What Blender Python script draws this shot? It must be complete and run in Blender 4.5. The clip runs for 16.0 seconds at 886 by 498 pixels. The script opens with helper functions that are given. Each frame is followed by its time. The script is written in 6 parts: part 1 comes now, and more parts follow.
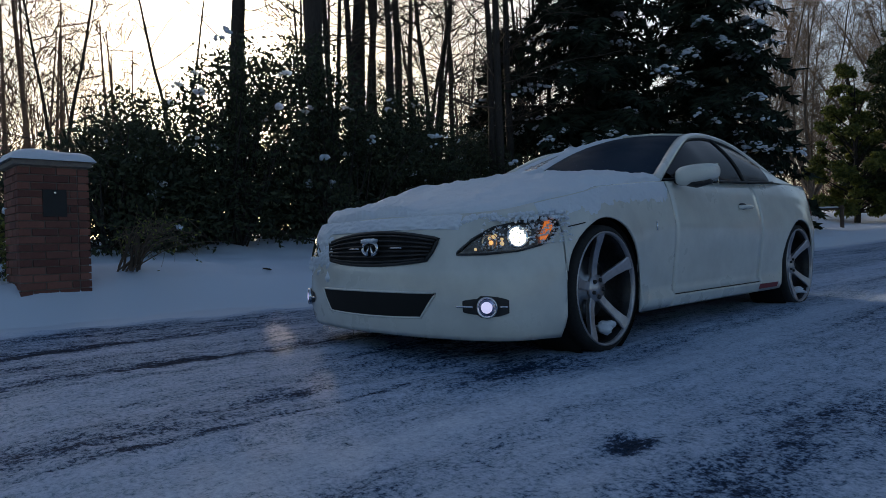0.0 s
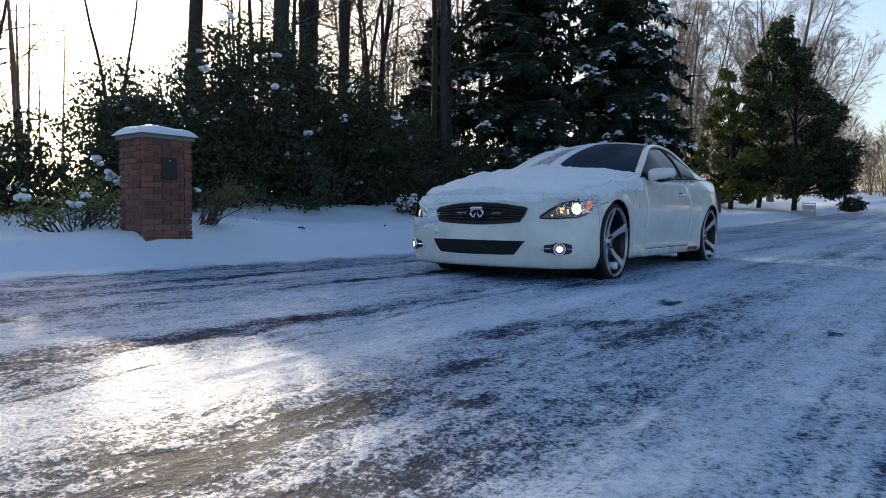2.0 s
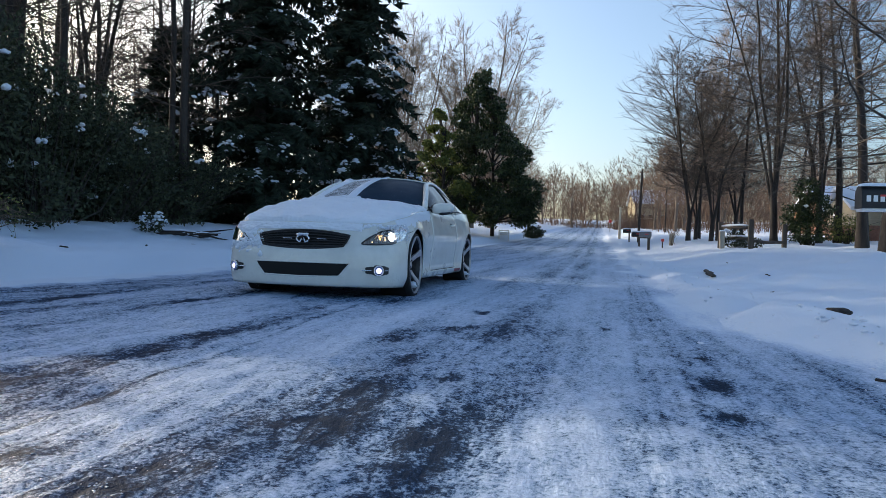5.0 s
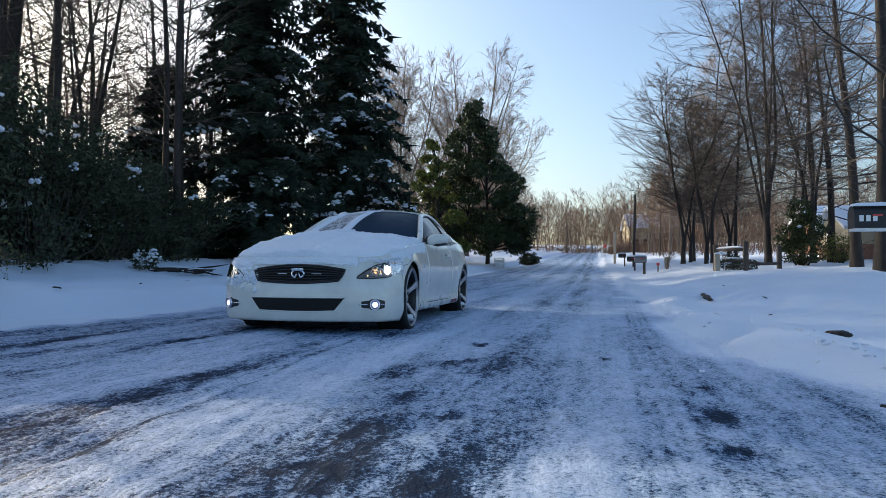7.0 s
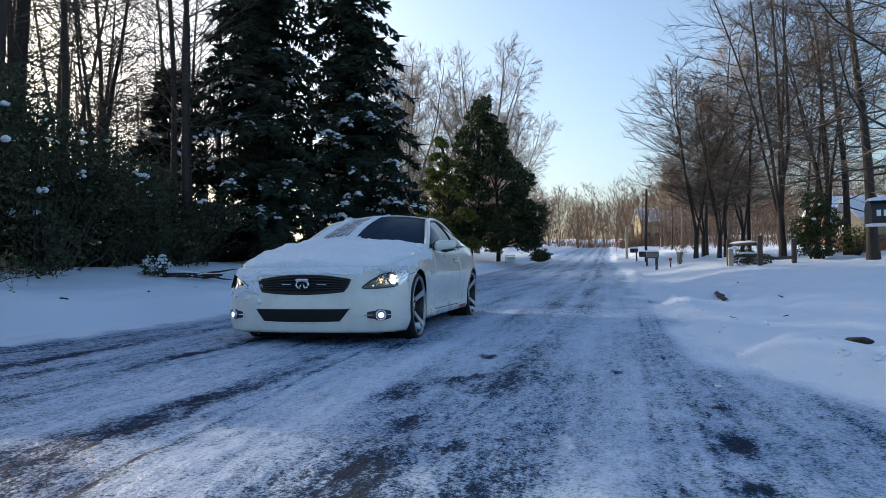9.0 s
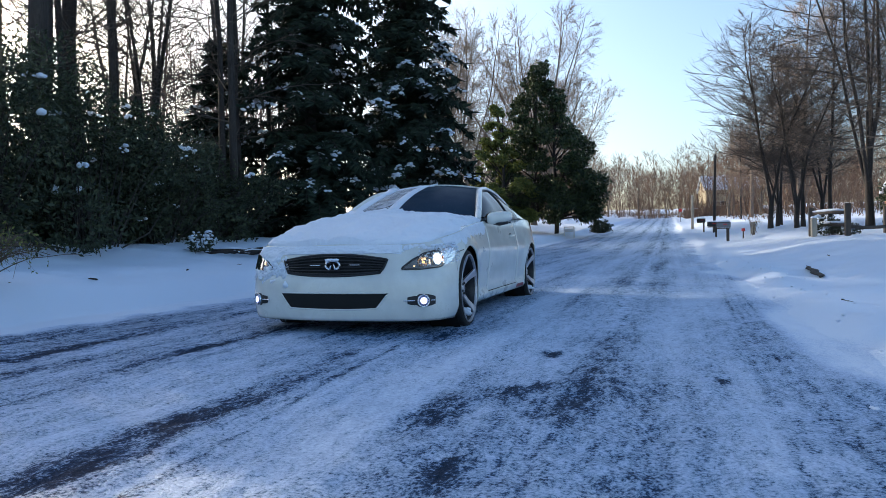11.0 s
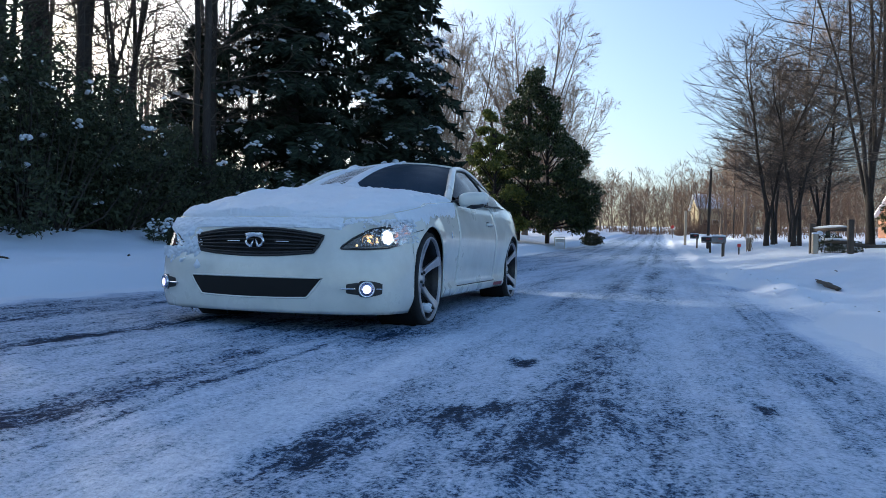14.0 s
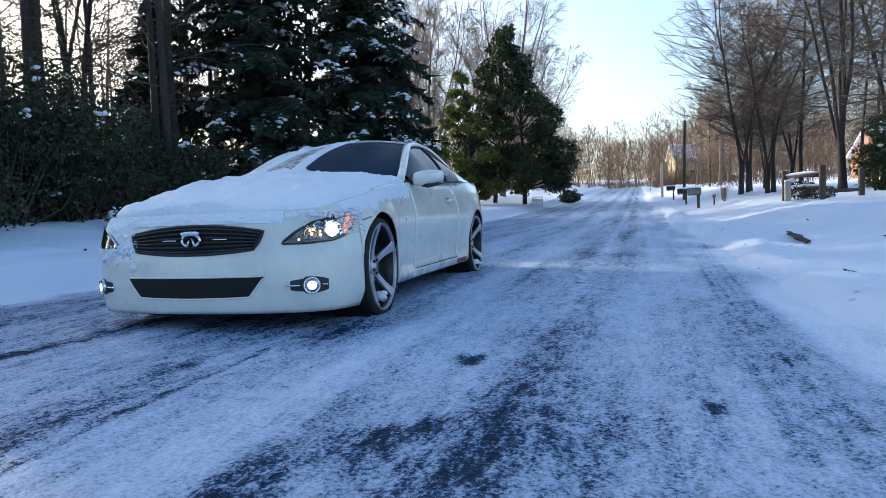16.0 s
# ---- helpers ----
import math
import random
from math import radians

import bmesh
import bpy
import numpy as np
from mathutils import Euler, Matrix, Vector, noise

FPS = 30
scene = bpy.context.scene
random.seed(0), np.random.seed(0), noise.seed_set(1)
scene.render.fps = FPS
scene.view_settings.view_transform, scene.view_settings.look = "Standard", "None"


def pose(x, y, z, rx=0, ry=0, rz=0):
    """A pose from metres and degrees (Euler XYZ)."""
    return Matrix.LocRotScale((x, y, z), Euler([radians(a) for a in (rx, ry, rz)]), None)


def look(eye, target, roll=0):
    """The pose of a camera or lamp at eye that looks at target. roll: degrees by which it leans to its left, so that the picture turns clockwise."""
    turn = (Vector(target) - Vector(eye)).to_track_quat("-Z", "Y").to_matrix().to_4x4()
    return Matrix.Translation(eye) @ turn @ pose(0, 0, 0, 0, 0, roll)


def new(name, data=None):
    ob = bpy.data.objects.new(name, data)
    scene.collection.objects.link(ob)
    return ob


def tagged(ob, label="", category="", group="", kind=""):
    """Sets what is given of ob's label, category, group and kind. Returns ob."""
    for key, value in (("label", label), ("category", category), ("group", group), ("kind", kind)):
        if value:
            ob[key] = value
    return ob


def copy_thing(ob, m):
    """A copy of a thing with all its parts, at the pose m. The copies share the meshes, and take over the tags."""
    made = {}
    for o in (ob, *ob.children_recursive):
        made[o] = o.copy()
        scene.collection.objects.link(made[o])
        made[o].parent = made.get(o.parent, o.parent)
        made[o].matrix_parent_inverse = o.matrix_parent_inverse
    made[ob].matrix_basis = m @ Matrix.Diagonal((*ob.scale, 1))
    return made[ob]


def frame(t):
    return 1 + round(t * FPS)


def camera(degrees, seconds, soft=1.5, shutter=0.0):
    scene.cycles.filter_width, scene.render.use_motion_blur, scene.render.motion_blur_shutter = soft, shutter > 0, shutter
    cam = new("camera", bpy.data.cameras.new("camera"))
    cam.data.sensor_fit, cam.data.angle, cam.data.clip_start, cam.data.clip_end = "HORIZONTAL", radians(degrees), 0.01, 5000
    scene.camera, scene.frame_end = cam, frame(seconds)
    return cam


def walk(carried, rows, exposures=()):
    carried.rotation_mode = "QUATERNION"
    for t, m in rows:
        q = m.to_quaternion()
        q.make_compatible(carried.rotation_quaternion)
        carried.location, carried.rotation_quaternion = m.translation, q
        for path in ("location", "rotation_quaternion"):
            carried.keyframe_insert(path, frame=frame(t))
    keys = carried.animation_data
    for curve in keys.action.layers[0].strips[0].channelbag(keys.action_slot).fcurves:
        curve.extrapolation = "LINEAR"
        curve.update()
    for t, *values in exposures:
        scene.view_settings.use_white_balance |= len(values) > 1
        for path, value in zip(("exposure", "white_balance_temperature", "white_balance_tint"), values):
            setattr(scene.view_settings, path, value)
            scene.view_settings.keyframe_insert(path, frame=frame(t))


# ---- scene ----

# ---------------------------------------------------------------- camera
LENS = 67.3
cam = camera(LENS, 16.0, soft=0.8)
# seconds, x, y, z, yaw, pitch, roll
ROWS = [
    (0, 2.866, -4.405, 0.581, 46.77, -0.35, 1.70),
    (0.4, 2.922, -4.855, 0.572, 43.62, -0.06, 1.39),
    (0.8, 3.032, -5.343, 0.555, 42.35, -1.17, 0.66),
    (1.2, 3.139, -5.842, 0.553, 41.59, -2.25, -0.12),
    (1.6, 3.235, -6.365, 0.551, 40.68, -2.95, -0.50),
    (2, 3.275, -6.905, 0.545, 37.76, -2.84, -0.42),
    (2.4, 3.265, -7.401, 0.543, 33.70, -2.40, -0.70),
    (2.8, 3.140, -7.830, 0.551, 28.90, -2.75, -1.60),
    (3.5, 2.762, -8.130, 0.557, 20.27, -2.88, -3.83),
    (4, 2.776, -8.103, 0.577, 17.06, -2.17, -2.61),
    (4.5, 2.785, -8.086, 0.580, 14.19, -1.42, -2.60),
    (7, 2.778, -8.054, 0.612, 12.97, 1.81, -0.21),
    (7.5, 2.779, -8.049, 0.614, 13.45, 2.38, -0.69),
    (8, 2.791, -8.072, 0.627, 13.37, 2.39, -0.47),
    (8.5, 2.817, -8.036, 0.701, 13.56, 2.13, 0.31),
    (11, 2.591, -6.996, 0.756, 18.84, -0.79, 1.20),
    (11.5, 2.616, -6.746, 0.798, 22.22, -0.04, 1.84),
    (12, 2.594, -6.528, 0.788, 18.84, 0.07, 1.15),
    (12.5, 2.535, -6.150, 0.678, 17.19, 0.14, 1.62),
    (13, 2.499, -5.921, 0.574, 18.75, 1.66, -0.94),
    (13.5, 2.494, -5.919, 0.538, 17.94, 0.49, -0.96),
    (14, 2.477, -5.894, 0.545, 18.07, -0.01, -1.12),
    (14.5, 2.493, -5.932, 0.560, 18.20, -0.31, 0.33),
    (15, 2.556, -5.826, 0.580, 19.36, -1.43, 0.91),
    (15.5, 2.602, -5.815, 0.634, 18.91, -2.60, 1.36),
    (16, 2.616, -5.649, 0.678, 16.59, -3.12, 2.29),
]


def held(x, y, z, yaw, pitch, roll):
    return pose(x, y, z, 0, 0, yaw) @ pose(0, 0, 0, 90 + pitch, 0, 0) @ pose(0, 0, 0, 0, 0, -roll)


EXPOSE = [(0, -0.25, 6350, 9.5), (0.5, 0.30, 6300, 9), (1.0, 0.45, 6250, 9.5), (2.5, 0.84, 6350, 9.5), (3.5, 0.84, 6250, 9), (4.5, 0.82, 6150, 8.5), (8.7, 0.82, 6150, 8.5), (11.0, 1.08, 5950, 8.5), (11.5, 1.5, 6350, 11), (12.0, 1.10, 6100, 9), (12.5, 0.53, 5750, 7), (13.5, 0.80, 5850, 7.5), (14.5, 1.06, 5850, 8.5), (15.5, 1.34, 6050, 8.5), (16, 1.34, 6050, 8)]
walk(cam, [(r[0], held(*r[1:])) for r in ROWS], EXPOSE)

# ---------------------------------------------------------------- light
SUN_AZ, SUN_EL = 62.0, 16.0          # degrees to the left of +y, and above the ground
SUN = Vector((-math.sin(radians(SUN_AZ)) * math.cos(radians(SUN_EL)),
              math.cos(radians(SUN_AZ)) * math.cos(radians(SUN_EL)), math.sin(radians(SUN_EL))))
world = bpy.data.worlds.new("winter_sky")
scene.world = world
world.use_nodes = True
wn, wl = world.node_tree.nodes, world.node_tree.links
sky = wn.new("ShaderNodeTexSky")
sky.sky_type, sky.sun_disc = "NISHITA", False
sky.sun_elevation, sky.sun_rotation = radians(SUN_EL), radians(-SUN_AZ)
sky.air_density, sky.dust_density, sky.ozone_density = 1.0, 3.0, 2.0
wl.new(sky.outputs[0], wn["Background"].inputs[0])
wn["Background"].inputs[1].default_value = 0.15
sun = new("sun", bpy.data.lights.new("sun", "SUN"))
sun.data.energy, sun.data.angle, sun.data.color = 3.4, radians(0.6), (1.0, 0.82, 0.60)
sun.matrix_world = look(SUN * 60, (0, 0, 0))

# ---------------------------------------------------------------- mesh helpers


def mesh_of(name, verts, faces, mat, smooth=True):
    me = bpy.data.meshes.new(name)
    me.from_pydata([tuple(v) for v in verts], [], [tuple(f) for f in faces])
    me.update()
    if smooth:
        me.shade_smooth()
    if mat:
        me.materials.append(mat)
    return me


def part(name, data, parent=None, label=""):
    """Links a mesh as one object under a thing or a part."""
    ob = new(name, data)
    if parent is not None:
        ob.parent = parent
    if label:
        ob["label"] = label
    return ob


def from_bm(name, bm, mat, smooth=True):
    me = bpy.data.meshes.new(name)
    bm.normal_update()
    bm.to_mesh(me)
    bm.free()
    if smooth:
        me.shade_smooth()
    me.materials.append(mat)
    return me


def thing(name, label, category, at=(0, 0, 0), rz=0.0, group="", kind=""):
    ob = new(name)
    ob.matrix_basis = pose(*at, 0, 0, rz)
    return tagged(ob, label, category, group, kind)


def grid_mesh(name, rows, mat, smooth=True, close_u=False, keep=None):
    """A sheet through rows of points; keep(i, j) may leave faces out."""
    n, m = len(rows), len(rows[0])
    verts = [p for r in rows for p in r]
    faces = []
    for i in range(n - 1):
        for j in range(m if close_u else m - 1):
            if keep and not keep(i, j):
                continue
            k = (j + 1) % m
            faces.append((i * m + j, i * m + k, (i + 1) * m + k, (i + 1) * m + j))
    return mesh_of(name, verts, faces, mat, smooth)


def solid(me, thick):
    """Gives a sheet its thickness, inwards."""
    bm = bmesh.new()
    bm.from_mesh(me)
    bmesh.ops.solidify(bm, geom=bm.faces[:], thickness=thick)
    bm.to_mesh(me)
    bm.free()
    return me


def box_bm(bm, size, m=Matrix(), bevel=0.0, seg=2):
    r = bmesh.ops.create_cube(bm, size=1.0, matrix=m @ Matrix.Diagonal((*size, 1)))
    if bevel:
        es = list({e for v in r["verts"] for e in v.link_edges})
        bmesh.ops.bevel(bm, geom=es, offset=bevel, segments=seg, affect="EDGES", profile=0.6)


def box(name, size, mat, m=Matrix(), bevel=0.01, smooth=False):
    bm = bmesh.new()
    box_bm(bm, size, m, bevel)
    return from_bm(name, bm, mat, smooth)


def tube_arrays(p0, p1, r0, r1, sides):
    """Open tubes from p0 to p1, as arrays of points and faces."""
    p0, p1 = np.asarray(p0, float), np.asarray(p1, float)
    r0, r1 = np.asarray(r0, float), np.asarray(r1, float)
    d = p1 - p0
    d /= np.maximum(np.linalg.norm(d, axis=1, keepdims=True), 1e-9)
    ref = np.where(np.abs(d[:, 2:3]) > 0.9, np.array([[1.0, 0, 0]]), np.array([[0, 0, 1.0]]))
    u = np.cross(d, ref)
    u /= np.maximum(np.linalg.norm(u, axis=1, keepdims=True), 1e-9)
    w = np.cross(d, u)
    a = np.arange(sides) * 2 * np.pi / sides
    ring = u[:, None, :] * np.cos(a)[None, :, None] + w[:, None, :] * np.sin(a)[None, :, None]
    v = np.concatenate([p0[:, None] + ring * r0[:, None, None], p1[:, None] + ring * r1[:, None, None]], 1)
    n = len(p0)
    base = (np.arange(n) * 2 * sides)[:, None]
    j = np.arange(sides)
    k = (j + 1) % sides
    f = np.stack([base + j, base + k, base + k + sides, base + j + sides], 2).reshape(-1, 4)
    return v.reshape(-1, 3), f


def fast_mesh(name, verts, faces, mat, smooth=True):
    """A mesh from arrays of points and of faces with the same number of corners."""
    verts, faces = np.asarray(verts, np.float32), np.asarray(faces, np.int32)
    me = bpy.data.meshes.new(name)
    n, c = faces.shape
    me.vertices.add(len(verts))
    me.vertices.foreach_set("co", verts.ravel())
    me.loops.add(n * c)
    me.loops.foreach_set("vertex_index", faces.ravel())
    me.polygons.add(n)
    me.polygons.foreach_set("loop_start", np.arange(n, dtype=np.int32) * c)
    me.polygons.foreach_set("loop_total", np.full(n, c, np.int32))
    me.update(calc_edges=True)
    if smooth:
        me.shade_smooth()
    me.materials.append(mat)
    return me


def spline(pts, n):
    """n points at even steps of arc along a Catmull-Rom curve through pts."""
    p = np.array(pts, float)
    q = np.vstack([2 * p[0] - p[1], p, 2 * p[-1] - p[-2]])
    out = []
    for i in range(1, len(q) - 2):
        t = np.linspace(0, 1, 24, endpoint=False)[:, None]
        a, b, c, d = q[i - 1], q[i], q[i + 1], q[i + 2]
        out.append(0.5 * (2 * b + (c - a) * t + (2 * a - 5 * b + 4 * c - d) * t ** 2 + (3 * b - a - 3 * c + d) * t ** 3))
    out = np.vstack(out + [p[-1:]])
    s = np.r_[0, np.cumsum(np.linalg.norm(np.diff(out, axis=0), axis=1))]
    g = np.linspace(0, s[-1], n)
    return np.stack([np.interp(g, s, out[:, k]) for k in range(out.shape[1])], 1)


def curve_tube(name, pts, radius, mat, sides=8, squash=1.0):
    """A tube along points, with closed ends."""
    pts = [Vector(p) for p in pts]
    rows = []
    for i, p in enumerate(pts):
        d = (pts[min(i + 1, len(pts) - 1)] - pts[max(i - 1, 0)]).normalized()
        ref = Vector((0, 0, 1)) if abs(d.z) < 0.9 else Vector((1, 0, 0))
        u = d.cross(ref).normalized()
        w = d.cross(u)
        rr = radius[i] if hasattr(radius, "__len__") else radius
        rows.append([p + (u * math.cos(a) + w * math.sin(a) * squash) * rr for a in np.arange(sides) * 2 * math.pi / sides])
    me = grid_mesh(name, rows, mat, True, True)
    bm = bmesh.new()
    bm.from_mesh(me)
    bmesh.ops.holes_fill(bm, edges=[e for e in bm.edges if e.is_boundary])
    bm.to_mesh(me)
    bm.free()
    return me


def lathe(name, profile, mat, seg=48, axis="x", m=Matrix()):
    """Turns a profile of (radius, along) round an axis."""
    rows = []
    for r, a in profile:
        ring = []
        for k in range(seg):
            c, s = math.cos(k * 2 * math.pi / seg) * r, math.sin(k * 2 * math.pi / seg) * r
            ring.append(m @ (Vector((a, c, s)) if axis == "x" else Vector((c, s, a))))
        rows.append(ring)
    return grid_mesh(name, rows, mat, True, True)


# ---------------------------------------------------------------- materials


def material(name, color, rough=0.6, metal=0.0, coat=0.0, spec=0.5):
    mat = bpy.data.materials.new(name)
    mat.use_nodes = True
    b = mat.node_tree.nodes["Principled BSDF"]
    b.inputs["Base Color"].default_value = (*color, 1)
    b.inputs["Roughness"].default_value = rough
    b.inputs["Metallic"].default_value = metal
    b.inputs["Coat Weight"].default_value = coat
    b.inputs["Coat Roughness"].default_value = 0.04
    b.inputs["Specular IOR Level"].default_value = spec
    return mat, b, mat.node_tree.nodes, mat.node_tree.links


def coords(nodes, links, scale=(1, 1, 1), kind="Object", rot=(0, 0, 0)):
    tc, mp = nodes.new("ShaderNodeTexCoord"), nodes.new("ShaderNodeMapping")
    links.new(tc.outputs[kind], mp.inputs[0])
    mp.inputs["Scale"].default_value = scale
    mp.inputs["Rotation"].default_value = rot
    return mp.outputs[0]


def noise_tex(nodes, links, vec, scale, detail=4.0, rough=0.55):
    n = nodes.new("ShaderNodeTexNoise")
    n.inputs["Scale"].default_value, n.inputs["Detail"].default_value, n.inputs["Roughness"].default_value = scale, detail, rough
    links.new(vec, n.inputs["Vector"])
    return n.outputs[0]


def ramp(nodes, links, fac, stops):
    r = nodes.new("ShaderNodeValToRGB")
    e = r.color_ramp.elements
    e[0].position, e[0].color = stops[0][0], (*stops[0][1], 1)
    e[1].position, e[1].color = stops[-1][0], (*stops[-1][1], 1)
    for p, c in stops[1:-1]:
        k = e.new(p)
        k.color = (*c, 1)
    links.new(fac, r.inputs[0])
    return r.outputs[0]


def bump(nodes, links, height, strength, dist, bsdf, before=None):
    b = nodes.new("ShaderNodeBump")
    b.inputs["Strength"].default_value, b.inputs["Distance"].default_value = strength, dist
    links.new(height, b.inputs["Height"])
    if before is not None:
        links.new(before, b.inputs["Normal"])
    links.new(b.outputs[0], bsdf.inputs["Normal"])
    return b.outputs[0]


def math_node(nodes, links, op, a, b):
    n = nodes.new("ShaderNodeMath")
    n.operation = op
    for k, v in enumerate((a, b)):
        if isinstance(v, (int, float)):
            n.inputs[k].default_value = v
        else:
            links.new(v, n.inputs[k])
    return n.outputs[0]


def mottled(name, dark, light, scale, rough=0.7, bump_d=0.01, bump_s=0.5, stretch=(1, 1, 1), metal=0.0, coat=0.0, fine=8.0):
    """A two-scale mottled surface: broad stains and fine grain, with relief."""
    mat, b, n, l = material(name, dark, rough, metal, coat)
    v = coords(n, l, stretch)
    broad, grain = noise_tex(n, l, v, scale, 3), noise_tex(n, l, v, scale * fine, 5, 0.65)
    mix = math_node(n, l, "ADD", math_node(n, l, "MULTIPLY", broad, 0.55), math_node(n, l, "MULTIPLY", grain, 0.45))
    l.new(ramp(n, l, mix, [(0.32, dark), (0.68, light)]), b.inputs["Base Color"])
    bump(n, l, mix, bump_s, bump_d, b)
    return mat


def snow_material(name="snow"):
    mat, b, n, l = material(name, (0.86, 0.88, 0.92), 0.55)
    v = coords(n, l)
    big, mid, fine = noise_tex(n, l, v, 1.2, 3), noise_tex(n, l, v, 14, 5), noise_tex(n, l, v, 160, 2)
    l.new(ramp(n, l, big, [(0.3, (0.68, 0.73, 0.81)), (0.7, (0.77, 0.81, 0.87))]), b.inputs["Base Color"])
    n1 = bump(n, l, mid, 0.5, 0.03, b)
    bump(n, l, fine, 0.35, 0.006, b, n1)
    return mat


SNOW = snow_material()


def road_material():
    """Packed snow and ice over asphalt; the share of bare ice is stored on the points."""
    mat, b, n, l = material("icy_road", (0.7, 0.73, 0.8), 0.4, spec=0.35)
    v = coords(n, l)
    along, mild = coords(n, l, (1.0, 0.07, 1.0)), coords(n, l, (1.0, 0.42, 1.0))
    at = n.new("ShaderNodeAttribute")
    at.attribute_name = "bare"
    streak, lump = noise_tex(n, l, along, 5.5, 6, 0.62), noise_tex(n, l, mild, 4.0, 7, 0.66)
    chip, grain, fine = noise_tex(n, l, mild, 20, 6, 0.72), noise_tex(n, l, v, 62, 4, 0.7), noise_tex(n, l, v, 190, 2, 0.6)

    def off(x, k):
        return math_node(n, l, "MULTIPLY", math_node(n, l, "SUBTRACT", x, 0.5), k)

    def add(*xs):
        out = xs[0]
        for x in xs[1:]:
            out = math_node(n, l, "ADD", out, x)
        return out
    big = add(off(streak, 0.32), off(lump, 0.22))
    k = add(big, off(chip, 0.62), off(grain, 0.92), off(fine, 0.30), math_node(n, l, "MULTIPLY", at.outputs["Fac"], 0.36))
    k = math_node(n, l, "ADD", k, math_node(n, l, "MULTIPLY", off(chip, 1.1), math_node(n, l, "MAXIMUM", at.outputs["Fac"], 0.0)))
    k = math_node(n, l, "ADD", k, 0.622)
    col = ramp(n, l, k, [(0.15, (0.70, 0.77, 0.87)), (0.40, (0.52, 0.62, 0.77)), (0.55, (0.38, 0.48, 0.64)), (0.65, (0.235, 0.33, 0.47)),
                         (0.72, (0.10, 0.17, 0.28)), (0.78, (0.026, 0.055, 0.11)), (0.90, (0.008, 0.020, 0.045))])
    l.new(col, b.inputs["Base Color"])
    l.new(ramp(n, l, k, [(0.42, (0.68,) * 3), (0.60, (0.50,) * 3), (0.70, (0.42,) * 3), (0.8, (0.62,) * 3)]), b.inputs["Roughness"])
    l.new(ramp(n, l, k, [(0.45, (0.20,) * 3), (0.62, (0.17,) * 3), (0.76, (0.05,) * 3)]), b.inputs["Specular IOR Level"])
    relief = math_node(n, l, "MULTIPLY", math_node(n, l, "MAXIMUM", k, 0.34), -1.0)
    n1 = bump(n, l, relief, 0.9, 0.030, b)
    n2 = bump(n, l, grain, 0.55, 0.012, b, n1)
    bump(n, l, fine, 0.5, 0.005, b, n2)
    return mat


ROAD = road_material()

# ---------------------------------------------------------------- ground


def smooth(a, b, x):
    t = np.clip((x - a) / (b - a), 0, 1)
    return t * t * (3 - 2 * t)


def rise(y):
    """The road climbs gently in the distance."""
    y = np.asarray(y, float)
    near = 0.026 * 5 * np.log1p(np.exp(np.clip((y - 9) / 5, -30, 30)))
    near = np.where(y > 120, 0.026 * (y - 9), near)
    far = 0.012 * 8 * np.log1p(np.exp(np.clip((y - 45) / 8, -30, 30)))
    far = np.where(y > 240, 0.012 * (y - 45), far)
    return near + far


LEFT_EDGE, RIGHT_EDGE = -3.15, 3.55


def wave(x, y, s, seed):
    """Cheap smooth noise from sines, about -1 to 1."""
    r = np.random.RandomState(seed)
    out = 0
    for k in range(6):
        a, ph, f = r.uniform(0, 6.28), r.uniform(0, 6.28), r.uniform(0.6, 1.9) / s
        out = out + np.sin((x * np.cos(a) + y * np.sin(a)) * f * 6.28 + ph)
    return out / 3.2


def ground_z(x, y):
    x, y = np.asarray(x, float), np.asarray(y, float)
    el = LEFT_EDGE + 0.18 * wave(y * 0, y, 4.0, 3)
    er = RIGHT_EDGE + 0.2 * wave(y * 0, y, 5.0, 4) - 0.012 * np.clip(y, 0, 40) + 0.8 * smooth(-2.8, -5.0, y)
    dl, dr = el - x, x - er
    left = 0.30 * smooth(0, 0.75, dl) + 0.10 * smooth(0.6, 3.5, dl) + 0.40 * smooth(3.0, 6.5, dl) + 0.02 * np.clip(dl - 6, 0, 40)
    right = 0.07 * smooth(0, 0.5, dr) + 0.38 * smooth(0.8, 4.2, dr) + 0.014 * np.clip(dr - 4, 0, 120)
    # the drive that opens on the right
    drive = np.exp(-((y - 1.2 - 0.15 * (x - 4)) / 1.5) ** 2)
    right = right * (1 - 0.55 * drive)
    off = smooth(0.05, 0.8, np.maximum(dl, dr))
    lumps = off * (0.028 * wave(x, y, 1.1, 5) + 0.05 * wave(x, y, 4.0, 6) + 0.018 * wave(x, y, 0.35, 7))
    berm = 0.09 * np.exp(-((dr - 0.45) / 0.28) ** 2) * (0.6 + 0.6 * wave(x, y, 1.5, 8) + 0.35 * wave(x, y, 0.3, 9)) * (1 - 0.6 * drive)
    heap = 0.13 * np.exp(-((x + 4.5) / 0.75) ** 2 - ((y + 2.1) / 1.5) ** 2)
    return rise(y) + left + right + lumps + berm + heap


def axis_steps(parts):
    out = []
    for a, b, s in parts:
        out += list(np.arange(a, b, s))
    return np.array(out + [parts[-1][1]])


def sheet(name, xs, ys, fz, mat):
    X, Y = np.meshgrid(xs, ys)
    Z = fz(X, Y)
    nx = len(xs)
    v = np.stack([X, Y, Z], 2).reshape(-1, 3)
    i, j = np.meshgrid(np.arange(len(ys) - 1), np.arange(nx - 1), indexing="ij")
    a = (i * nx + j).ravel()
    return fast_mesh(name, v, np.stack([a, a + 1, a + nx + 1, a + nx], 1), mat)


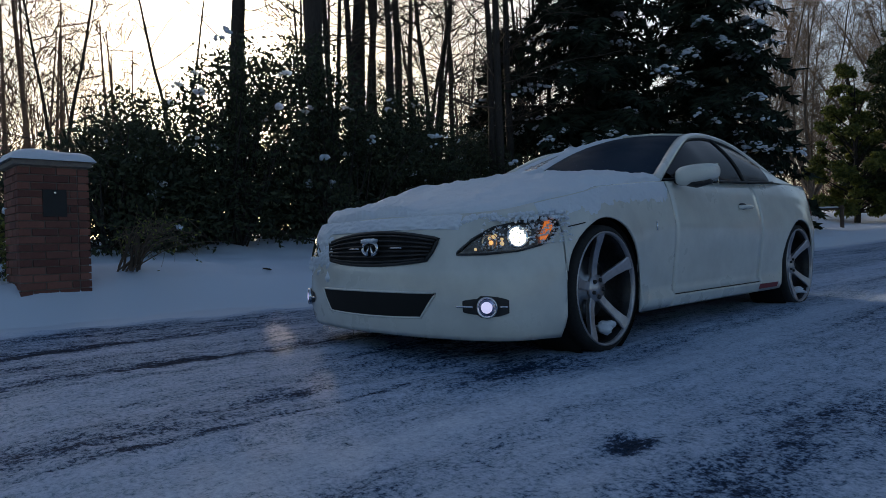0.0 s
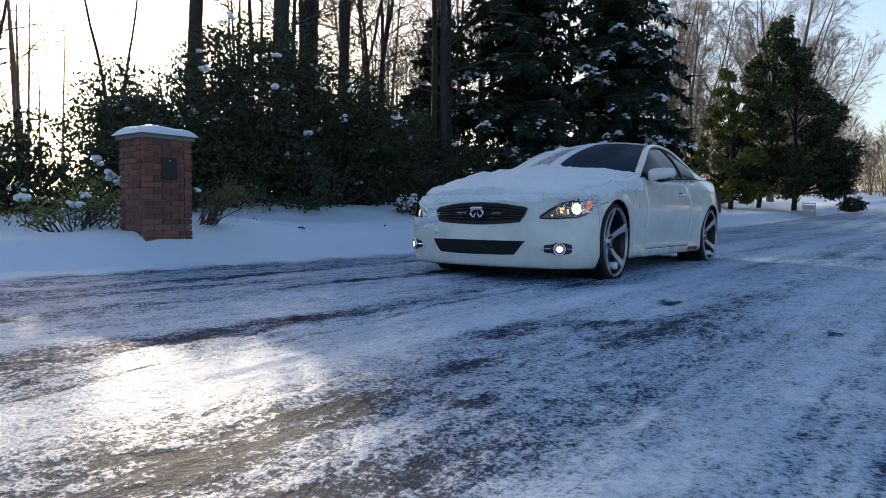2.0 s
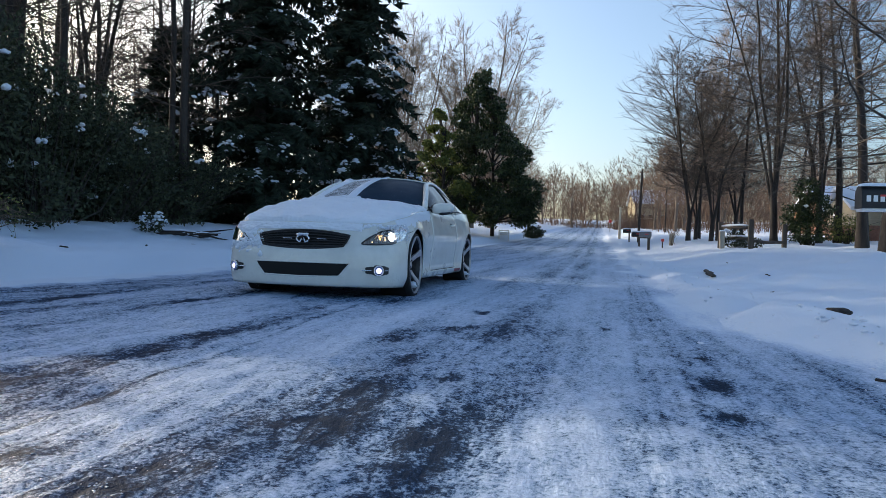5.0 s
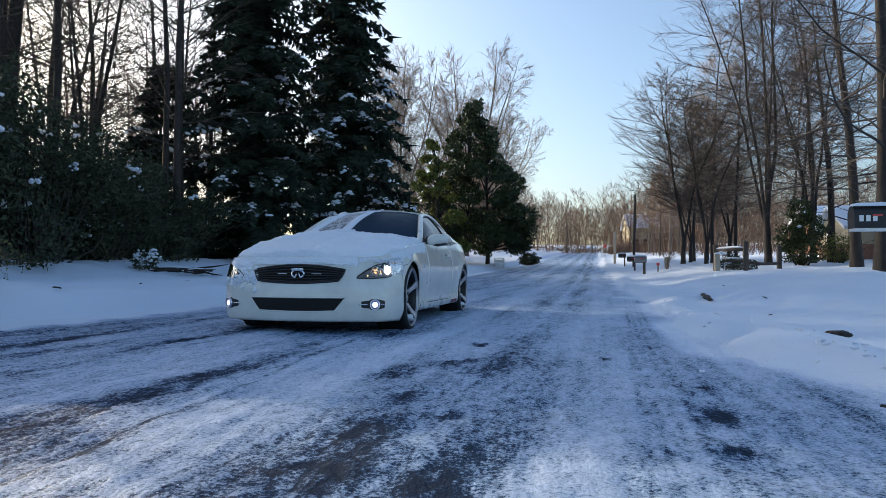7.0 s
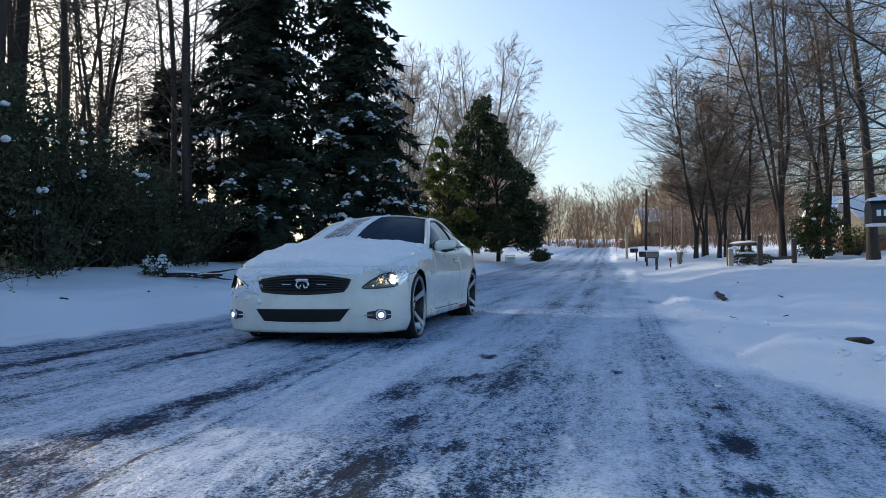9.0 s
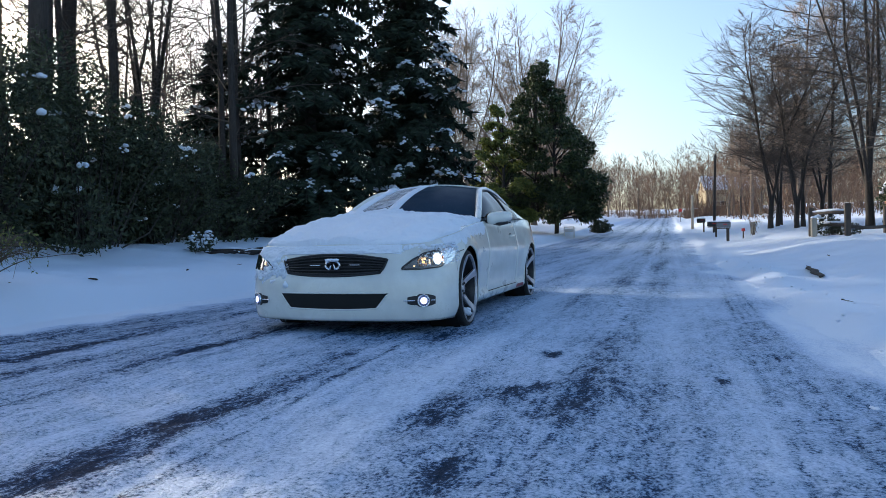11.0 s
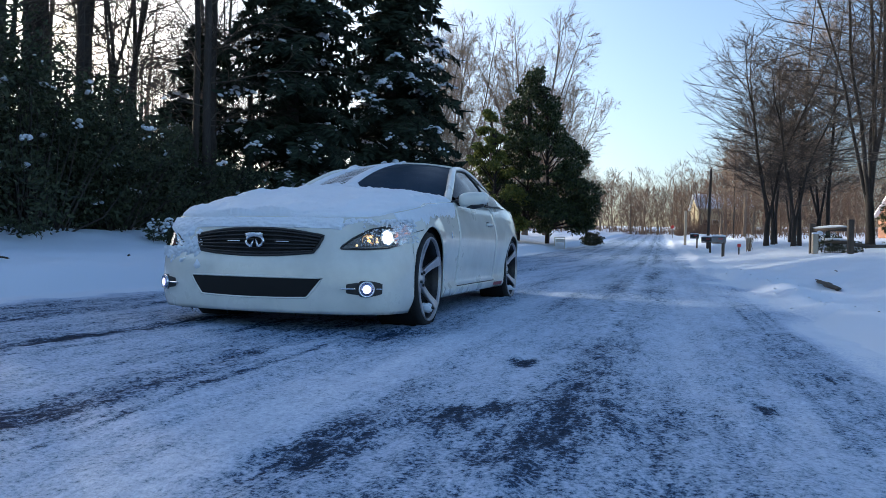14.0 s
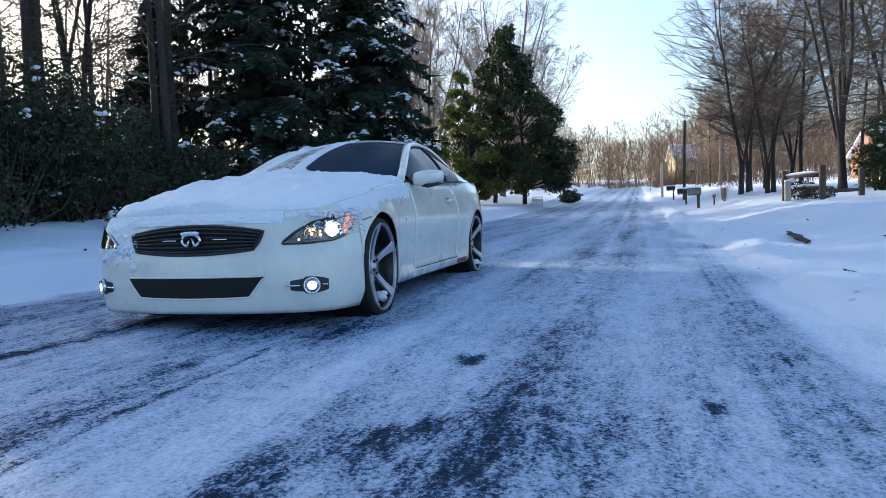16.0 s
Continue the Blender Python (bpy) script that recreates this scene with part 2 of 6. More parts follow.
gx = axis_steps([(-900, -200, 70), (-200, -60, 14), (-60, -20, 3), (-20, -8, 0.6), (-8, -2.4, 0.14), (-2.4, 3.2, 0.8), (3.2, 8.5, 0.12),
                 (8.5, 20, 0.6), (20, 60, 3), (60, 200, 14), (200, 900, 70)])
gy = axis_steps([(-600, -60, 60), (-60, -14, 4), (-14, -7, 0.4), (-7, 10, 0.16), (10, 30, 0.35), (30, 80, 1.6), (80, 240, 8), (240, 1500, 90)])


def snow_z(x, y):
    z = ground_z(x, y)
    shift = 0.012 * np.clip(y, 0, 40)
    inside = smooth(LEFT_EDGE - 0.35, LEFT_EDGE + 0.15, x) * (1 - smooth(RIGHT_EDGE - 0.25, RIGHT_EDGE + 0.3, x + shift))
    return z - 0.07 * inside


rx = axis_steps([(-3.6, -0.8, 0.05), (-0.8, 3.6, 0.028), (3.6, 4.0, 0.05)])
ry = axis_steps([(-12, -9, 0.15), (-9, 4, 0.05), (4, 14, 0.12), (14, 40, 0.5), (40, 160, 4)])


def road_z(x, y):
    z = rise(y) + 0.004
    ruts = -0.012 * np.exp(-((x - 2.6 - 0.02 * y) / 0.16) ** 2) - 0.012 * np.exp(-((x - 1.15 - 0.02 * y) / 0.16) ** 2)
    rough = 0.006 * wave(x, y, 0.42, 11) + 0.005 * wave(x, y, 0.17, 12) + 0.008 * wave(x, y, 1.6, 13)
    crust = 0.008 * np.exp(-(((x - 1.72) / 0.45) ** 2 + ((y + 7.0) / 0.28) ** 2)) * (0.5 + 0.8 * wave(x, y, 0.09, 14))
    return z + ruts + rough + crust


def bare_ice(x, y):
    """How far the packed snow is worn down to dark ice, with one dark patch under the car's nose."""
    widen = 0.8 * smooth(-2.8, -5.0, y)
    bare = 0.13 * wave(x, y * 0.06, 0.8, 21) + 0.13 * wave(x, y * 0.05, 0.3, 22) - 0.08
    # dark places: x, y, half width, half length, depth; the wheels wore the narrow ones along the road
    for px, py, a, b, deep in ((3.27, -5.12, 0.05, 0.14, 1.5), (3.24, -5.64, 0.045, 0.07, 1.5), (3.31, -4.45, 0.035, 0.05, 1.2), (2.84, -3.36, 0.035, 0.06, 1.2), (2.20, -1.3, 0.03, 0.05, 0.7),
                               (0.66, -4.35, 0.14, 0.55, 0.50), (0.62, -4.68, 0.07, 0.18, 0.55), (0.74, -5.33, 0.12, 0.25, 0.55), (0.88, -6.05, 0.20, 0.40, 0.40), (-0.60, -3.0, 0.07, 0.42, 0.95),
                               (-0.34, -3.1, 0.06, 0.50, 0.5), (0.56, -3.10, 0.06, 0.35, 0.55), (0.90, -2.20, 0.12, 0.40, 0.5), (-1.6, -3.3, 0.08, 0.9, 0.6), (-1.15, -4.4, 0.10, 0.8, 0.5), (-2.3, -3.0, 0.10, 1.2, 0.5),
                               (1.88, -4.98, 0.07, 0.15, 0.85), (1.93, -5.65, 0.09, 0.20, 0.7), (2.17, -5.36, 0.05, 0.08, 1.0), (2.03, -6.16, 0.12, 0.22, 0.9), (2.30, -6.20, 0.10, 0.14, 0.6),
                               (1.64, -4.30, 0.10, 0.26, 0.75), (1.84, -3.86, 0.09, 0.16, 1.0), (1.98, -3.70, 0.05, 0.10, 0.8), (1.87, -2.80, 0.06, 0.09, 1.1), (2.10, -4.15, 0.16, 0.25, 0.38),
                               # the wide one at (0.0, -1.9) darkens the road under the car's nose
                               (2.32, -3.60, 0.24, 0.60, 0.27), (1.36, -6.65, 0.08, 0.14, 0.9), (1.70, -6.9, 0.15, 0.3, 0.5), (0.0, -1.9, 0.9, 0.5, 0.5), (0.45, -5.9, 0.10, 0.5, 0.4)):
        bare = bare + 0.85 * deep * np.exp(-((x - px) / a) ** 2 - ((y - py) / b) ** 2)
    for tx, w, k in ((0.70, 0.16, 0.20), (-0.55, 0.15, 0.22), (1.90, 0.20, 0.22), (2.35, 0.20, 0.16), (-1.7, 0.2, 0.18)):
        bare += k * np.exp(-((x - tx - 0.06 * wave(x * 0, y, 5.0, 37)) / w) ** 2) * (0.7 + 0.5 * wave(x * 0, y, 1.7, 38))
    bare -= 0.30 * np.exp(-((x - 1.28) / 0.24) ** 2) + 0.22 * np.exp(-((x - 0.12) / 0.28) ** 2) + 0.18 * np.exp(-((x - 2.72) / 0.2) ** 2)
    bare += 0.16 * smooth(-0.2, -1.4, x) * smooth(-8.5, -4.5, y) * (1 - smooth(-3.5, 0, y))
    bare -= 0.50 * np.exp(-((x - 2.12) / 0.10) ** 2) * smooth(-2.2, -0.5, y) * (0.5 + 0.8 * wave(x * 2, y, 0.3, 41))
    bare -= 0.10 * smooth(-4.0, -1.5, y) * smooth(2.2, 3.3, x) + 0.30 * smooth(3.0, 3.9, x - widen + 0.30 * wave(x, y * 0.4, 0.8, 31)) + 1.8 * smooth(3.3, 3.95, x - widen + 0.25 * wave(x, y * 0.5, 1.1, 35) + 0.012 * np.clip(y, 0, 40)) + 2.2 * smooth(-2.5, -3.3, x + 0.12 * wave(x, y, 0.9, 32))
    bare += 0.18 * smooth(-4.4, -6.2, y) * (1 - smooth(2.3, 3.0, x)) + 0.10 * smooth(-2.5, -4.5, y) * smooth(2.8, 3.5, x)
    # tread marks of narrow tyres
    for tx in (-0.10, -0.04, 0.03, 0.10):
        bare += 0.42 * np.exp(-((x - 3.06 - tx - 0.034 * (y + 5.3)) / 0.022) ** 2) * (0.6 + 0.5 * wave(x, y, 0.5, 34)) * (y < 8)
    bare += 0.5 * np.exp(-((x - 0.98 + 0.10 * (y + 5)) / 0.02) ** 2) * (y < -2.6)
    return bare


def wear(me):
    co = np.zeros(len(me.vertices) * 3, np.float32)
    me.vertices.foreach_get("co", co)
    co = co.reshape(-1, 3)
    attr = me.attributes.new("bare", "FLOAT", "POINT")
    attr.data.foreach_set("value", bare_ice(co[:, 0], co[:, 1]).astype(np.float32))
    return me


tagged(new("ground", wear(sheet("ground", gx, gy, snow_z, ROAD))), "snow-covered verge and lawns beside the icy road", "ground", kind="structure")
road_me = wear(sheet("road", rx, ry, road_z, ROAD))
tagged(new("road", road_me), "icy road with packed snow and dark bare patches", "road", kind="structure")

# ---------------------------------------------------------------- plants: materials and shapes
BARK_DARK = mottled("dark_bark", (0.014, 0.011, 0.009), (0.055, 0.044, 0.036), 5, 0.9, 0.03, 0.8, (1, 1, 0.2))
BARK_PALE = mottled("pale_bark", (0.09, 0.068, 0.05), (0.26, 0.20, 0.15), 5, 0.9, 0.03, 0.7, (1, 1, 0.2))
TWIG = mottled("twigs", (0.16, 0.115, 0.08), (0.36, 0.26, 0.185), 1.5, 0.85, 0.0, 0.0)
TWIG_FAR = mottled("far_twigs", (0.10, 0.062, 0.042), (0.23, 0.145, 0.095), 0.4, 0.9, 0.0, 0.0)
TWIG_DARK = mottled("dark_twigs", (0.03, 0.023, 0.018), (0.10, 0.076, 0.058), 1.5, 0.85, 0.0, 0.0)


def leaf_material(name, dark, light, rough, spec=0.5, thin=0.0):
    mat, b, n, l = material(name, dark, rough, spec=spec)
    g = n.new("ShaderNodeNewGeometry")
    tone = ramp(n, l, g.outputs["Random Per Island"], [(0.0, dark), (1.0, light)])
    l.new(tone, b.inputs["Base Color"])
    if thin:
        through_leaf, mix = n.new("ShaderNodeBsdfTranslucent"), n.new("ShaderNodeMixShader")
        l.new(tone, through_leaf.inputs["Color"])
        mix.inputs[0].default_value = thin
        l.new(b.outputs[0], mix.inputs[1])
        l.new(through_leaf.outputs[0], mix.inputs[2])
        l.new(mix.outputs[0], n["Material Output"].inputs["Surface"])
    return mat


NEEDLES = leaf_material("conifer_needles", (0.013, 0.021, 0.015), (0.042, 0.058, 0.036), 0.8, 0.2)
HOLLY = leaf_material("glossy_evergreen_leaves", (0.014, 0.028, 0.014), (0.072, 0.092, 0.032), 0.42, 0.3, 0.2)
HEDGE = leaf_material("dark_shrub_leaves", (0.016, 0.023, 0.012), (0.06, 0.07, 0.032), 0.6, 0.3)
BROWNLEAF = leaf_material("brown_green_leaves", (0.06, 0.085, 0.022), (0.24, 0.25, 0.06), 0.45, 0.4, 0.45)


def spikes(p, d, r):
    """Thin three-sided twigs that taper to a point."""
    p, d, r = np.asarray(p, float), np.asarray(d, float), np.asarray(r, float)
    n = len(p)
    u = np.cross(d, [0.31, 0.77, 0.55])
    u /= np.maximum(np.linalg.norm(u, axis=1, keepdims=True), 1e-9)
    w = np.cross(d, u)
    w /= np.maximum(np.linalg.norm(w, axis=1, keepdims=True), 1e-9)
    ring = [p + (u * math.cos(k * 2.094) + w * math.sin(k * 2.094)) * r[:, None] for k in range(3)]
    v = np.stack(ring + [p + d], 1).reshape(-1, 3)
    k = np.arange(n)[:, None] * 4
    f = np.concatenate([k + [[0, 1, 3]], k + [[1, 2, 3]], k + [[2, 0, 3]]], 1).reshape(-1, 3)
    return v, f


def bare_tree(seed, height, r0, stems=1, split=0.10, spread=0.22, lo=0.2, limbs=30, tilt=(80, 35), reach=0.30, shape="round", curl=0.03,
              branches=8, twigs=6, twig=0.007, twig_len=0.55, wander=0.03, lean=(0, 0), rise_up=0.012):
    """A leafless tree: one or more stems, limbs set round them, side branches in flat sprays, and fine twigs."""
    rng = np.random.RandomState(seed)
    wood, fine, tp, td, tr = [], [], [], [], []

    def run(p, d, length, ra, rb, n, bend, up):
        pts, dirs = [p], [d]
        turns = rng.normal(0, bend, (n, 3))
        for i in range(n):
            d = d + turns[i]
            d[2] += up
            d = d / math.sqrt(d[0] * d[0] + d[1] * d[1] + d[2] * d[2])
            p = p + d * (length / n)
            pts.append(p)
            dirs.append(d)
        return pts, dirs, rb + (ra - rb) * (1 - np.arange(n + 1) / n) ** 0.9

    def sample(pts, dirs, f):
        n = len(pts) - 1
        i = min(int(f * n), n - 1)
        return pts[i] + (pts[i + 1] - pts[i]) * (f * n - i), dirs[i]

    def keep(store, pts, rad):
        store.extend(zip(pts[:-1], pts[1:], rad[:-1], rad[1:]))

    def across(d):
        if shape == "vase":
            q = np.cross(d, rng.normal(0, 1, 3))
            return q / max(np.linalg.norm(q), 0.05)
        q = np.array([-d[1], d[0], 0.0])
        n = math.hypot(q[0], q[1])
        return q / n if n > 0.15 else np.array([1.0, 0, 0])

    def brush(pts, dirs, count, ln, start):
        for k in range(count):
            p, d = sample(pts, dirs, start + (1 - start) * (k + rng.rand()) / count)
            a = rng.uniform(0.35, 0.9)
            q = d * math.cos(a) + (across(d) * (1 if k % 2 else -1) + rng.normal(0, 0.35, 3)) * math.sin(a)
            q[2] += 0.12
            tp.append(p)
            td.append(q * ln * rng.uniform(0.5, 1.25))
            tr.append(twig * rng.uniform(0.55, 1.0))

    def crown(f):
        if shape == "pin":
            return 1.05 * (1 - f) ** 0.75 + 0.10
        if shape == "vase":
            return 0.95 - 0.55 * f
        return 0.55 + 0.55 * math.sin(min(1.0, f * 1.15) * math.pi) - 0.25 * f

    roots = []
    if stems > 1:
        pts, dirs, rad = run(np.zeros(3), np.array([0.0, 0, 1.0]), height * split, r0, r0 * 0.92, 4, 0.02, 0)
        keep(wood, pts, rad)
        for k in range(stems):
            a = 6.283 * (k + rng.uniform(-0.3, 0.3)) / stems
            t = spread * rng.uniform(0.35, 1.35)
            p, d = sample(pts, dirs, rng.uniform(0.5, 1.0))
            d = np.array([math.cos(a) * t + lean[0], math.sin(a) * t + lean[1], 1.0])
            roots.append((p, d / np.linalg.norm(d), height * (1 - split) * rng.uniform(0.74, 1.04), r0 * rng.uniform(0.42, 0.66)))
    else:
        d = np.array([rng.normal(0, 0.02) + lean[0], rng.normal(0, 0.02) + lean[1], 1.0])
        roots.append((np.zeros(3), d / np.linalg.norm(d), height, r0))
    for p, d, ln, r in roots:
        pts, dirs, rad = run(p, d, ln, r, twig * 1.3, 14, wander, rise_up)
        keep(wood, pts, rad)
        brush(pts, dirs, 6, twig_len, 0.75)
        turn = rng.uniform(0, 6.283)
        for k in range(limbs):
            f = lo + (0.97 - lo) * (k + rng.rand()) / limbs
            q, dq = sample(pts, dirs, f)
            turn += 2.4 + rng.normal(0, 0.35)
            u = across(dq)
            w = np.cross(dq, u)
            a = radians(tilt[0] + (tilt[1] - tilt[0]) * f + rng.normal(0, 9))
            d1 = dq * math.cos(a) + (u * math.cos(turn) + w * math.sin(turn)) * math.sin(a)
            l1 = height * reach * crown(f) * rng.uniform(0.62, 1.15)
            r1 = min(0.55 * float(np.interp(f, np.linspace(0, 1, 15), rad)), 0.0052 * l1 + twig)
            p1, s1, ra1 = run(q, d1, l1, max(r1, twig * 1.2), twig * 0.9, 7, 0.12, curl)
            keep(wood if r1 > 0.035 else fine, p1, ra1)
            brush(p1, s1, twigs, twig_len, 0.3)
            for j in range(branches):
                g = 0.16 + 0.80 * (j + rng.rand()) / branches
                q2, dq2 = sample(p1, s1, g)
                b = rng.uniform(0.45, 0.95)
                d2 = dq2 * math.cos(b) + (across(dq2) * (1 if j % 2 else -1) + rng.normal(0, 0.38, 3)) * math.sin(b)
                d2 = d2 / np.linalg.norm(d2)
                l2 = l1 * (0.50 * (1 - g) + 0.16) * rng.uniform(0.7, 1.25)
                p2, s2, ra2 = run(q2, d2, l2, max(r1 * 0.5 * (1 - 0.6 * g), twig), twig * 0.8, 3, 0.16, curl * 1.2)
                keep(fine, p2, ra2)
                brush(p2, s2, twigs, min(twig_len, l2 * 0.8), 0.12)
    out = []
    for a, n in ((wood, 7), (fine, 3)):
        out.append(tube_arrays([s[0] for s in a], [s[1] for s in a], [s[2] for s in a], [s[3] for s in a], n))
    out.append(spikes(tp, td, tr))
    return out


def join(arrs):
    vs, fs, n = [], [], 0
    for v, f in arrs:
        vs.append(v)
        fs.append(f + n)
        n += len(v)
    return np.vstack(vs), np.vstack(fs)


def flare(v, r0):
    """Widens the foot of a trunk."""
    k = np.exp(-np.clip(v[:, 2], 0, 9) / (2.2 * r0)) * (np.hypot(v[:, 0], v[:, 1]) < 2.5 * r0)
    v[:, :2] *= (1 + 0.32 * k)[:, None]
    v[:, 2] -= 0.12 * (v[:, 2] < 0.05)
    return v


def make_bare(name, seed, height, r0, mats, label, at, rz=0, **kw):
    arrs = bare_tree(seed, height, r0, **kw)
    t = thing(name, label, "tree", at, rz, group="leafless trees")
    v, f = arrs[0]
    part("trunk", fast_mesh("trunk", flare(v, r0), f, mats[0]), t)
    tagged(part("branch", fast_mesh("branch", *arrs[1], mats[1]), t), kind="stuff")
    tagged(part("twig", fast_mesh("twig", *arrs[2], mats[1], False), t), kind="stuff")
    return t


def zat(x, y):
    return float(ground_z(x, y)) - 0.04


def put(proto, x, y, rz=0, s=1.0):
    t = copy_thing(proto, pose(x, y, zat(x, y), 0, 0, rz))
    t.scale = (s, s, s)
    return t


def clump_blob(bm, c, r, flat, rng, sub=2):
    """A soft lump of snow."""
    res = bmesh.ops.create_icosphere(bm, subdivisions=sub, radius=1.0)
    turn = Matrix.Rotation(rng.uniform(0, 6.28), 3, "Z")
    off = Vector(rng.uniform(-9, 9, 3))
    for v in res["verts"]:
        k = 1 + 0.55 * noise.noise(v.co * 1.7 + off)
        p = Vector((v.co.x * 1.35 * k, v.co.y * 0.8 * k, v.co.z * flat * k))
        v.co = Vector(c) + (turn @ p) * r


def conifer(seed, H, R, top_cut=0.55, low=0.012, droop=0.35, dens=1.0):
    """A spruce-like tree: trunk tubes, needle sprays, and the places where snow may lie."""
    rng = np.random.RandomState(seed)
    tri, perch, br = [], [], []
    z = low * H
    while z < H * 0.985:
        f = z / H
        fine = f < top_cut
        for k in range(rng.randint(7, 11)):
            a = rng.uniform(0, 6.283)
            L = R * (1 - f) ** 0.75 * rng.uniform(0.62, 1.12) * (0.85 if f < 0.04 else 1)
            if L < 0.25:
                continue
            out = np.array([math.cos(a), math.sin(a), 0])
            side = np.array([-out[1], out[0], 0])
            n = max(3, int(L / (0.17 if fine else 0.36)))
            prev = np.array([0, 0, z])
            for i in range(1, n + 1):
                u = i / n
                p = np.array([0, 0, z]) + out * L * u + np.array([0, 0, 0.16 * L * math.sin(u * 2.2) - droop * L * u * u * 0.8])
                p = p + rng.normal(0, 0.03, 3)
                br.append((prev, p, 0.03 * (1 - u) + 0.008, 0.03 * (1 - u) + 0.006))
                prev = p
                w = (0.52 if fine else 0.75) * (1 - 0.45 * u) * dens
                for sgn in (-1, 1):
                    for q in range(9):
                        tip = p + side * sgn * w * rng.uniform(0.5, 1.1) + out * rng.uniform(0.05, 0.45) * w - np.array([0, 0, rng.uniform(0.02, 0.30)])
                        mid = (p + tip) / 2
                        wd = rng.uniform(0.018, 0.044) * (1 if fine else 1.6)
                        ax = np.cross(tip - p, rng.normal(0, 1, 3))
                        ax = ax / max(np.linalg.norm(ax), 1e-6) * wd
                        tri += [(p, mid + ax, tip), (p, tip, mid - ax)]
                if u > 0.4:
                    perch.append((p, L * u, side))
            tip = prev + out * 0.25
            for q in range(3):
                ax = rng.normal(0, 0.07, 3)
                tri.append((prev - out * 0.2 + ax, tip + ax * 2 - np.array([0, 0, 0.12]), prev - ax))
        z += rng.uniform(0.26, 0.42) * (1.0 if fine else 1.6)
    return np.array(tri), perch, br


def make_conifer(seed, x, y, H, R, label, snowy=60, rz=0, snow_low=1.5, snow_high=7.5, **kw):
    tri, perch, br = conifer(seed, H, R, **kw)
    t = thing("conifer_tree", label, "tree", (x, y, zat(x, y)), rz, group="spruces")
    zs = np.linspace(-0.1, H, 14)
    r = 0.26 * (1 - zs / H * 0.93) * H / 20
    c = np.stack([0.08 * np.sin(zs), 0.08 * np.cos(zs * 0.8) - 0.08, zs], 1)
    part("trunk", fast_mesh("trunk", *join([tube_arrays(c[:-1], c[1:], r[:-1], r[1:], 9)]), BARK_DARK), t)
    tagged(part("bough", fast_mesh("bough", *tube_arrays([b[0] for b in br], [b[1] for b in br], [b[2] for b in br], [b[3] for b in br], 3), BARK_DARK), t), kind="stuff")
    v = tri.reshape(-1, 3)
    tagged(part("crown", fast_mesh("crown", v, np.arange(len(v)).reshape(-1, 3), NEEDLES, False), t), kind="stuff")
    rng = np.random.RandomState(seed + 50)
    good = [p for p in perch if snow_low < p[0][2] < snow_high]
    bm = bmesh.new()
    if good:
        for k in rng.choice(len(good), min(snowy, len(good)), replace=False):
            p, d, side = good[k]
            out = np.array([p[0], p[1], 0]) / max(math.hypot(p[0], p[1]), 1e-6)
            wide, long = rng.uniform(0.10, 0.30), rng.uniform(0.3, 1.0)
            for q in range(rng.randint(8, 40)):
                a = rng.uniform(-0.6, 0.4) * long
                b = rng.uniform(-1, 1) * wide
                c = p + out * a + side * b + np.array([0, 0, 0.06 - 0.65 * max(a, 0) + 0.12 * min(a, 0) - 0.75 * abs(b)])
                clump_blob(bm, c, rng.uniform(0.03, 0.085), 0.6, rng, 1)
        tagged(part("snow", from_bm("snow", bm, SNOW), t, "lumps of snow lying on the boughs"), kind="stuff")
    return t


def leaf_cloud(seed, blobs, n, size, mat_fold=0.35):
    """Folded leaves through a set of soft lumps (x, y, z, rx, ry, rz); denser to the outside."""
    rng = np.random.RandomState(seed)
    blobs = np.array(blobs, float)
    wts = blobs[:, 3] * blobs[:, 4] + blobs[:, 3] * blobs[:, 5]
    idx = rng.choice(len(blobs), n, p=wts / wts.sum())
    d = rng.normal(0, 1, (n, 3))
    d /= np.linalg.norm(d, axis=1, keepdims=True)
    lump = 1 + 0.22 * np.sin(d[:, 0] * 5 + idx) * np.sin(d[:, 1] * 6 + idx * 2) + 0.15 * np.sin(d[:, 2] * 9 + idx)
    rad = rng.uniform(0.35, 1, n) ** 0.5 * lump
    c = blobs[idx, :3] + d * blobs[idx, 3:] * rad[:, None]
    ax = d + rng.normal(0, 0.8, (n, 3))
    ax /= np.linalg.norm(ax, axis=1, keepdims=True)
    sd = np.cross(ax, rng.normal(0, 1, (n, 3)))
    sd /= np.maximum(np.linalg.norm(sd, axis=1, keepdims=True), 1e-6)
    nm = np.cross(ax, sd)
    s = size * rng.uniform(0.6, 1.3, n)[:, None]
    a, b = c - ax * s, c + ax * s
    m1, m2 = c + sd * s * 0.42 + nm * s * mat_fold * 0.4, c - sd * s * 0.42 + nm * s * mat_fold * 0.4
    v = np.stack([a, m1, b, m2], 1).reshape(-1, 3)
    k = np.arange(n)[:, None] * 4
    f = np.concatenate([k + [[0, 1, 2]], k + [[0, 2, 3]]], 1).reshape(-1, 3)
    return v, f, c, d, rad


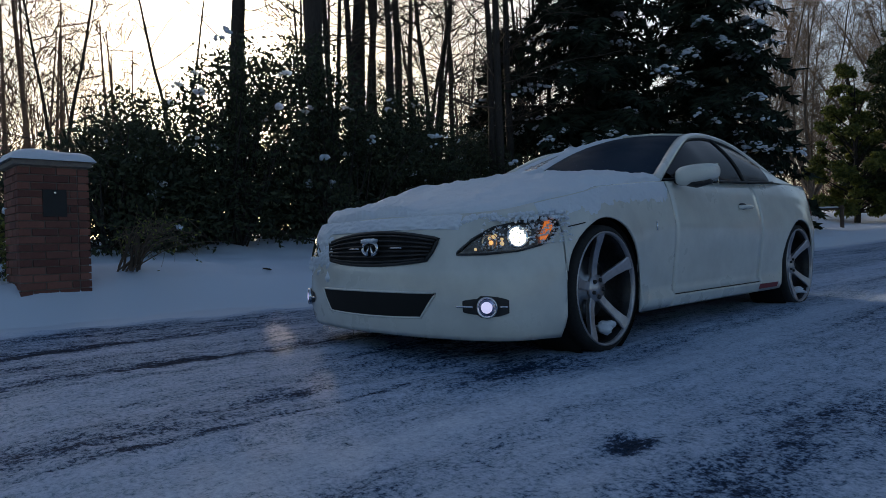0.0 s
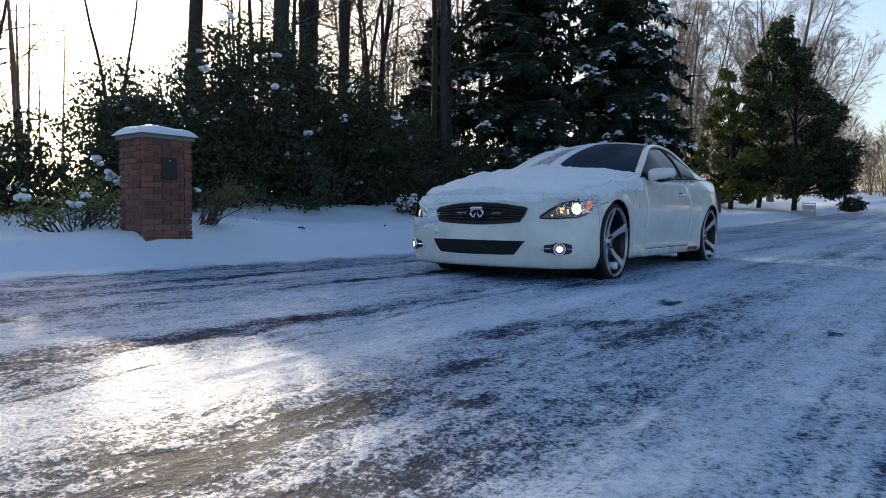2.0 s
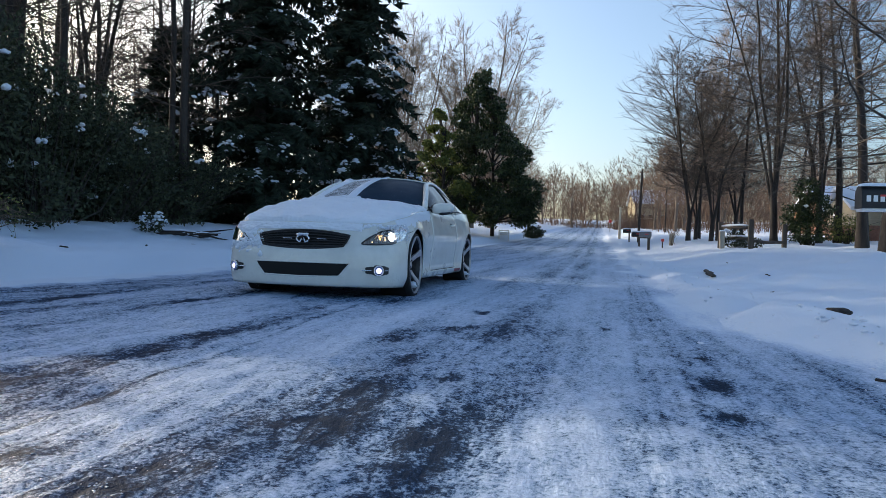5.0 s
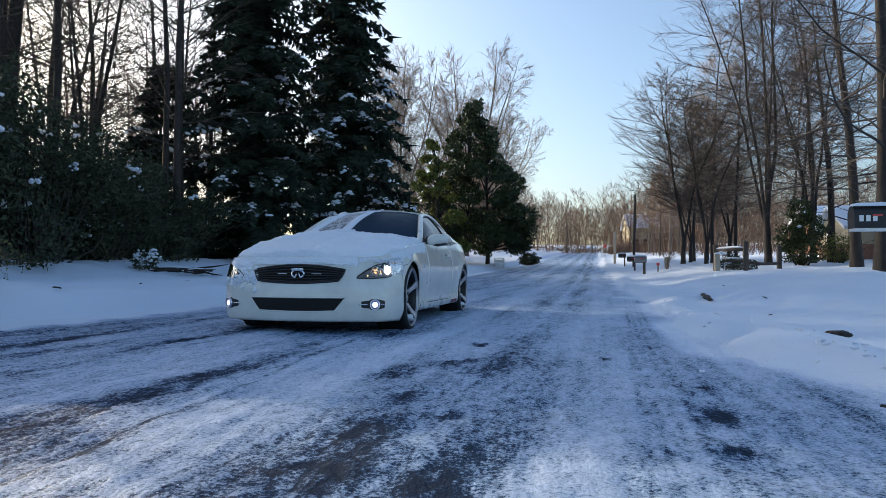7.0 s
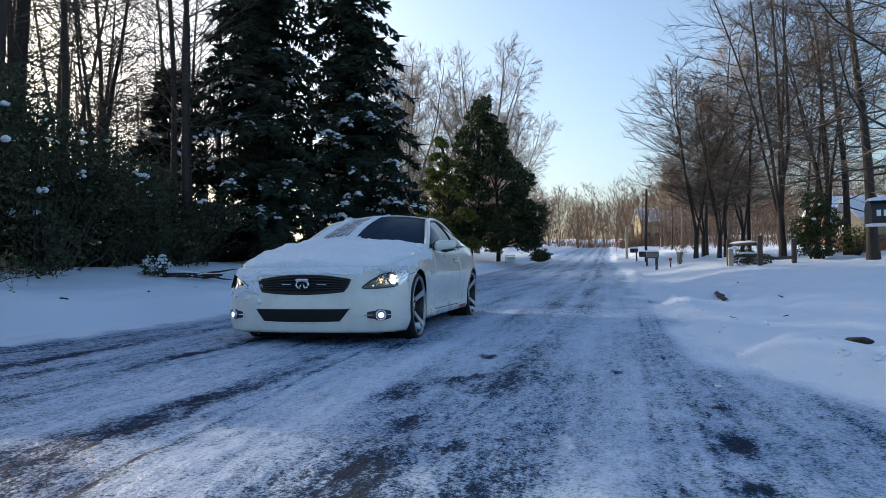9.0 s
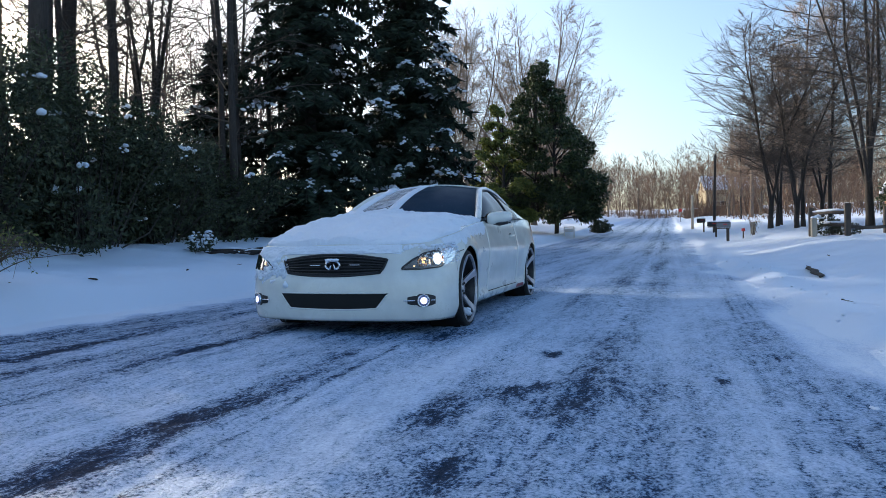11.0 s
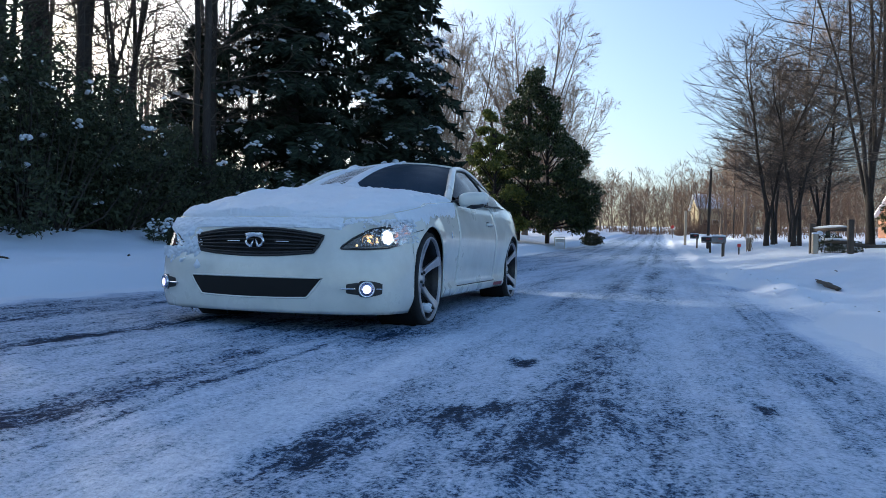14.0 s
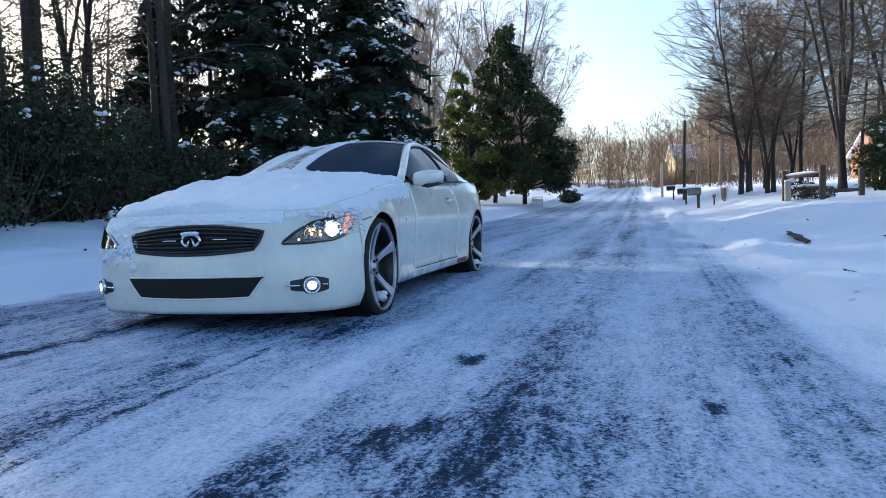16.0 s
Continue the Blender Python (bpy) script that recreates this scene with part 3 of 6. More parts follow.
def shrub(name, label, seed, x, y, blobs, n, size, mat, snowy=0, snow_r=(0.06, 0.16), stems=6, category="shrub", zoff=0.0, stem_r=0.02, bark=None):
    t = thing(name, label, category, (x, y, zat(x, y) + zoff), group=name.replace("_", " ") + "s")
    v, f, c, d, rad = leaf_cloud(seed, blobs, n, size)
    rng = np.random.RandomState(seed + 7)
    segs = []
    for b in blobs:
        for k in range(stems):
            tip = np.array(b[:3]) + rng.normal(0, 0.45, 3) * np.array(b[3:])
            foot = np.array([b[0] * 0.35 + rng.normal(0, 0.08), b[1] * 0.35 + rng.normal(0, 0.08), -0.05])
            mid = (foot + tip) / 2 + rng.normal(0, 0.08, 3)
            segs += [(foot, mid, stem_r, stem_r * 0.8), (mid, tip, stem_r * 0.8, stem_r * 0.35)]
    tagged(part("stem", fast_mesh("stem", *tube_arrays([s[0] for s in segs], [s[1] for s in segs], [s[2] for s in segs], [s[3] for s in segs], 5), bark or BARK_DARK), t), kind="stuff")
    tagged(part("foliage", fast_mesh("foliage", v, f, mat, False), t), kind="stuff")
    if snowy:
        bm = bmesh.new()
        ok = np.where((d[:, 2] > 0.05) & (rad > 0.85))[0]
        for k in rng.choice(ok, min(snowy, len(ok)), replace=False):
            for q in range(rng.randint(2, 6)):
                clump_blob(bm, c[k] + rng.normal(0, 0.045, 3) * (1, 1, 0.7) + np.array([0, 0, 0.02]), rng.uniform(*snow_r) * rng.uniform(0.4, 0.8), 0.75, rng)
        tagged(part("snow", from_bm("snow", bm, SNOW), t, "lumps of snow caught on the leaves"), kind="stuff")
    return t


# ---------------------------------------------------------------- woods on the left
BIRD = (BARK_DARK, TWIG_DARK)
PALE = (BARK_PALE, TWIG)
BROWN = (BARK_DARK, TWIG)
make_conifer(3, -8.9, 13.3, 18.5, 3.1, "tall dark spruce with snow on its lower boughs", 75)
make_conifer(8, -6.75, 16.3, 19.0, 3.0, "tall dense dark spruce with clumps of snow", 100)
make_conifer(15, -13.5, 14.5, 8.0, 2.6, "dark spruce at the edge of the wood", 22)
make_conifer(16, -12.5, 19.5, 8.0, 2.6, "bushy dark spruce behind the taller ones", 14)
make_conifer(17, -7.6, 21.5, 7.0, 2.6, "bushy dark spruce behind the taller ones", 14)
WOODS = dict(limbs=30, branches=7, twigs=5, reach=0.22, tilt=(78, 40), curl=0.03, wander=0.025, twig_len=0.6)
wood = make_bare("bare_tree", 21, 21, 0.27, BIRD, "tall leafless tree with dark bark in the wood", (-11.14, 4.76, zat(-11.1, 4.8)), 0, lo=0.22, twig=0.007, **WOODS)
wood2 = make_bare("bare_tree", 22, 18, 0.13, BIRD, "slim leafless tree with dark bark in the wood", (-9.3, 9.3, zat(-9.3, 9.3)), 0, lo=0.15, twig=0.006, **WOODS)
wood3 = make_bare("bare_tree", 23, 19, 0.20, BIRD, "leafless tree with dark bark in the wood", (-14.2, 11.3, zat(-14.2, 11.3)), 0, lo=0.18, twig=0.007, stems=2, spread=0.12, **WOODS)
rng = np.random.RandomState(5)
for i, (x, y, k, s) in enumerate(((-15.2, 4.5, 0, 1.0), (-13.2, 6.5, 2, 1.0), (-14.4, 8.2, 0, 1.05), (-17.7, 13.5, 1, 1.1), (-10.0, 9.7, 1, 0.9), (-10.2, 10.8, 1, 1.0),
                                  (-11.0, 13.9, 1, 0.8), (-19, 9.4, 1, 1.0), (-13.7, 9.25, 1, 1.1), (-12.4, 7.9, 1, 1.0), (-20, 16, 2, 1.1), (-23, 6, 2, 0.9),
                                  (-22, 11, 2, 1), (-25, 18, 1, 1.2), (-16, 19, 2, 1), (-28, 3, 2, 1.0), (-21, 24, 1, 1.2), (-12.9, -4.6, 2, 0.6), (-26, -2, 1, 0.9), (-18.5, 16.5, 1, 1.1), (-17.0, 11.0, 1, 1.0), (-14, 7.6, 1, 1.0), (-15.5, 12.7, 2, 0.9), (-19.5, 12.5, 0, 0.9))):
    put((wood, wood2, wood3)[k], x, y, rng.uniform(0, 360), s)

# evergreen shrubs along the edge of the wood
for i, (x, y, w, h, n, sn) in enumerate(((-8.2, -6.0, 1.5, 1.5, 5200, 10), (-8.0, -3.4, 1.5, 1.5, 5200, 8), (-7.9, -0.9, 1.5, 2.0, 6000, 10), (-8.4, 0.9, 1.7, 3.5, 10000, 16),
                                         (-8.6, 3.6, 1.6, 3.7, 10000, 18), (-9.2, 6.0, 1.6, 3.4, 10000, 16), (-9.6, 8.6, 1.5, 2.7, 7000, 10), (-10.6, 3.5, 1.8, 4.6, 9000, 4),
                                         (-10.8, 0.2, 1.6, 3.0, 7000, 4), (-11.5, 7.0, 1.7, 3.7, 9000, 4), (-11.0, 10.5, 1.5, 2.8, 6000, 6), (-9.0, -8.6, 1.6, 1.7, 5000, 6),
                                         (-13.0, 11.0, 2.2, 3.6, 9000, 4), (-15.5, 7.0, 2.2, 3.4, 8000, 3), (-16.5, 14.0, 2.4, 3.6, 8000, 3), (-14.5, 3.0, 2.0, 2.8, 7000, 3))):
    r = np.random.RandomState(60 + i)
    blobs = []
    for k in range(11):
        f = (k + 0.5) / 11
        blobs.append((r.normal(0, w * 0.32), r.normal(0, w * 0.38), h * (0.12 + 0.78 * f), w * (0.75 - 0.42 * f), w * (0.8 - 0.42 * f), h * 0.2 + 0.1))
    shrub("evergreen_shrub", "tall dark evergreen shrub flecked with snow" if h > 2.5 else "dark evergreen hedge shrub flecked with snow", 70 + i, x, y, blobs, int(n * 1.35), 0.056, HEDGE, sn, (0.04, 0.10))

# broken bits of icy snow pushed up on the road
rng = np.random.RandomState(88)
cv, cf = [], []
base = np.array([(1, 0, 0), (0, 1, 0), (-1, 0, 0), (0, -1, 0), (0, 0, 1), (0, 0, -0.6)], float)
tri = np.array([(0, 1, 4), (1, 2, 4), (2, 3, 4), (3, 0, 4), (1, 0, 5), (2, 1, 5), (3, 2, 5), (0, 3, 5)])
for px, py, sx, sy, n in ((1.62, -6.75, 0.20, 0.12, 150), (1.25, -6.6, 0.3, 0.15, 60), (4.1, -1.5, 0.25, 2.2, 200), (4.0, 8, 0.3, 3.0, 200), (-3.1, -2, 0.2, 3.0, 250)):
    for k in range(n):
        qx, qy = rng.normal(px, sx), rng.normal(py, sy)
        r = rng.uniform(0.002, 0.005) * (1.8 if px > 3.5 or px < -2 else 1)
        z = float(road_z(np.array(qx), np.array(qy))) if -3.1 < qx < 3.6 else float(ground_z(qx, qy))
        v = base * [1, 1, 0.5] * r * rng.uniform(0.6, 1.4, (6, 3))
        a = rng.uniform(0, 6.28)
        v = np.stack([v[:, 0] * math.cos(a) - v[:, 1] * math.sin(a), v[:, 0] * math.sin(a) + v[:, 1] * math.cos(a), v[:, 2]], 1) + (qx, qy, z + r * 0.05)
        cf.append(tri + 6 * len(cv))
        cv.append(v)
tagged(new("ice_chunks", fast_mesh("ice_chunks", np.vstack(cv), np.vstack(cf), SNOW, False)), "broken lumps of icy snow scattered on the road", "ice", kind="stuff")

# leafy bushes by the brick mailbox
shrub("low_bush", "sprawling green-leaved bush bowed under snow beside the mailbox", 101, -4.75, -3.45,
      [(0, 0, 0.28, 0.45, 0.5, 0.25), (0.15, -0.5, 0.2, 0.4, 0.4, 0.18), (-0.35, 0.4, 0.4, 0.4, 0.4, 0.3), (0.3, 0.3, 0.25, 0.35, 0.35, 0.2)], 900, 0.035, BROWNLEAF, 8, (0.03, 0.08), 14, stem_r=0.007)
def arching_bush(label, seed, x, y, stems, height, reach, lean, leaves):
    """Many slim stems from one foot that arch over, with small leaves on their outer half."""
    r = np.random.RandomState(seed)
    t = thing("low_bush", label, "shrub", (x, y, zat(x, y)), 0, group="low bushes")
    segs, c, d = [], [], []
    for k in range(stems):
        a = r.uniform(0, 6.283)
        out = np.array([math.cos(a), math.sin(a), 0]) * r.uniform(0.25, 1.0) * reach + np.array([lean[0], lean[1], 0]) * reach * r.uniform(0.2, 1.0)
        h = height * r.uniform(0.6, 1.1)
        foot = np.array([r.normal(0, 0.07), r.normal(0, 0.07), -0.05])
        pts = [foot + out * u + np.array([0, 0, h * math.sin(u * 2.15) + 0.05]) + r.normal(0, 0.012, 3) for u in np.linspace(0, 1, 8)]
        rad = np.linspace(0.009, 0.002, 8) * r.uniform(0.7, 1.2)
        for i in range(7):
            segs.append((pts[i], pts[i + 1], rad[i], rad[i + 1]))
            if i >= 4 and k % 2 == 0:
                for q in range(3):
                    tip = pts[i] + r.normal(0, 0.10, 3) + (pts[i + 1] - pts[i]) * 0.8
                    segs.append((pts[i], tip, rad[i] * 0.5, 0.0015))
                    for w in range(leaves):
                        f = r.uniform(0.3, 1.1)
                        c.append(pts[i] + (tip - pts[i]) * f + r.normal(0, 0.012, 3))
                        d.append(r.normal(0, 1, 3) + [0, 0, -0.6])
    tagged(part("stem", fast_mesh("stem", *tube_arrays([q[0] for q in segs], [q[1] for q in segs], [q[2] for q in segs], [q[3] for q in segs], 5), BARK_BROWN), t, "slim brown stems"), kind="stuff")
    c, d = np.array(c), np.array(d)
    d /= np.linalg.norm(d, axis=1, keepdims=True)
    n = len(c)
    sd = np.cross(d, r.normal(0, 1, (n, 3)))
    sd /= np.maximum(np.linalg.norm(sd, axis=1, keepdims=True), 1e-6)
    sz = r.uniform(0.014, 0.026, n)[:, None]
    v = np.stack([c, c + d * sz + sd * sz * 0.5, c + d * sz * 2.1, c + d * sz - sd * sz * 0.5], 1).reshape(-1, 3)
    k = np.arange(n)[:, None] * 4
    tagged(part("foliage", fast_mesh("foliage", v, np.concatenate([k + [[0, 1, 2]], k + [[0, 2, 3]]], 1).reshape(-1, 3), BROWNLEAF, False), t), kind="stuff")
    return t


BARK_BROWN = mottled("brown_stems", (0.06, 0.042, 0.03), (0.16, 0.115, 0.08), 14, 0.85, 0.004, 0.4)
arching_bush("many-stemmed bush arching over the snow beside the pillar", 102, -4.15, -2.15, 30, 0.46, 0.5, (1.1, 0.75), 2)
arching_bush("small bare bush in the snow by the far mailboxes", 104, 5.9, 23.6, 16, 0.8, 0.55, (0.0, 0.0), 1)
shrub("low_bush", "small snow-laden bush at the edge of the wood", 103, -7.4, 5.4, [(0, 0, 0.22, 0.32, 0.32, 0.22)], 500, 0.04, HEDGE, 26, (0.025, 0.055), 6, stem_r=0.006)

# broad evergreen by the road, and pale leafless trees behind it


def evergreen_tree(label, seed, x, y, H, W, low, n, size, mat, count, trunks):
    """Leaf clumps on limbs that leave one or two slim trunks."""
    r = np.random.RandomState(seed)
    t = thing("evergreen_tree", label, "tree", (x, y, zat(x, y)), 0, group="evergreen trees")
    blobs, segs = [], []
    for k in range(count):
        f = ((k + 0.5) / count) ** 1.25
        w = W * np.interp(f, [0, 0.12, 0.35, 0.6, 0.85, 1.0], [0.85, 1.0, 0.92, 0.66, 0.34, 0.10])
        a, q = k * 2.4 + r.uniform(-0.5, 0.5), math.sqrt(r.uniform(0.05, 1.0))
        s = r.uniform(0.4, 1.05) * (1 - 0.4 * f) * W / 3.6
        blobs.append((math.cos(a) * w * q * 0.98 - 0.2 * W * f, math.sin(a) * w * q * 0.98, low + (H - low) * f + r.normal(0, 0.22), s, s, s * 0.72))
    for tx, ty, th in trunks:
        c = np.array([(tx * (1 - 0.6 * u), ty, th * u - 0.1) for u in np.linspace(0, 1, 7)]) + r.normal(0, 0.05, (7, 3)) * [1, 1, 0]
        for i in range(6):
            segs.append((c[i], c[i + 1], 0.15 * (1 - 0.8 * i / 6), 0.15 * (1 - 0.8 * (i + 1) / 6)))
    part("trunk", fast_mesh("trunk", *tube_arrays([q[0] for q in segs], [q[1] for q in segs], [q[2] for q in segs], [q[3] for q in segs], 8), BARK_DARK), t)
    segs = []
    for b in blobs:
        tx, ty, th = trunks[0] if len(trunks) < 2 or abs(b[0] - trunks[0][0]) < abs(b[0] - trunks[1][0]) else trunks[1]
        foot = np.array([tx * 0.6, ty, min(max(low * 0.8, b[2] - 1.3), th * 0.9)])
        tip = np.array(b[:3])
        segs.append((foot, tip, 0.05, 0.015))
    tagged(part("limb", fast_mesh("limb", *tube_arrays([q[0] for q in segs], [q[1] for q in segs], [q[2] for q in segs], [q[3] for q in segs], 4), BARK_DARK), t), kind="stuff")
    v, f = leaf_cloud(seed, blobs, n, size)[:2]
    tagged(part("foliage", fast_mesh("foliage", v, f, mat, False), t), kind="stuff")
    return t


evergreen_tree("broad evergreen tree with dark glossy leaves", 110, -4.4, 35.6, 10.6, 3.7, 1.2, 42000, 0.115, HOLLY, 130, ((-1.7, -0.3, 6.0), (0.15, 0.1, 9.5)))
evergreen_tree("evergreen tree with light green sunlit leaves", 111, -6.9, 32.6, 7.6, 2.0, 0.7, 15000, 0.12, BROWNLEAF, 60, ((0.0, 0.0, 6.4),))
VASE = dict(stems=12, split=0.10, spread=0.46, lo=0.16, limbs=19, branches=8, twigs=8, tilt=(64, 38), reach=0.26, shape="vase", curl=0.03, wander=0.055, twig_len=0.9, rise_up=0.025)
pale = make_bare("bare_tree", 31, 19.0, 0.24, PALE, "rounded leafless tree with pale brown twigs in the sun", (-8.5, 50.0, zat(-8.5, 50)), 70, twig=0.010, **VASE)
pale2 = make_bare("bare_tree", 32, 19.5, 0.20, PALE, "leafless tree with many fine pale twigs", (-13.6, 47, zat(-13.6, 47)), 0, twig=0.010, **VASE)
rng = np.random.RandomState(45)
for x, y, k, s in ((-8.0, 57.0, 1, 0.85), (-17, 46, 0, 0.95)):
    put((pale, pale2)[k], x, y, rng.uniform(0, 360), s)

# ---------------------------------------------------------------- trees on the right
PIN = dict(lo=0.15, limbs=70, branches=10, twigs=6, tilt=(98, 36), reach=0.34, shape="pin", curl=0.012, twig_len=0.65, wander=0.02)
SPREAD = dict(stems=5, split=0.12, spread=0.26, lo=0.16, limbs=20, branches=9, twigs=6, tilt=(68, 34), reach=0.26, curl=0.02, twig_len=0.7, wander=0.055, rise_up=0.03)
LOW = dict(stems=3, split=0.13, spread=0.36, lo=0.14, limbs=24, branches=9, twigs=6, tilt=(75, 40), reach=0.28, curl=0.02, twig_len=0.75, wander=0.05)
pin = make_bare("bare_tree", 46, 17.0, 0.21, BIRD, "straight leafless tree with level dark limbs", (10.1, 11.5, zat(10.1, 11.5)), 0, twig=0.006, **PIN)
oak = make_bare("bare_tree", 41, 17.0, 0.15, BIRD, "large leafless tree with several spreading dark stems", (9.9, 22.6, zat(9.9, 22.6)), 0, twig=0.007, lean=(-0.05, -0.03), **SPREAD)
oak2 = make_bare("bare_tree", 42, 12.5, 0.115, BIRD, "leafless forked tree with dark bark", (7.1, 27.8, zat(7.1, 27.8)), 0, twig=0.008, lean=(-0.06, -0.05), **LOW)
oak3 = make_bare("bare_tree", 43, 12.5, 0.105, BROWN, "leafless roadside tree with brown twigs", (9.0, 30.9, zat(9.0, 30.9)), 0, twig=0.008, lo=0.2, limbs=48, branches=9, twigs=6, tilt=(80, 35), reach=0.27, curl=0.03, twig_len=0.75)
for x, y, k, s in ((11.9, 18.6, 3, 0.92), (12.2, 24.5, 0, 0.9), (8.1, 27.1, 1, 0.9), (9.7, 28.3, 2, 0.9), (8.2, 33.5, 1, 0.85), (10.3, 33.3, 1, 1.0), (13.4, 26.0, 3, 0.8), (9.0, 38, 2, 0.9), (10.6, 43, 1, 0.9),
                   (13.5, 31, 2, 1.0), (17, 27, 2, 1.2), (10.8, 52, 2, 0.9), (16, 42, 2, 1.1), (9.4, 66, 2, 0.8), (16.5, 19.5, 2, 1.1)):
    put((oak, oak2, oak3, pin)[k], x, y, rng.uniform(0, 360) if k == 3 else rng.uniform(-40, 40), s)
FAR = (BARK_PALE, TWIG_FAR)
far_tree = make_bare("bare_tree", 51, 13.0, 0.20, FAR, "brown leafless tree far along the road", (11.2, 74, zat(11.2, 74)), 0, twig=0.016, lo=0.16, limbs=30, branches=6, twigs=4, tilt=(72, 32), reach=0.27, curl=0.03, twig_len=1.1)
far_tree2 = make_bare("bare_tree", 52, 12.0, 0.18, FAR, "brown leafless forked tree far along the road", (13.5, 86, zat(13.5, 86)), 0, twig=0.016, stems=4, spread=0.3, lo=0.2, limbs=11, branches=6, twigs=4, tilt=(55, 30), reach=0.22, curl=0.03, twig_len=1.1)
for x, y, k, s in ((9.5, 82, 1, 0.9), (11.0, 93, 0, 1.0), (8.6, 103, 1, 0.9), (12.6, 100, 0, 1.0), (6.0, 122, 0, 0.85), (2.0, 130, 1, 0.9), (-3.0, 126, 0, 0.9), (-8.0, 118, 1, 1.0), (-11.5, 105, 0, 0.95), (-12.0, 88, 1, 1.0), (15.5, 72, 0, 1.1),
                   (18, 84, 1, 1.15), (15, 110, 1, 1.1), (-1.0, 140, 1, 1.0), (9.5, 128, 1, 1.0)):
    put((far_tree, far_tree2)[k], x, y, rng.uniform(0, 360), s)
shrub("evergreen_shrub", "large evergreen bush with dark leaves on the lawn", 120, 11.0, 21.8,
      [(0, 0, 0.7, 0.75, 0.8, 0.7), (0.35, 0.4, 1.5, 0.7, 0.7, 0.7), (-0.35, 0.2, 1.2, 0.6, 0.6, 0.6), (0.0, 0.3, 2.3, 0.5, 0.5, 0.6)], 8000, 0.06, HOLLY, 5, (0.05, 0.1))
shrub("dry_bush", "dry brown bush beside the house", 121, 13.6, 25.5, [(0, 0, 0.7, 0.8, 0.8, 0.65)], 2500, 0.05, BROWNLEAF, 0, (0.05, 0.1), 30)

# far woods that close the view
rng = np.random.RandomState(77)
trunks, sticks = [], []
for i in range(390):
    if i < 325:
        y, x = rng.uniform(80, 185), rng.uniform(-40, 60)
        if -8 < x < 7.5 and y < 112:
            x += 22 if rng.rand() < 0.5 else -22
    else:
        y, x = rng.uniform(-50, 80), rng.choice([-1, 1]) * rng.uniform(34, 75)
        if x < 0 and -11 < 0.47 * x + 0.88 * y < 4:
            x = -x
    h = rng.uniform(8, 13)
    g = np.array([x, y, float(ground_z(x, y)) - 0.2])
    trunks.append((g, g + np.array([rng.normal(0, 1.0), rng.normal(0, 0.4), h * 0.8]), 0.085, 0.03))
    n = 250
    u = rng.uniform(0.12, 1, n)
    rad = h * 0.30 * np.sqrt(rng.uniform(0, 1, n)) * np.sin(np.clip(u, 0, 1) * 2.6 + 0.4)
    a = rng.uniform(0, 6.283, n)
    c = g + np.stack([np.cos(a) * rad, np.sin(a) * rad, u * h], 1)
    d = np.stack([np.cos(a) * 0.6, np.sin(a) * 0.6, np.full(n, 0.9)], 1) + rng.normal(0, 0.35, (n, 3))
    d *= (rng.uniform(0.5, 1.6, n) / np.linalg.norm(d, axis=1))[:, None]
    w = np.cross(d, rng.normal(0, 1, (n, 3)))
    w *= (rng.uniform(0.022, 0.050, n) / np.maximum(np.linalg.norm(w, axis=1), 1e-6))[:, None]
    sticks.append(np.stack([c - w, c + w, c + d + w * 0.3, c + d - w * 0.3], 1))
# low brush that hides the foot of the woods
n = 17000
y = 55 + 130 * rng.uniform(0, 1, n) ** 0.8
x = np.where(rng.rand(n) < 0.5, rng.uniform(8.5, 60, n), rng.uniform(-60, -9, n))
x = np.where((y > 118) & (rng.rand(n) < 0.16), rng.uniform(-9, 9, n), x)
c = np.stack([x, y, ground_z(x, y) - 0.05], 1)
d = rng.normal(0, 0.35, (n, 3)) + [0, 0, 1.0]
d *= (rng.uniform(0.3, 1.7, n) / np.linalg.norm(d, axis=1))[:, None]
w = np.cross(d, rng.normal(0, 1, (n, 3)))
w *= (rng.uniform(0.015, 0.04, n) / np.maximum(np.linalg.norm(w, axis=1), 1e-6))[:, None]
sticks.append(np.stack([c - w, c + w, c + d + w * 0.3, c + d - w * 0.3], 1))
n = 2600
x, y = rng.uniform(4.8, 16, n), rng.uniform(96, 114, n)
c = np.stack([x, y, ground_z(x, y) - 0.05], 1)
d = rng.normal(0, 0.4, (n, 3)) + [0, 0, 1.0]
d *= (rng.uniform(0.6, 2.6, n) / np.linalg.norm(d, axis=1))[:, None]
w = np.cross(d, rng.normal(0, 1, (n, 3)))
w *= (rng.uniform(0.015, 0.04, n) / np.maximum(np.linalg.norm(w, axis=1), 1e-6))[:, None]
sticks.append(np.stack([c - w, c + w, c + d + w * 0.3, c + d - w * 0.3], 1))
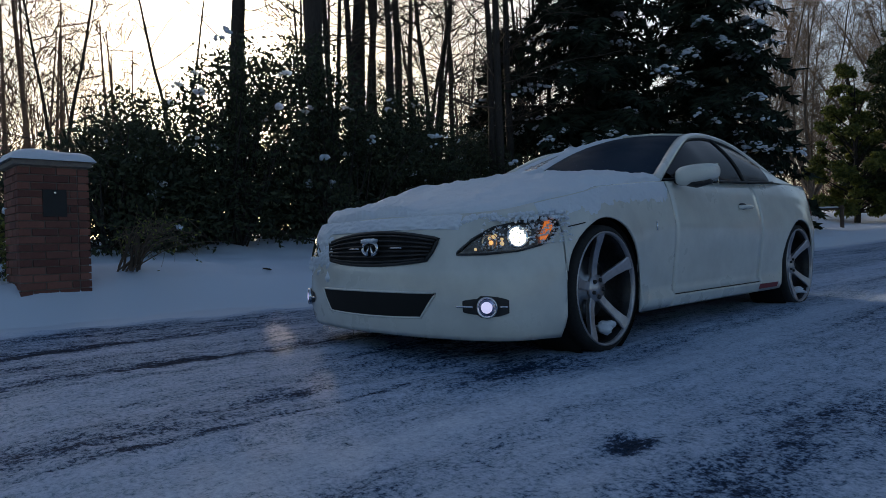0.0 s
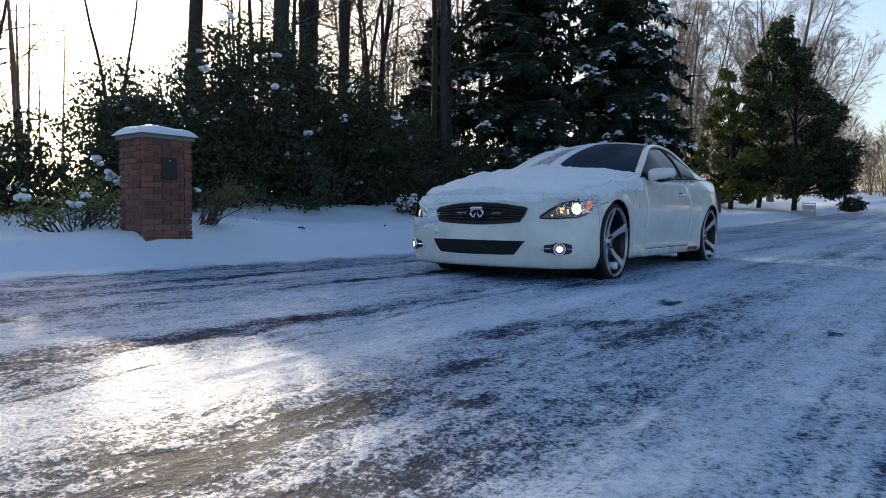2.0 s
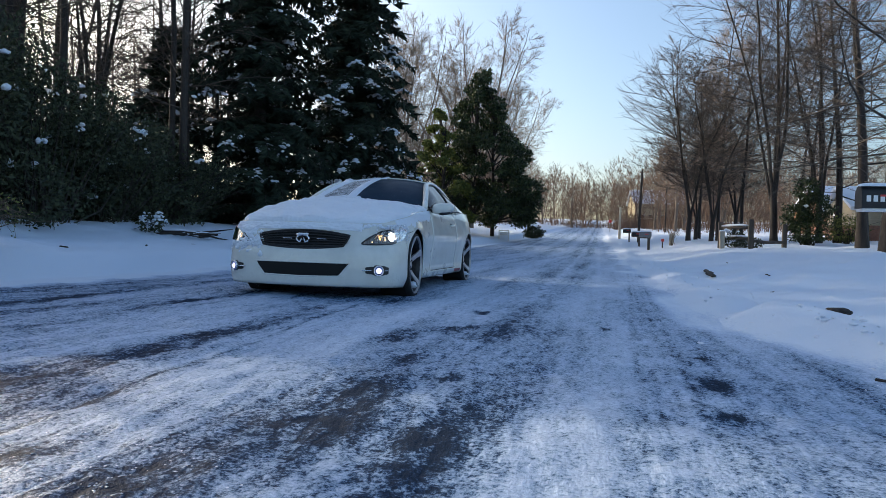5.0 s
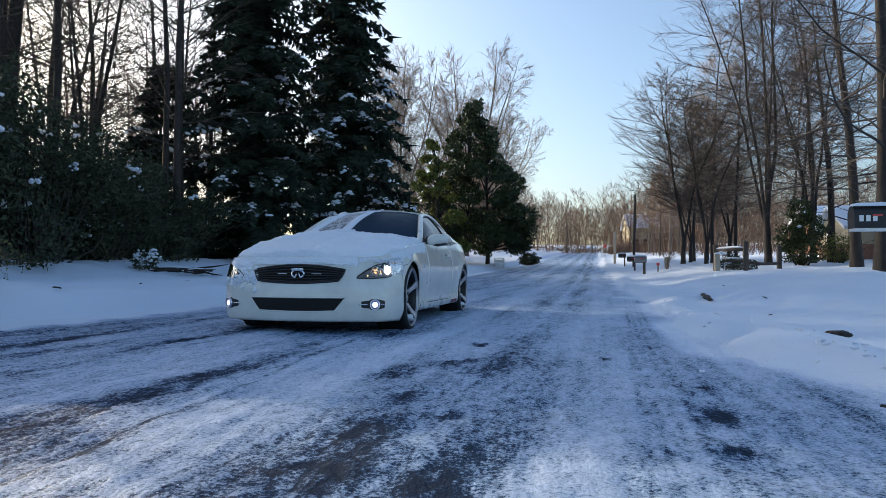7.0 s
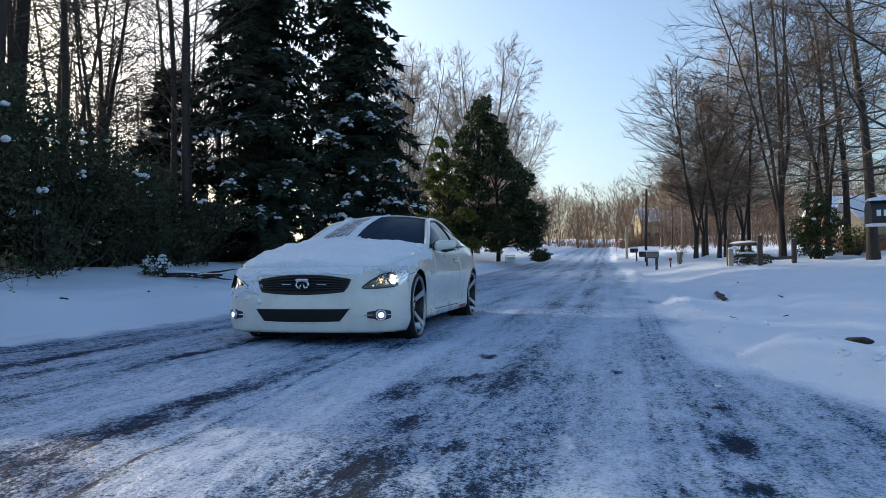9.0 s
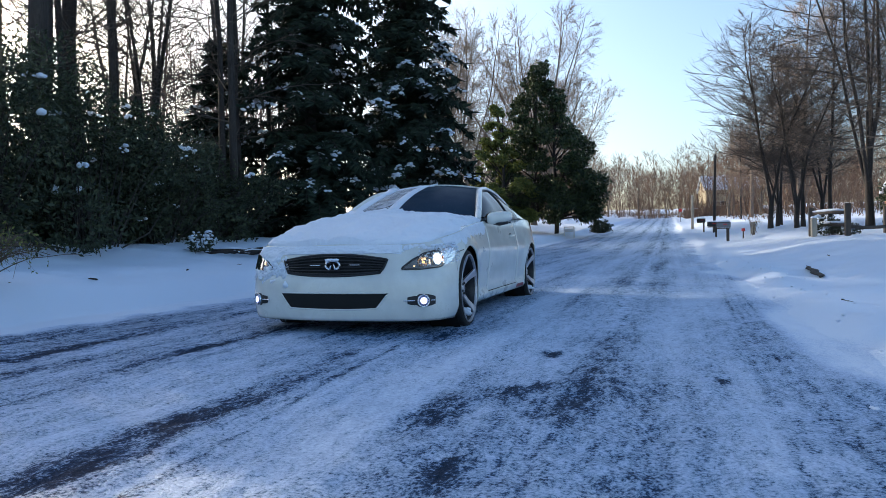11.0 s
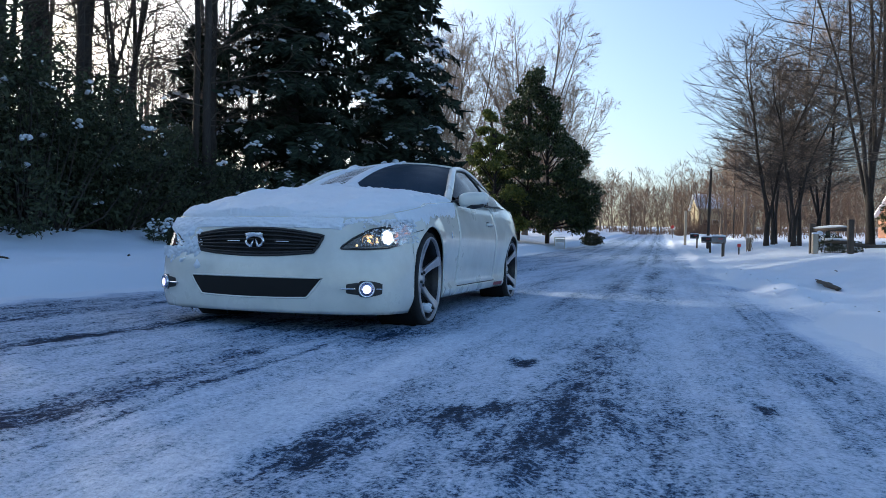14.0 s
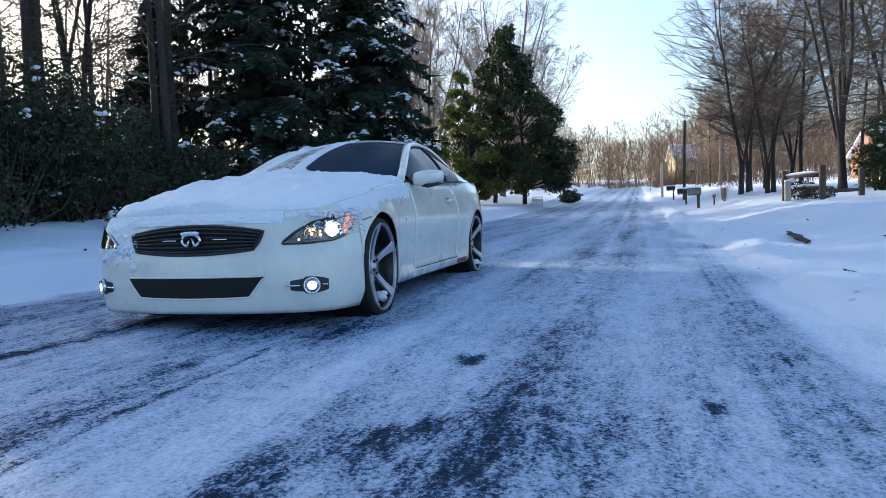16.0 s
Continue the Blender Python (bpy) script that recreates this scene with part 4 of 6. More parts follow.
# deeper wood on the left, behind the evergreens
for i in range(170):
    x, y, h = rng.uniform(-70, -22), rng.uniform(-14, 62), rng.uniform(13, 20)
    across = 0.47 * x + 0.88 * y
    if -11 < across < -1 or 1.5 < across < 8:
        continue
    g = np.array([x, y, float(ground_z(x, y)) - 0.2])
    trunks.append((g, g + np.array([rng.normal(0, 0.5), rng.normal(0, 0.5), h * 0.85]), 0.16, 0.04))
    n = 420
    u = rng.uniform(0.08, 1, n)
    rad = h * 0.22 * np.sqrt(rng.uniform(0, 1, n)) * np.sin(u * 2.6 + 0.4)
    a = rng.uniform(0, 6.283, n)
    c = g + np.stack([np.cos(a) * rad, np.sin(a) * rad, u * h], 1)
    d = np.stack([np.cos(a) * 0.7, np.sin(a) * 0.7, np.full(n, 0.7)], 1) + rng.normal(0, 0.4, (n, 3))
    d *= (rng.uniform(0.6, 2.0, n) / np.linalg.norm(d, axis=1))[:, None]
    w = np.cross(d, rng.normal(0, 1, (n, 3)))
    w *= (rng.uniform(0.012, 0.030, n) / np.maximum(np.linalg.norm(w, axis=1), 1e-6))[:, None]
    sticks.append(np.stack([c - w, c + w, c + d + w * 0.3, c + d - w * 0.3], 1))
tv, tf = tube_arrays([q[0] for q in trunks], [q[1] for q in trunks], [q[2] for q in trunks], [q[3] for q in trunks], 5)
sv = np.concatenate(sticks).reshape(-1, 3)
far = join([(tv, tf), (sv, np.arange(len(sv)).reshape(-1, 4))])
tagged(new("far_woods", fast_mesh("far_woods", *far, TWIG_FAR, False)), "brown leafless woods in the distance", "woods", kind="stuff")

# ---------------------------------------------------------------- car: materials
PAINT, _b, _n, _l = material("white_pearl_paint", (0.74, 0.74, 0.68), 0.28, 0.0, 0.9)
_v = coords(_n, _l)
_salt = noise_tex(_n, _l, _v, 3.0, 6, 0.65)
_l.new(ramp(_n, _l, _salt, [(0.35, (0.62, 0.62, 0.575)), (0.62, (0.73, 0.73, 0.675))]), _b.inputs["Base Color"])
_l.new(ramp(_n, _l, _salt, [(0.35, (0.42,) * 3), (0.65, (0.22,) * 3)]), _b.inputs["Roughness"])
BLACK = mottled("black_plastic", (0.010, 0.010, 0.011), (0.03, 0.03, 0.032), 6, 0.55, 0.002, 0.3)
GAP = material("dark_gap", (0.006, 0.006, 0.006), 0.9)[0]
RUBBER = mottled("tyre_rubber", (0.007, 0.007, 0.007), (0.026, 0.026, 0.027), 9, 0.85, 0.004, 0.6)
RIM = mottled("brushed_wheel", (0.40, 0.385, 0.40), (0.58, 0.56, 0.575), 6, 0.40, 0.001, 0.1, metal=0.8)
RIM_LIP = mottled("rim_lip_metal", (0.30, 0.29, 0.30), (0.48, 0.465, 0.475), 9, 0.4, 0.001, 0.1, metal=0.8)
RIM_DARK = mottled("dark_wheel_barrel", (0.014, 0.014, 0.015), (0.05, 0.05, 0.053), 7, 0.4, 0.001, 0.1, metal=0.7)
CHROME = material("chrome", (0.75, 0.76, 0.78), 0.10, 1.0)[0]
DISC = material("brake_disc_steel", (0.38, 0.37, 0.36), 0.32, 1.0)[0]
AMBER = material("amber_reflector", (0.75, 0.20, 0.02), 0.25, 0.0, 0.6)[0]
AMBER.node_tree.nodes["Principled BSDF"].inputs["Emission Color"].default_value = (1.0, 0.25, 0.03, 1)
AMBER.node_tree.nodes["Principled BSDF"].inputs["Emission Strength"].default_value = 0.5
RED = material("red_plastic", (0.55, 0.03, 0.03), 0.35, 0.0, 0.5)[0]
GREYBAR = material("grey_lettering", (0.22, 0.03, 0.04), 0.5)[0]
LAMP_METAL = mottled("headlamp_reflector", (0.012, 0.012, 0.014), (0.30, 0.27, 0.24), 30, 0.22, 0.002, 0.3, metal=0.8)


def glass_material(name, color, alpha_mix, rough=0.02):
    """A tinted pane: dark clear film with a mirror-like surface."""
    mat, b, n, l = material(name, color, rough, 0.0, 0.0, 0.6)
    b.inputs["Transmission Weight"].default_value = alpha_mix
    b.inputs["IOR"].default_value = 1.45
    return mat


TINT = glass_material("tinted_glass", (0.008, 0.011, 0.016), 0.0, 0.03)
TINT.node_tree.nodes["Principled BSDF"].inputs["Specular IOR Level"].default_value = 0.12
SCREEN = glass_material("windscreen_glass", (0.010, 0.017, 0.030), 0.0, 0.30)
_b, _n, _l = SCREEN.node_tree.nodes["Principled BSDF"], SCREEN.node_tree.nodes, SCREEN.node_tree.links
_v = coords(_n, _l)
_drops = ramp(_n, _l, noise_tex(_n, _l, _v, 60, 3, 0.6), [(0.64, (0.008, 0.026, 0.050)), (0.76, (0.05, 0.09, 0.14))])
_l.new(_drops, _b.inputs["Base Color"])
_b.inputs["Specular IOR Level"].default_value = 0.02
_l.new(ramp(_n, _l, noise_tex(_n, _l, _v, 5, 3), [(0.3, (0.28,) * 3), (0.7, (0.42,) * 3)]), _b.inputs["Roughness"])
CLEAR = glass_material("lamp_cover", (0.95, 0.95, 0.95), 1.0, 0.02)
CLEAR.node_tree.nodes["Principled BSDF"].inputs["IOR"].default_value = 1.2


def frost_glass():
    """The swept and frosted half of the windscreen: ice scraped in arcs over dark glass."""
    mat, b, n, l = material("frosted_glass", (0.2, 0.22, 0.26), 0.3)
    v = coords(n, l)
    wv = n.new("ShaderNodeTexWave")
    wv.wave_type, wv.rings_direction = "RINGS", "SPHERICAL"
    mp = coords(n, l, (1, 1, 1))
    mp.node.inputs["Location"].default_value = (0.38, 0.70, -0.97)
    wv.inputs["Scale"].default_value, wv.inputs["Distortion"].default_value, wv.inputs["Detail"].default_value = 11.0, 1.2, 4.0
    l.new(mp, wv.inputs["Vector"])
    k = math_node(n, l, "ADD", math_node(n, l, "MULTIPLY", wv.outputs["Fac"], 0.32), math_node(n, l, "MULTIPLY", noise_tex(n, l, v, 9, 8, 0.75), 0.8))
    l.new(ramp(n, l, k, [(0.38, (0.03, 0.035, 0.045)), (0.54, (0.16, 0.19, 0.24)), (0.70, (0.62, 0.67, 0.74))]), b.inputs["Base Color"])
    l.new(ramp(n, l, k, [(0.35, (0.05,) * 3), (0.7, (0.6,) * 3)]), b.inputs["Roughness"])
    return mat


FROST = frost_glass()


def glow(name, color, strength):
    mat, b, n, l = material(name, color, 0.3)
    b.inputs["Emission Color"].default_value = (*color, 1)
    b.inputs["Emission Strength"].default_value = strength
    return mat


BULB_WARM = glow("lit_headlamp", (1.0, 0.88, 0.62), 6.0)
LAMP_BOWL = mottled("lamp_reflector_bowl", (0.35, 0.28, 0.18), (0.85, 0.78, 0.62), 60, 0.2, 0.003, 0.6, metal=0.9)
FOG_LENS = mottled("fog_lamp_reflector", (0.12, 0.11, 0.20), (0.75, 0.74, 0.90), 30, 0.15, 0.002, 0.4, metal=0.9)
GLINT_GLOW = glow("glint_glow", (0.95, 0.62, 0.30), 0.7)
BULB_COLD = glow("lit_fog_lamp", (0.75, 0.72, 1.0), 0.8)
BULB_AMBER = glow("lit_side_lamp", (1.0, 0.50, 0.16), 1.2)

# ---------------------------------------------------------------- car: body surface
OUT = spline([(0, -2.30), (0.25, -2.29), (0.48, -2.255), (0.71, -2.19), (0.852, -2.07), (0.903, -1.88), (0.906, -1.70), (0.902, -1.43), (0.885, -1.0), (0.88, -0.5),
              (0.885, 0.2), (0.895, 0.8), (0.91, 1.35), (0.893, 1.72), (0.84, 2.0), (0.72, 2.18), (0.5, 2.27), (0.25, 2.30), (0, 2.31)], 721)
_d = np.gradient(OUT, axis=0)
_d /= np.linalg.norm(_d, axis=1, keepdims=True)
NRM = np.stack([_d[:, 1], -_d[:, 0]], 1)          # outwards on the driver's side
WF, WR, WZ, AR = -1.425, 1.425, 0.33, 0.372       # axles, hub height, arch radius


def z_top(i):
    x, y = OUT[i]
    zs = [(-2.4, 0.725), (-2.23, 0.73), (-2.0, 0.755), (-1.75, 0.80), (-1.43, 0.865), (-0.9, 0.915), (-0.5, 0.94), (0.3, 0.955), (0.9, 0.97), (1.4, 1.0),
          (1.9, 1.0), (2.2, 0.975), (2.4, 0.96)]
    return float(np.interp(y, [a for a, b in zs], [b for a, b in zs]))


def z_low(i):
    x, y = OUT[i]
    base = float(np.interp(y, [-2.4, -1.95, -1.75, -1.05, -0.95, 0.95, 1.05, 1.8, 2.0, 2.4], [0.130, 0.125, 0.115, 0.17, 0.165, 0.165, 0.17, 0.2, 0.2, 0.21]))
    for c in (WF, WR):
        q = AR ** 2 - (y - c) ** 2
        if q > 0 and x > 0.6:
            base = max(base, WZ + math.sqrt(q) * 1.0)
    return base


FRONT_Z = [(0.10, 0.04), (0.17, 0.015), (0.22, 0.006), (0.30, 0.0), (0.40, 0.006), (0.455, 0.012), (0.50, 0.026), (0.56, 0.040), (0.66, 0.065), (0.72, 0.095), (0.78, 0.14), (0.9, 0.2)]
SIDE_Z = [(0.12, 0.07), (0.19, 0.030), (0.235, 0.016), (0.26, 0.042), (0.32, 0.034), (0.45, 0.018), (0.58, 0.004), (0.66, 0.0), (0.72, 0.010), (0.80, 0.026), (0.88, 0.046), (0.94, 0.075), (1.02, 0.12)]
REAR_Z = [(0.12, 0.08), (0.25, 0.02), (0.45, 0.0), (0.62, 0.0), (0.75, 0.03), (0.9, 0.05), (1.05, 0.09)]


def inset(i, z):
    x, y = OUT[i]

    def at(tab):
        return float(np.interp(z, [a for a, b in tab], [b for a, b in tab]))
    wf = float(smooth(-1.55, -2.0, y)) if y < 0 else 0.0
    wr = float(smooth(1.7, 2.1, y)) if y > 0 else 0.0
    k = at(SIDE_Z) * (1 - wf - wr) + at(FRONT_Z) * wf + at(REAR_Z) * wr
    # flared arches
    for c in (WF, WR):
        d = math.hypot(y - c, z - WZ)
        if x > 0.6 and AR - 0.02 < d < AR + 0.14:
            k -= 0.016 * (1 - (d - AR) / 0.14)
    return k


def skin(i, z, side=1, out=0.0):
    """A point of the body's skin at place i round the outline and height z."""
    k = inset(i, z) - out
    return Vector(((OUT[i][0] - NRM[i][0] * k) * side, OUT[i][1] - NRM[i][1] * k, z))


def idx_at_y(y, lo=0, hi=None):
    hi = len(OUT) if hi is None else hi
    return int(lo + np.argmin(np.abs(OUT[lo:hi, 1] - y)))


def stations(ya, yb):
    """Places round the outline from ya to yb, close together at the arches."""
    i, j = idx_at_y(ya), idx_at_y(yb)
    if ya <= -2.29:
        i = 0
    if yb >= 2.3:
        j = len(OUT) - 1
    st = list(range(i, j + 1, 6)) + [j]
    for c in (WF, WR):
        for e in (c - AR, c + AR):
            k = idx_at_y(e)
            st += [q for q in range(k - 8, k + 9, 2) if i <= q <= j]
    return sorted(set(st))


def panel(name, ya, yb, side, mat=None, za=None, zb=None, levels=22, gap=0.003, out=0.0, parent=None, label=""):
    st = stations(ya + gap, yb - gap)
    rows = []
    for i in st:
        a = z_low(i) if za is None else max(z_low(i), za)
        b = z_top(i) if zb is None else min(zb, z_top(i))
        a = min(a, b - 0.004)
        rows.append([skin(i, a + (b - a) * (j / levels), side, out) for j in range(levels + 1)])
    if side < 0:
        rows = rows[::-1]
    return part(name, solid(grid_mesh(name, rows, mat or PAINT), -0.012), parent, label)


car = thing("car", "white two-door coupe with lit lamps and a snowy hood", "car")
# front bumper goes right round; the wings, doors and quarters are panels of their own
st = stations(-2.31, WF - AR + 0.01)
rows = []
for i in [-q for q in st[::-1] if q] + st:
    side = 1 if i >= 0 else -1
    q = abs(i)
    a, b = z_low(q), z_top(q)
    rows.append([skin(q, a + (b - a) * (j / 26), side) for j in range(27)])
part("front_bumper", solid(grid_mesh("front_bumper", rows, PAINT), -0.012), car, "white front bumper skin crusted with snow")
st = stations(WR + AR - 0.01, 2.31)
rows = []
for i in st + [-q for q in st[::-1][1:]]:
    side = 1 if i >= 0 else -1
    q = abs(i)
    a, b = z_low(q), z_top(q)
    rows.append([skin(q, a + (b - a) * (j / 18), side) for j in range(19)])
part("rear_bumper", solid(grid_mesh("rear_bumper", rows, PAINT), -0.012), car)
for s in (1, -1):
    panel("fender", WF - AR + 0.01, -0.62, s, parent=car)
    door = panel("door", -0.62, 0.68, s, za=0.245, parent=car)
    panel("quarter_panel", 0.68, WR + AR - 0.01, s, parent=car)
    panel("sill", -0.66, 0.72, s, zb=0.235, levels=6, parent=car)
    # the dark joint under the door
    rows = [[skin(i, z, s, 0.0) - Vector((s * 0.012, 0, 0)) for z in (0.225, 0.255)] for i in stations(-0.62, 0.68)]
    part("door_joint", grid_mesh("door_joint", rows, GAP), car)
    # handle
    i = idx_at_y(0.42)
    h = part("handle", curve_tube("handle", [skin(idx_at_y(0.33), 0.785, s, 0.004), skin(idx_at_y(0.36), 0.787, s, 0.03), skin(i, 0.789, s, 0.036), skin(idx_at_y(0.49), 0.79, s, 0.03),
                                             skin(idx_at_y(0.52), 0.79, s, 0.004)], 0.014, PAINT, 8), door, "white door handle")
    cup = bmesh.new()
    bmesh.ops.create_uvsphere(cup, u_segments=16, v_segments=8, radius=1.0, matrix=Matrix.Translation(skin(i, 0.787, s, -0.006)) @ Matrix.Diagonal((0.012, 0.085, 0.03, 1)))
    part("handle_recess", from_bm("handle_recess", cup, BLACK), door)
    # red lettering low on the side, as plain bars
    word = part("decal", grid_mesh("decal", [[skin(i, z, s, 0.0025) for z in (0.185, 0.222)] for i in range(idx_at_y(0.66), idx_at_y(0.98) + 1, 3)], GREYBAR), car,
                "dark red lettering shown as a plain bar")
    # rear lamps
    st = [i for i in range(idx_at_y(1.95), idx_at_y(2.24), 5)]
    part("rear_lamp", grid_mesh("rear_lamp", [[skin(i, z, s, 0.006) for z in np.linspace(0.74, 0.93, 8)] for i in (st if s > 0 else st[::-1])], RED), car, "red rear lamp")

# hood
def hood_rows(ya, yb, crown, n=25, edge=0.0):
    rows = []
    for i in stations(ya, yb):
        x, y = OUT[i]
        e = skin(i, z_top(i), 1)
        c = crown(e.y)
        w = max(e.x - edge, 0.0)
        rows.append([Vector((w * u, e.y, e.z + c * (1 - u * u) - 0.004 + 0.014 * math.exp(-((abs(u) - 0.62) / 0.10) ** 2) * min(1, max(0, (e.y + 2.2) / 0.5))))
                     for u in np.linspace(-1, 1, n)])
    return rows


def hood_crown(y):
    return float(np.interp(y, [-2.3, -2.0, -1.5, -0.9, -0.5], [0.0, 0.03, 0.065, 0.075, 0.06]))


def deck_crown(y):
    return float(np.interp(y, [1.3, 1.7, 2.2, 2.31], [0.09, 0.06, 0.035, 0.0]))


part("hood", grid_mesh("hood", hood_rows(-2.31, -0.60, hood_crown), PAINT), car, "white hood under snow")
part("boot_lid", grid_mesh("boot_lid", hood_rows(1.25, 2.31, deck_crown), PAINT), car)

# cabin: roof, pillars and glass
RAIL = spline([(0.775, -0.66, 0.945), (0.715, -0.40, 1.085), (0.635, -0.08, 1.235), (0.585, 0.14, 1.300), (0.565, 0.45, 1.330), (0.57, 0.80, 1.305), (0.60, 1.10, 1.225),
               (0.655, 1.42, 1.095), (0.70, 1.66, 1.01)], 61)
BELT = spline([(0.785, -0.66, 0.940), (0.815, -0.3, 0.950), (0.825, 0.2, 0.960), (0.825, 0.7, 0.975), (0.82, 1.15, 0.995), (0.775, 1.66, 1.005)], 61)


def roof_row(k, n=21):
    e = RAIL[k]
    c = 0.055
    return [Vector((e[0] * u, e[1] - 0.05 * (1 - u * u) * (1 if k < 36 else -1), e[2] + c * (1 - u * u))) for u in np.linspace(-1, 1, n)]


k0, k1 = 25, 41
part("roof", solid(grid_mesh("roof", [roof_row(k) for k in range(k0, k1 + 1)], PAINT), -0.015), car, "white roof edged with snow")
part("sunroof", grid_mesh("sunroof", [[p + Vector((0, 0, 0.005)) for p in roof_row(k)[5:16]] for k in range(28, 35)], TINT), car)


def screen(top_k, foot, depth_foot, m=15, n=25, u0=-1.0, u1=1.0, lift=0.0, v0=0.0, v1=1.0):
    """The rows of a raked screen from its foot up to the roof's edge."""
    top = roof_row(top_k, 41)
    rows = []
    for j in range(m):
        v = v0 + (v1 - v0) * j / (m - 1)
        row = []
        for u in np.linspace(u0, u1, n):
            t = top[0].lerp(top[-1], (u + 1) / 2)
            kk = (u + 1) / 2 * 40
            a = int(min(kk, 39))
            t = top[a].lerp(top[a + 1], kk - a)
            f = Vector((foot[0] * u, foot[1] + depth_foot * (1 - u * u), foot[2] + 0.035 * (1 - u * u)))
            p = f.lerp(t, v)
            p.z += 0.045 * math.sin(v * math.pi) * (0.4 + 0.6 * (1 - u * u)) + lift
            row.append(p)
        rows.append(row)
    return rows


WS = (k0, (0.755, -0.64, 0.945), -0.26)
part("windscreen", grid_mesh("windscreen", screen(*WS, u0=-0.12), SCREEN), car, "dark tinted windscreen cleared of snow")
part("frosted_windscreen", grid_mesh("frosted_windscreen", screen(*WS, u1=-0.12), FROST), car, "windscreen half still frosted and scraped in arcs")
part("rear_window", grid_mesh("rear_window", screen(k1, (0.66, 1.62, 1.005), 0.12)[::-1], TINT), car)
for s in (1, -1):
    part("roof_pillar", curve_tube("roof_pillar", [Vector((p[0] * s, p[1], p[2])) for p in RAIL], [0.034] * 61, PAINT, 10, 0.75), car)
    rows, glass_rows = [], []
    for k in range(61):
        b, t = Vector(BELT[k]), Vector(RAIL[k])
        col = []
        for j in range(13):
            v = j / 12
            p = b.lerp(t, v)
            p.x += 0.035 * math.sin(v * math.pi)
            p.x *= s
            col.append(p)
        rows.append(col)
    if s < 0:
        rows = [r[::-1] for r in rows]
    part("side_window", grid_mesh("side_window", rows[3:31], TINT), car, "tinted side window")
    part("quarter_window", grid_mesh("quarter_window", rows[31:45], TINT), car)
    part("rear_pillar", grid_mesh("rear_pillar", rows[44:], PAINT), car)
    part("window_divider", curve_tube("window_divider", [rows[31][j] + Vector((0.004 * s, 0, 0)) for j in range(13)], 0.011, BLACK, 6), car)
    part("window_trim", curve_tube("window_trim", [Vector((BELT[k][0] * s + 0.006 * s, BELT[k][1], BELT[k][2] + 0.004)) for k in range(1, 46)], 0.008, BLACK, 6), car)
    part("window_surround", curve_tube("window_surround", [Vector((RAIL[k][0] * s + 0.024 * s, RAIL[k][1], RAIL[k][2] - 0.020)) for k in range(2, 47)], 0.009, BLACK, 6), car)
    # the shoulder between skin and glass
    sh = [[skin(i, z_top(i), s), Vector((float(np.interp(skin(i, z_top(i), 1).y, BELT[:, 1], BELT[:, 0])) * s - 0.01 * s, skin(i, z_top(i), 1).y,
                                         float(np.interp(skin(i, z_top(i), 1).y, BELT[:, 1], BELT[:, 2])) - 0.006))] for i in stations(-0.62, 1.62)]
    part("shoulder", grid_mesh("shoulder", sh if s < 0 else [r[::-1] for r in sh], PAINT), car)
    # door mirror
    mir = bmesh.new()
    bmesh.ops.create_cube(mir, size=1.0)
    bmesh.ops.subdivide_edges(mir, edges=mir.edges[:], cuts=4, use_grid_fill=True)
    for v in mir.verts:
        c = v.co * 2
        r = (abs(c.x) ** 3.2 + abs(c.y) ** 3.2 + abs(c.z) ** 3.2) ** (1 / 3.2)
        c = c / max(r, 1e-6) * max(abs(c.x), abs(c.y), abs(c.z))
        taper = 1 - 0.22 * (c.x * 0.5 + 0.5)
        v.co = Vector((c.x * 0.125, c.y * 0.075 + 0.03 * (c.x + 1) * 0.5, c.z * 0.068 * taper + 0.012 * c.x))
    mm = Matrix.Translation((0.955 * s, -0.50, 0.968)) @ Matrix.Diagonal((s, 1, 1, 1))
    bmesh.ops.transform(mir, matrix=mm, verts=mir.verts)
    if s < 0:
        bmesh.ops.reverse_faces(mir, faces=mir.faces)
    mo = part("mirror", from_bm("mirror", mir, PAINT), car, "white door mirror")
    part("mirror_base", curve_tube("mirror_base", [Vector((0.80 * s, -0.47, 0.935)), Vector((0.86 * s, -0.48, 0.925)), Vector((0.95 * s, -0.495, 0.912)), Vector((1.04 * s, -0.48, 0.918))], [0.03, 0.034, 0.052, 0.03], BLACK, 10, 0.55), mo)
    part("mirror_glass", box("mirror_glass", (0.20, 0.004, 0.12), CHROME, Matrix.Translation((0.955 * s, -0.418, 0.968)), 0.001), mo)

# dark floor and inside
part("underbody", box("underbody", (1.5, 4.0, 0.06), GAP, Matrix.Translation((0, 0, 0.19)), 0.01), car)
part("cabin_inside", box("cabin_inside", (1.3, 3.4, 0.62), GAP, Matrix.Translation((0, 0.1, 0.53)), 0.05), car)
for yy in (WF, WR):
    for s in (1, -1):
        part("wheel_arch", lathe("wheel_arch", [(0.368, 0.0), (0.368, -0.26), (0.02, -0.265)], GAP, 40, "x", Matrix.Translation((0.865 * s, yy, WZ)) @ Matrix.Diagonal((s, 1, 1, 1))), car)


# openings of the front, as patches that follow the skin
def front_i(x):
    return int(np.argmin(np.abs(OUT[:int(len(OUT) * 0.3), 0] - abs(x))))


def front_point(x, z, out=0.0):
    return skin(front_i(x), z, 1 if x >= 0 else -1, out)


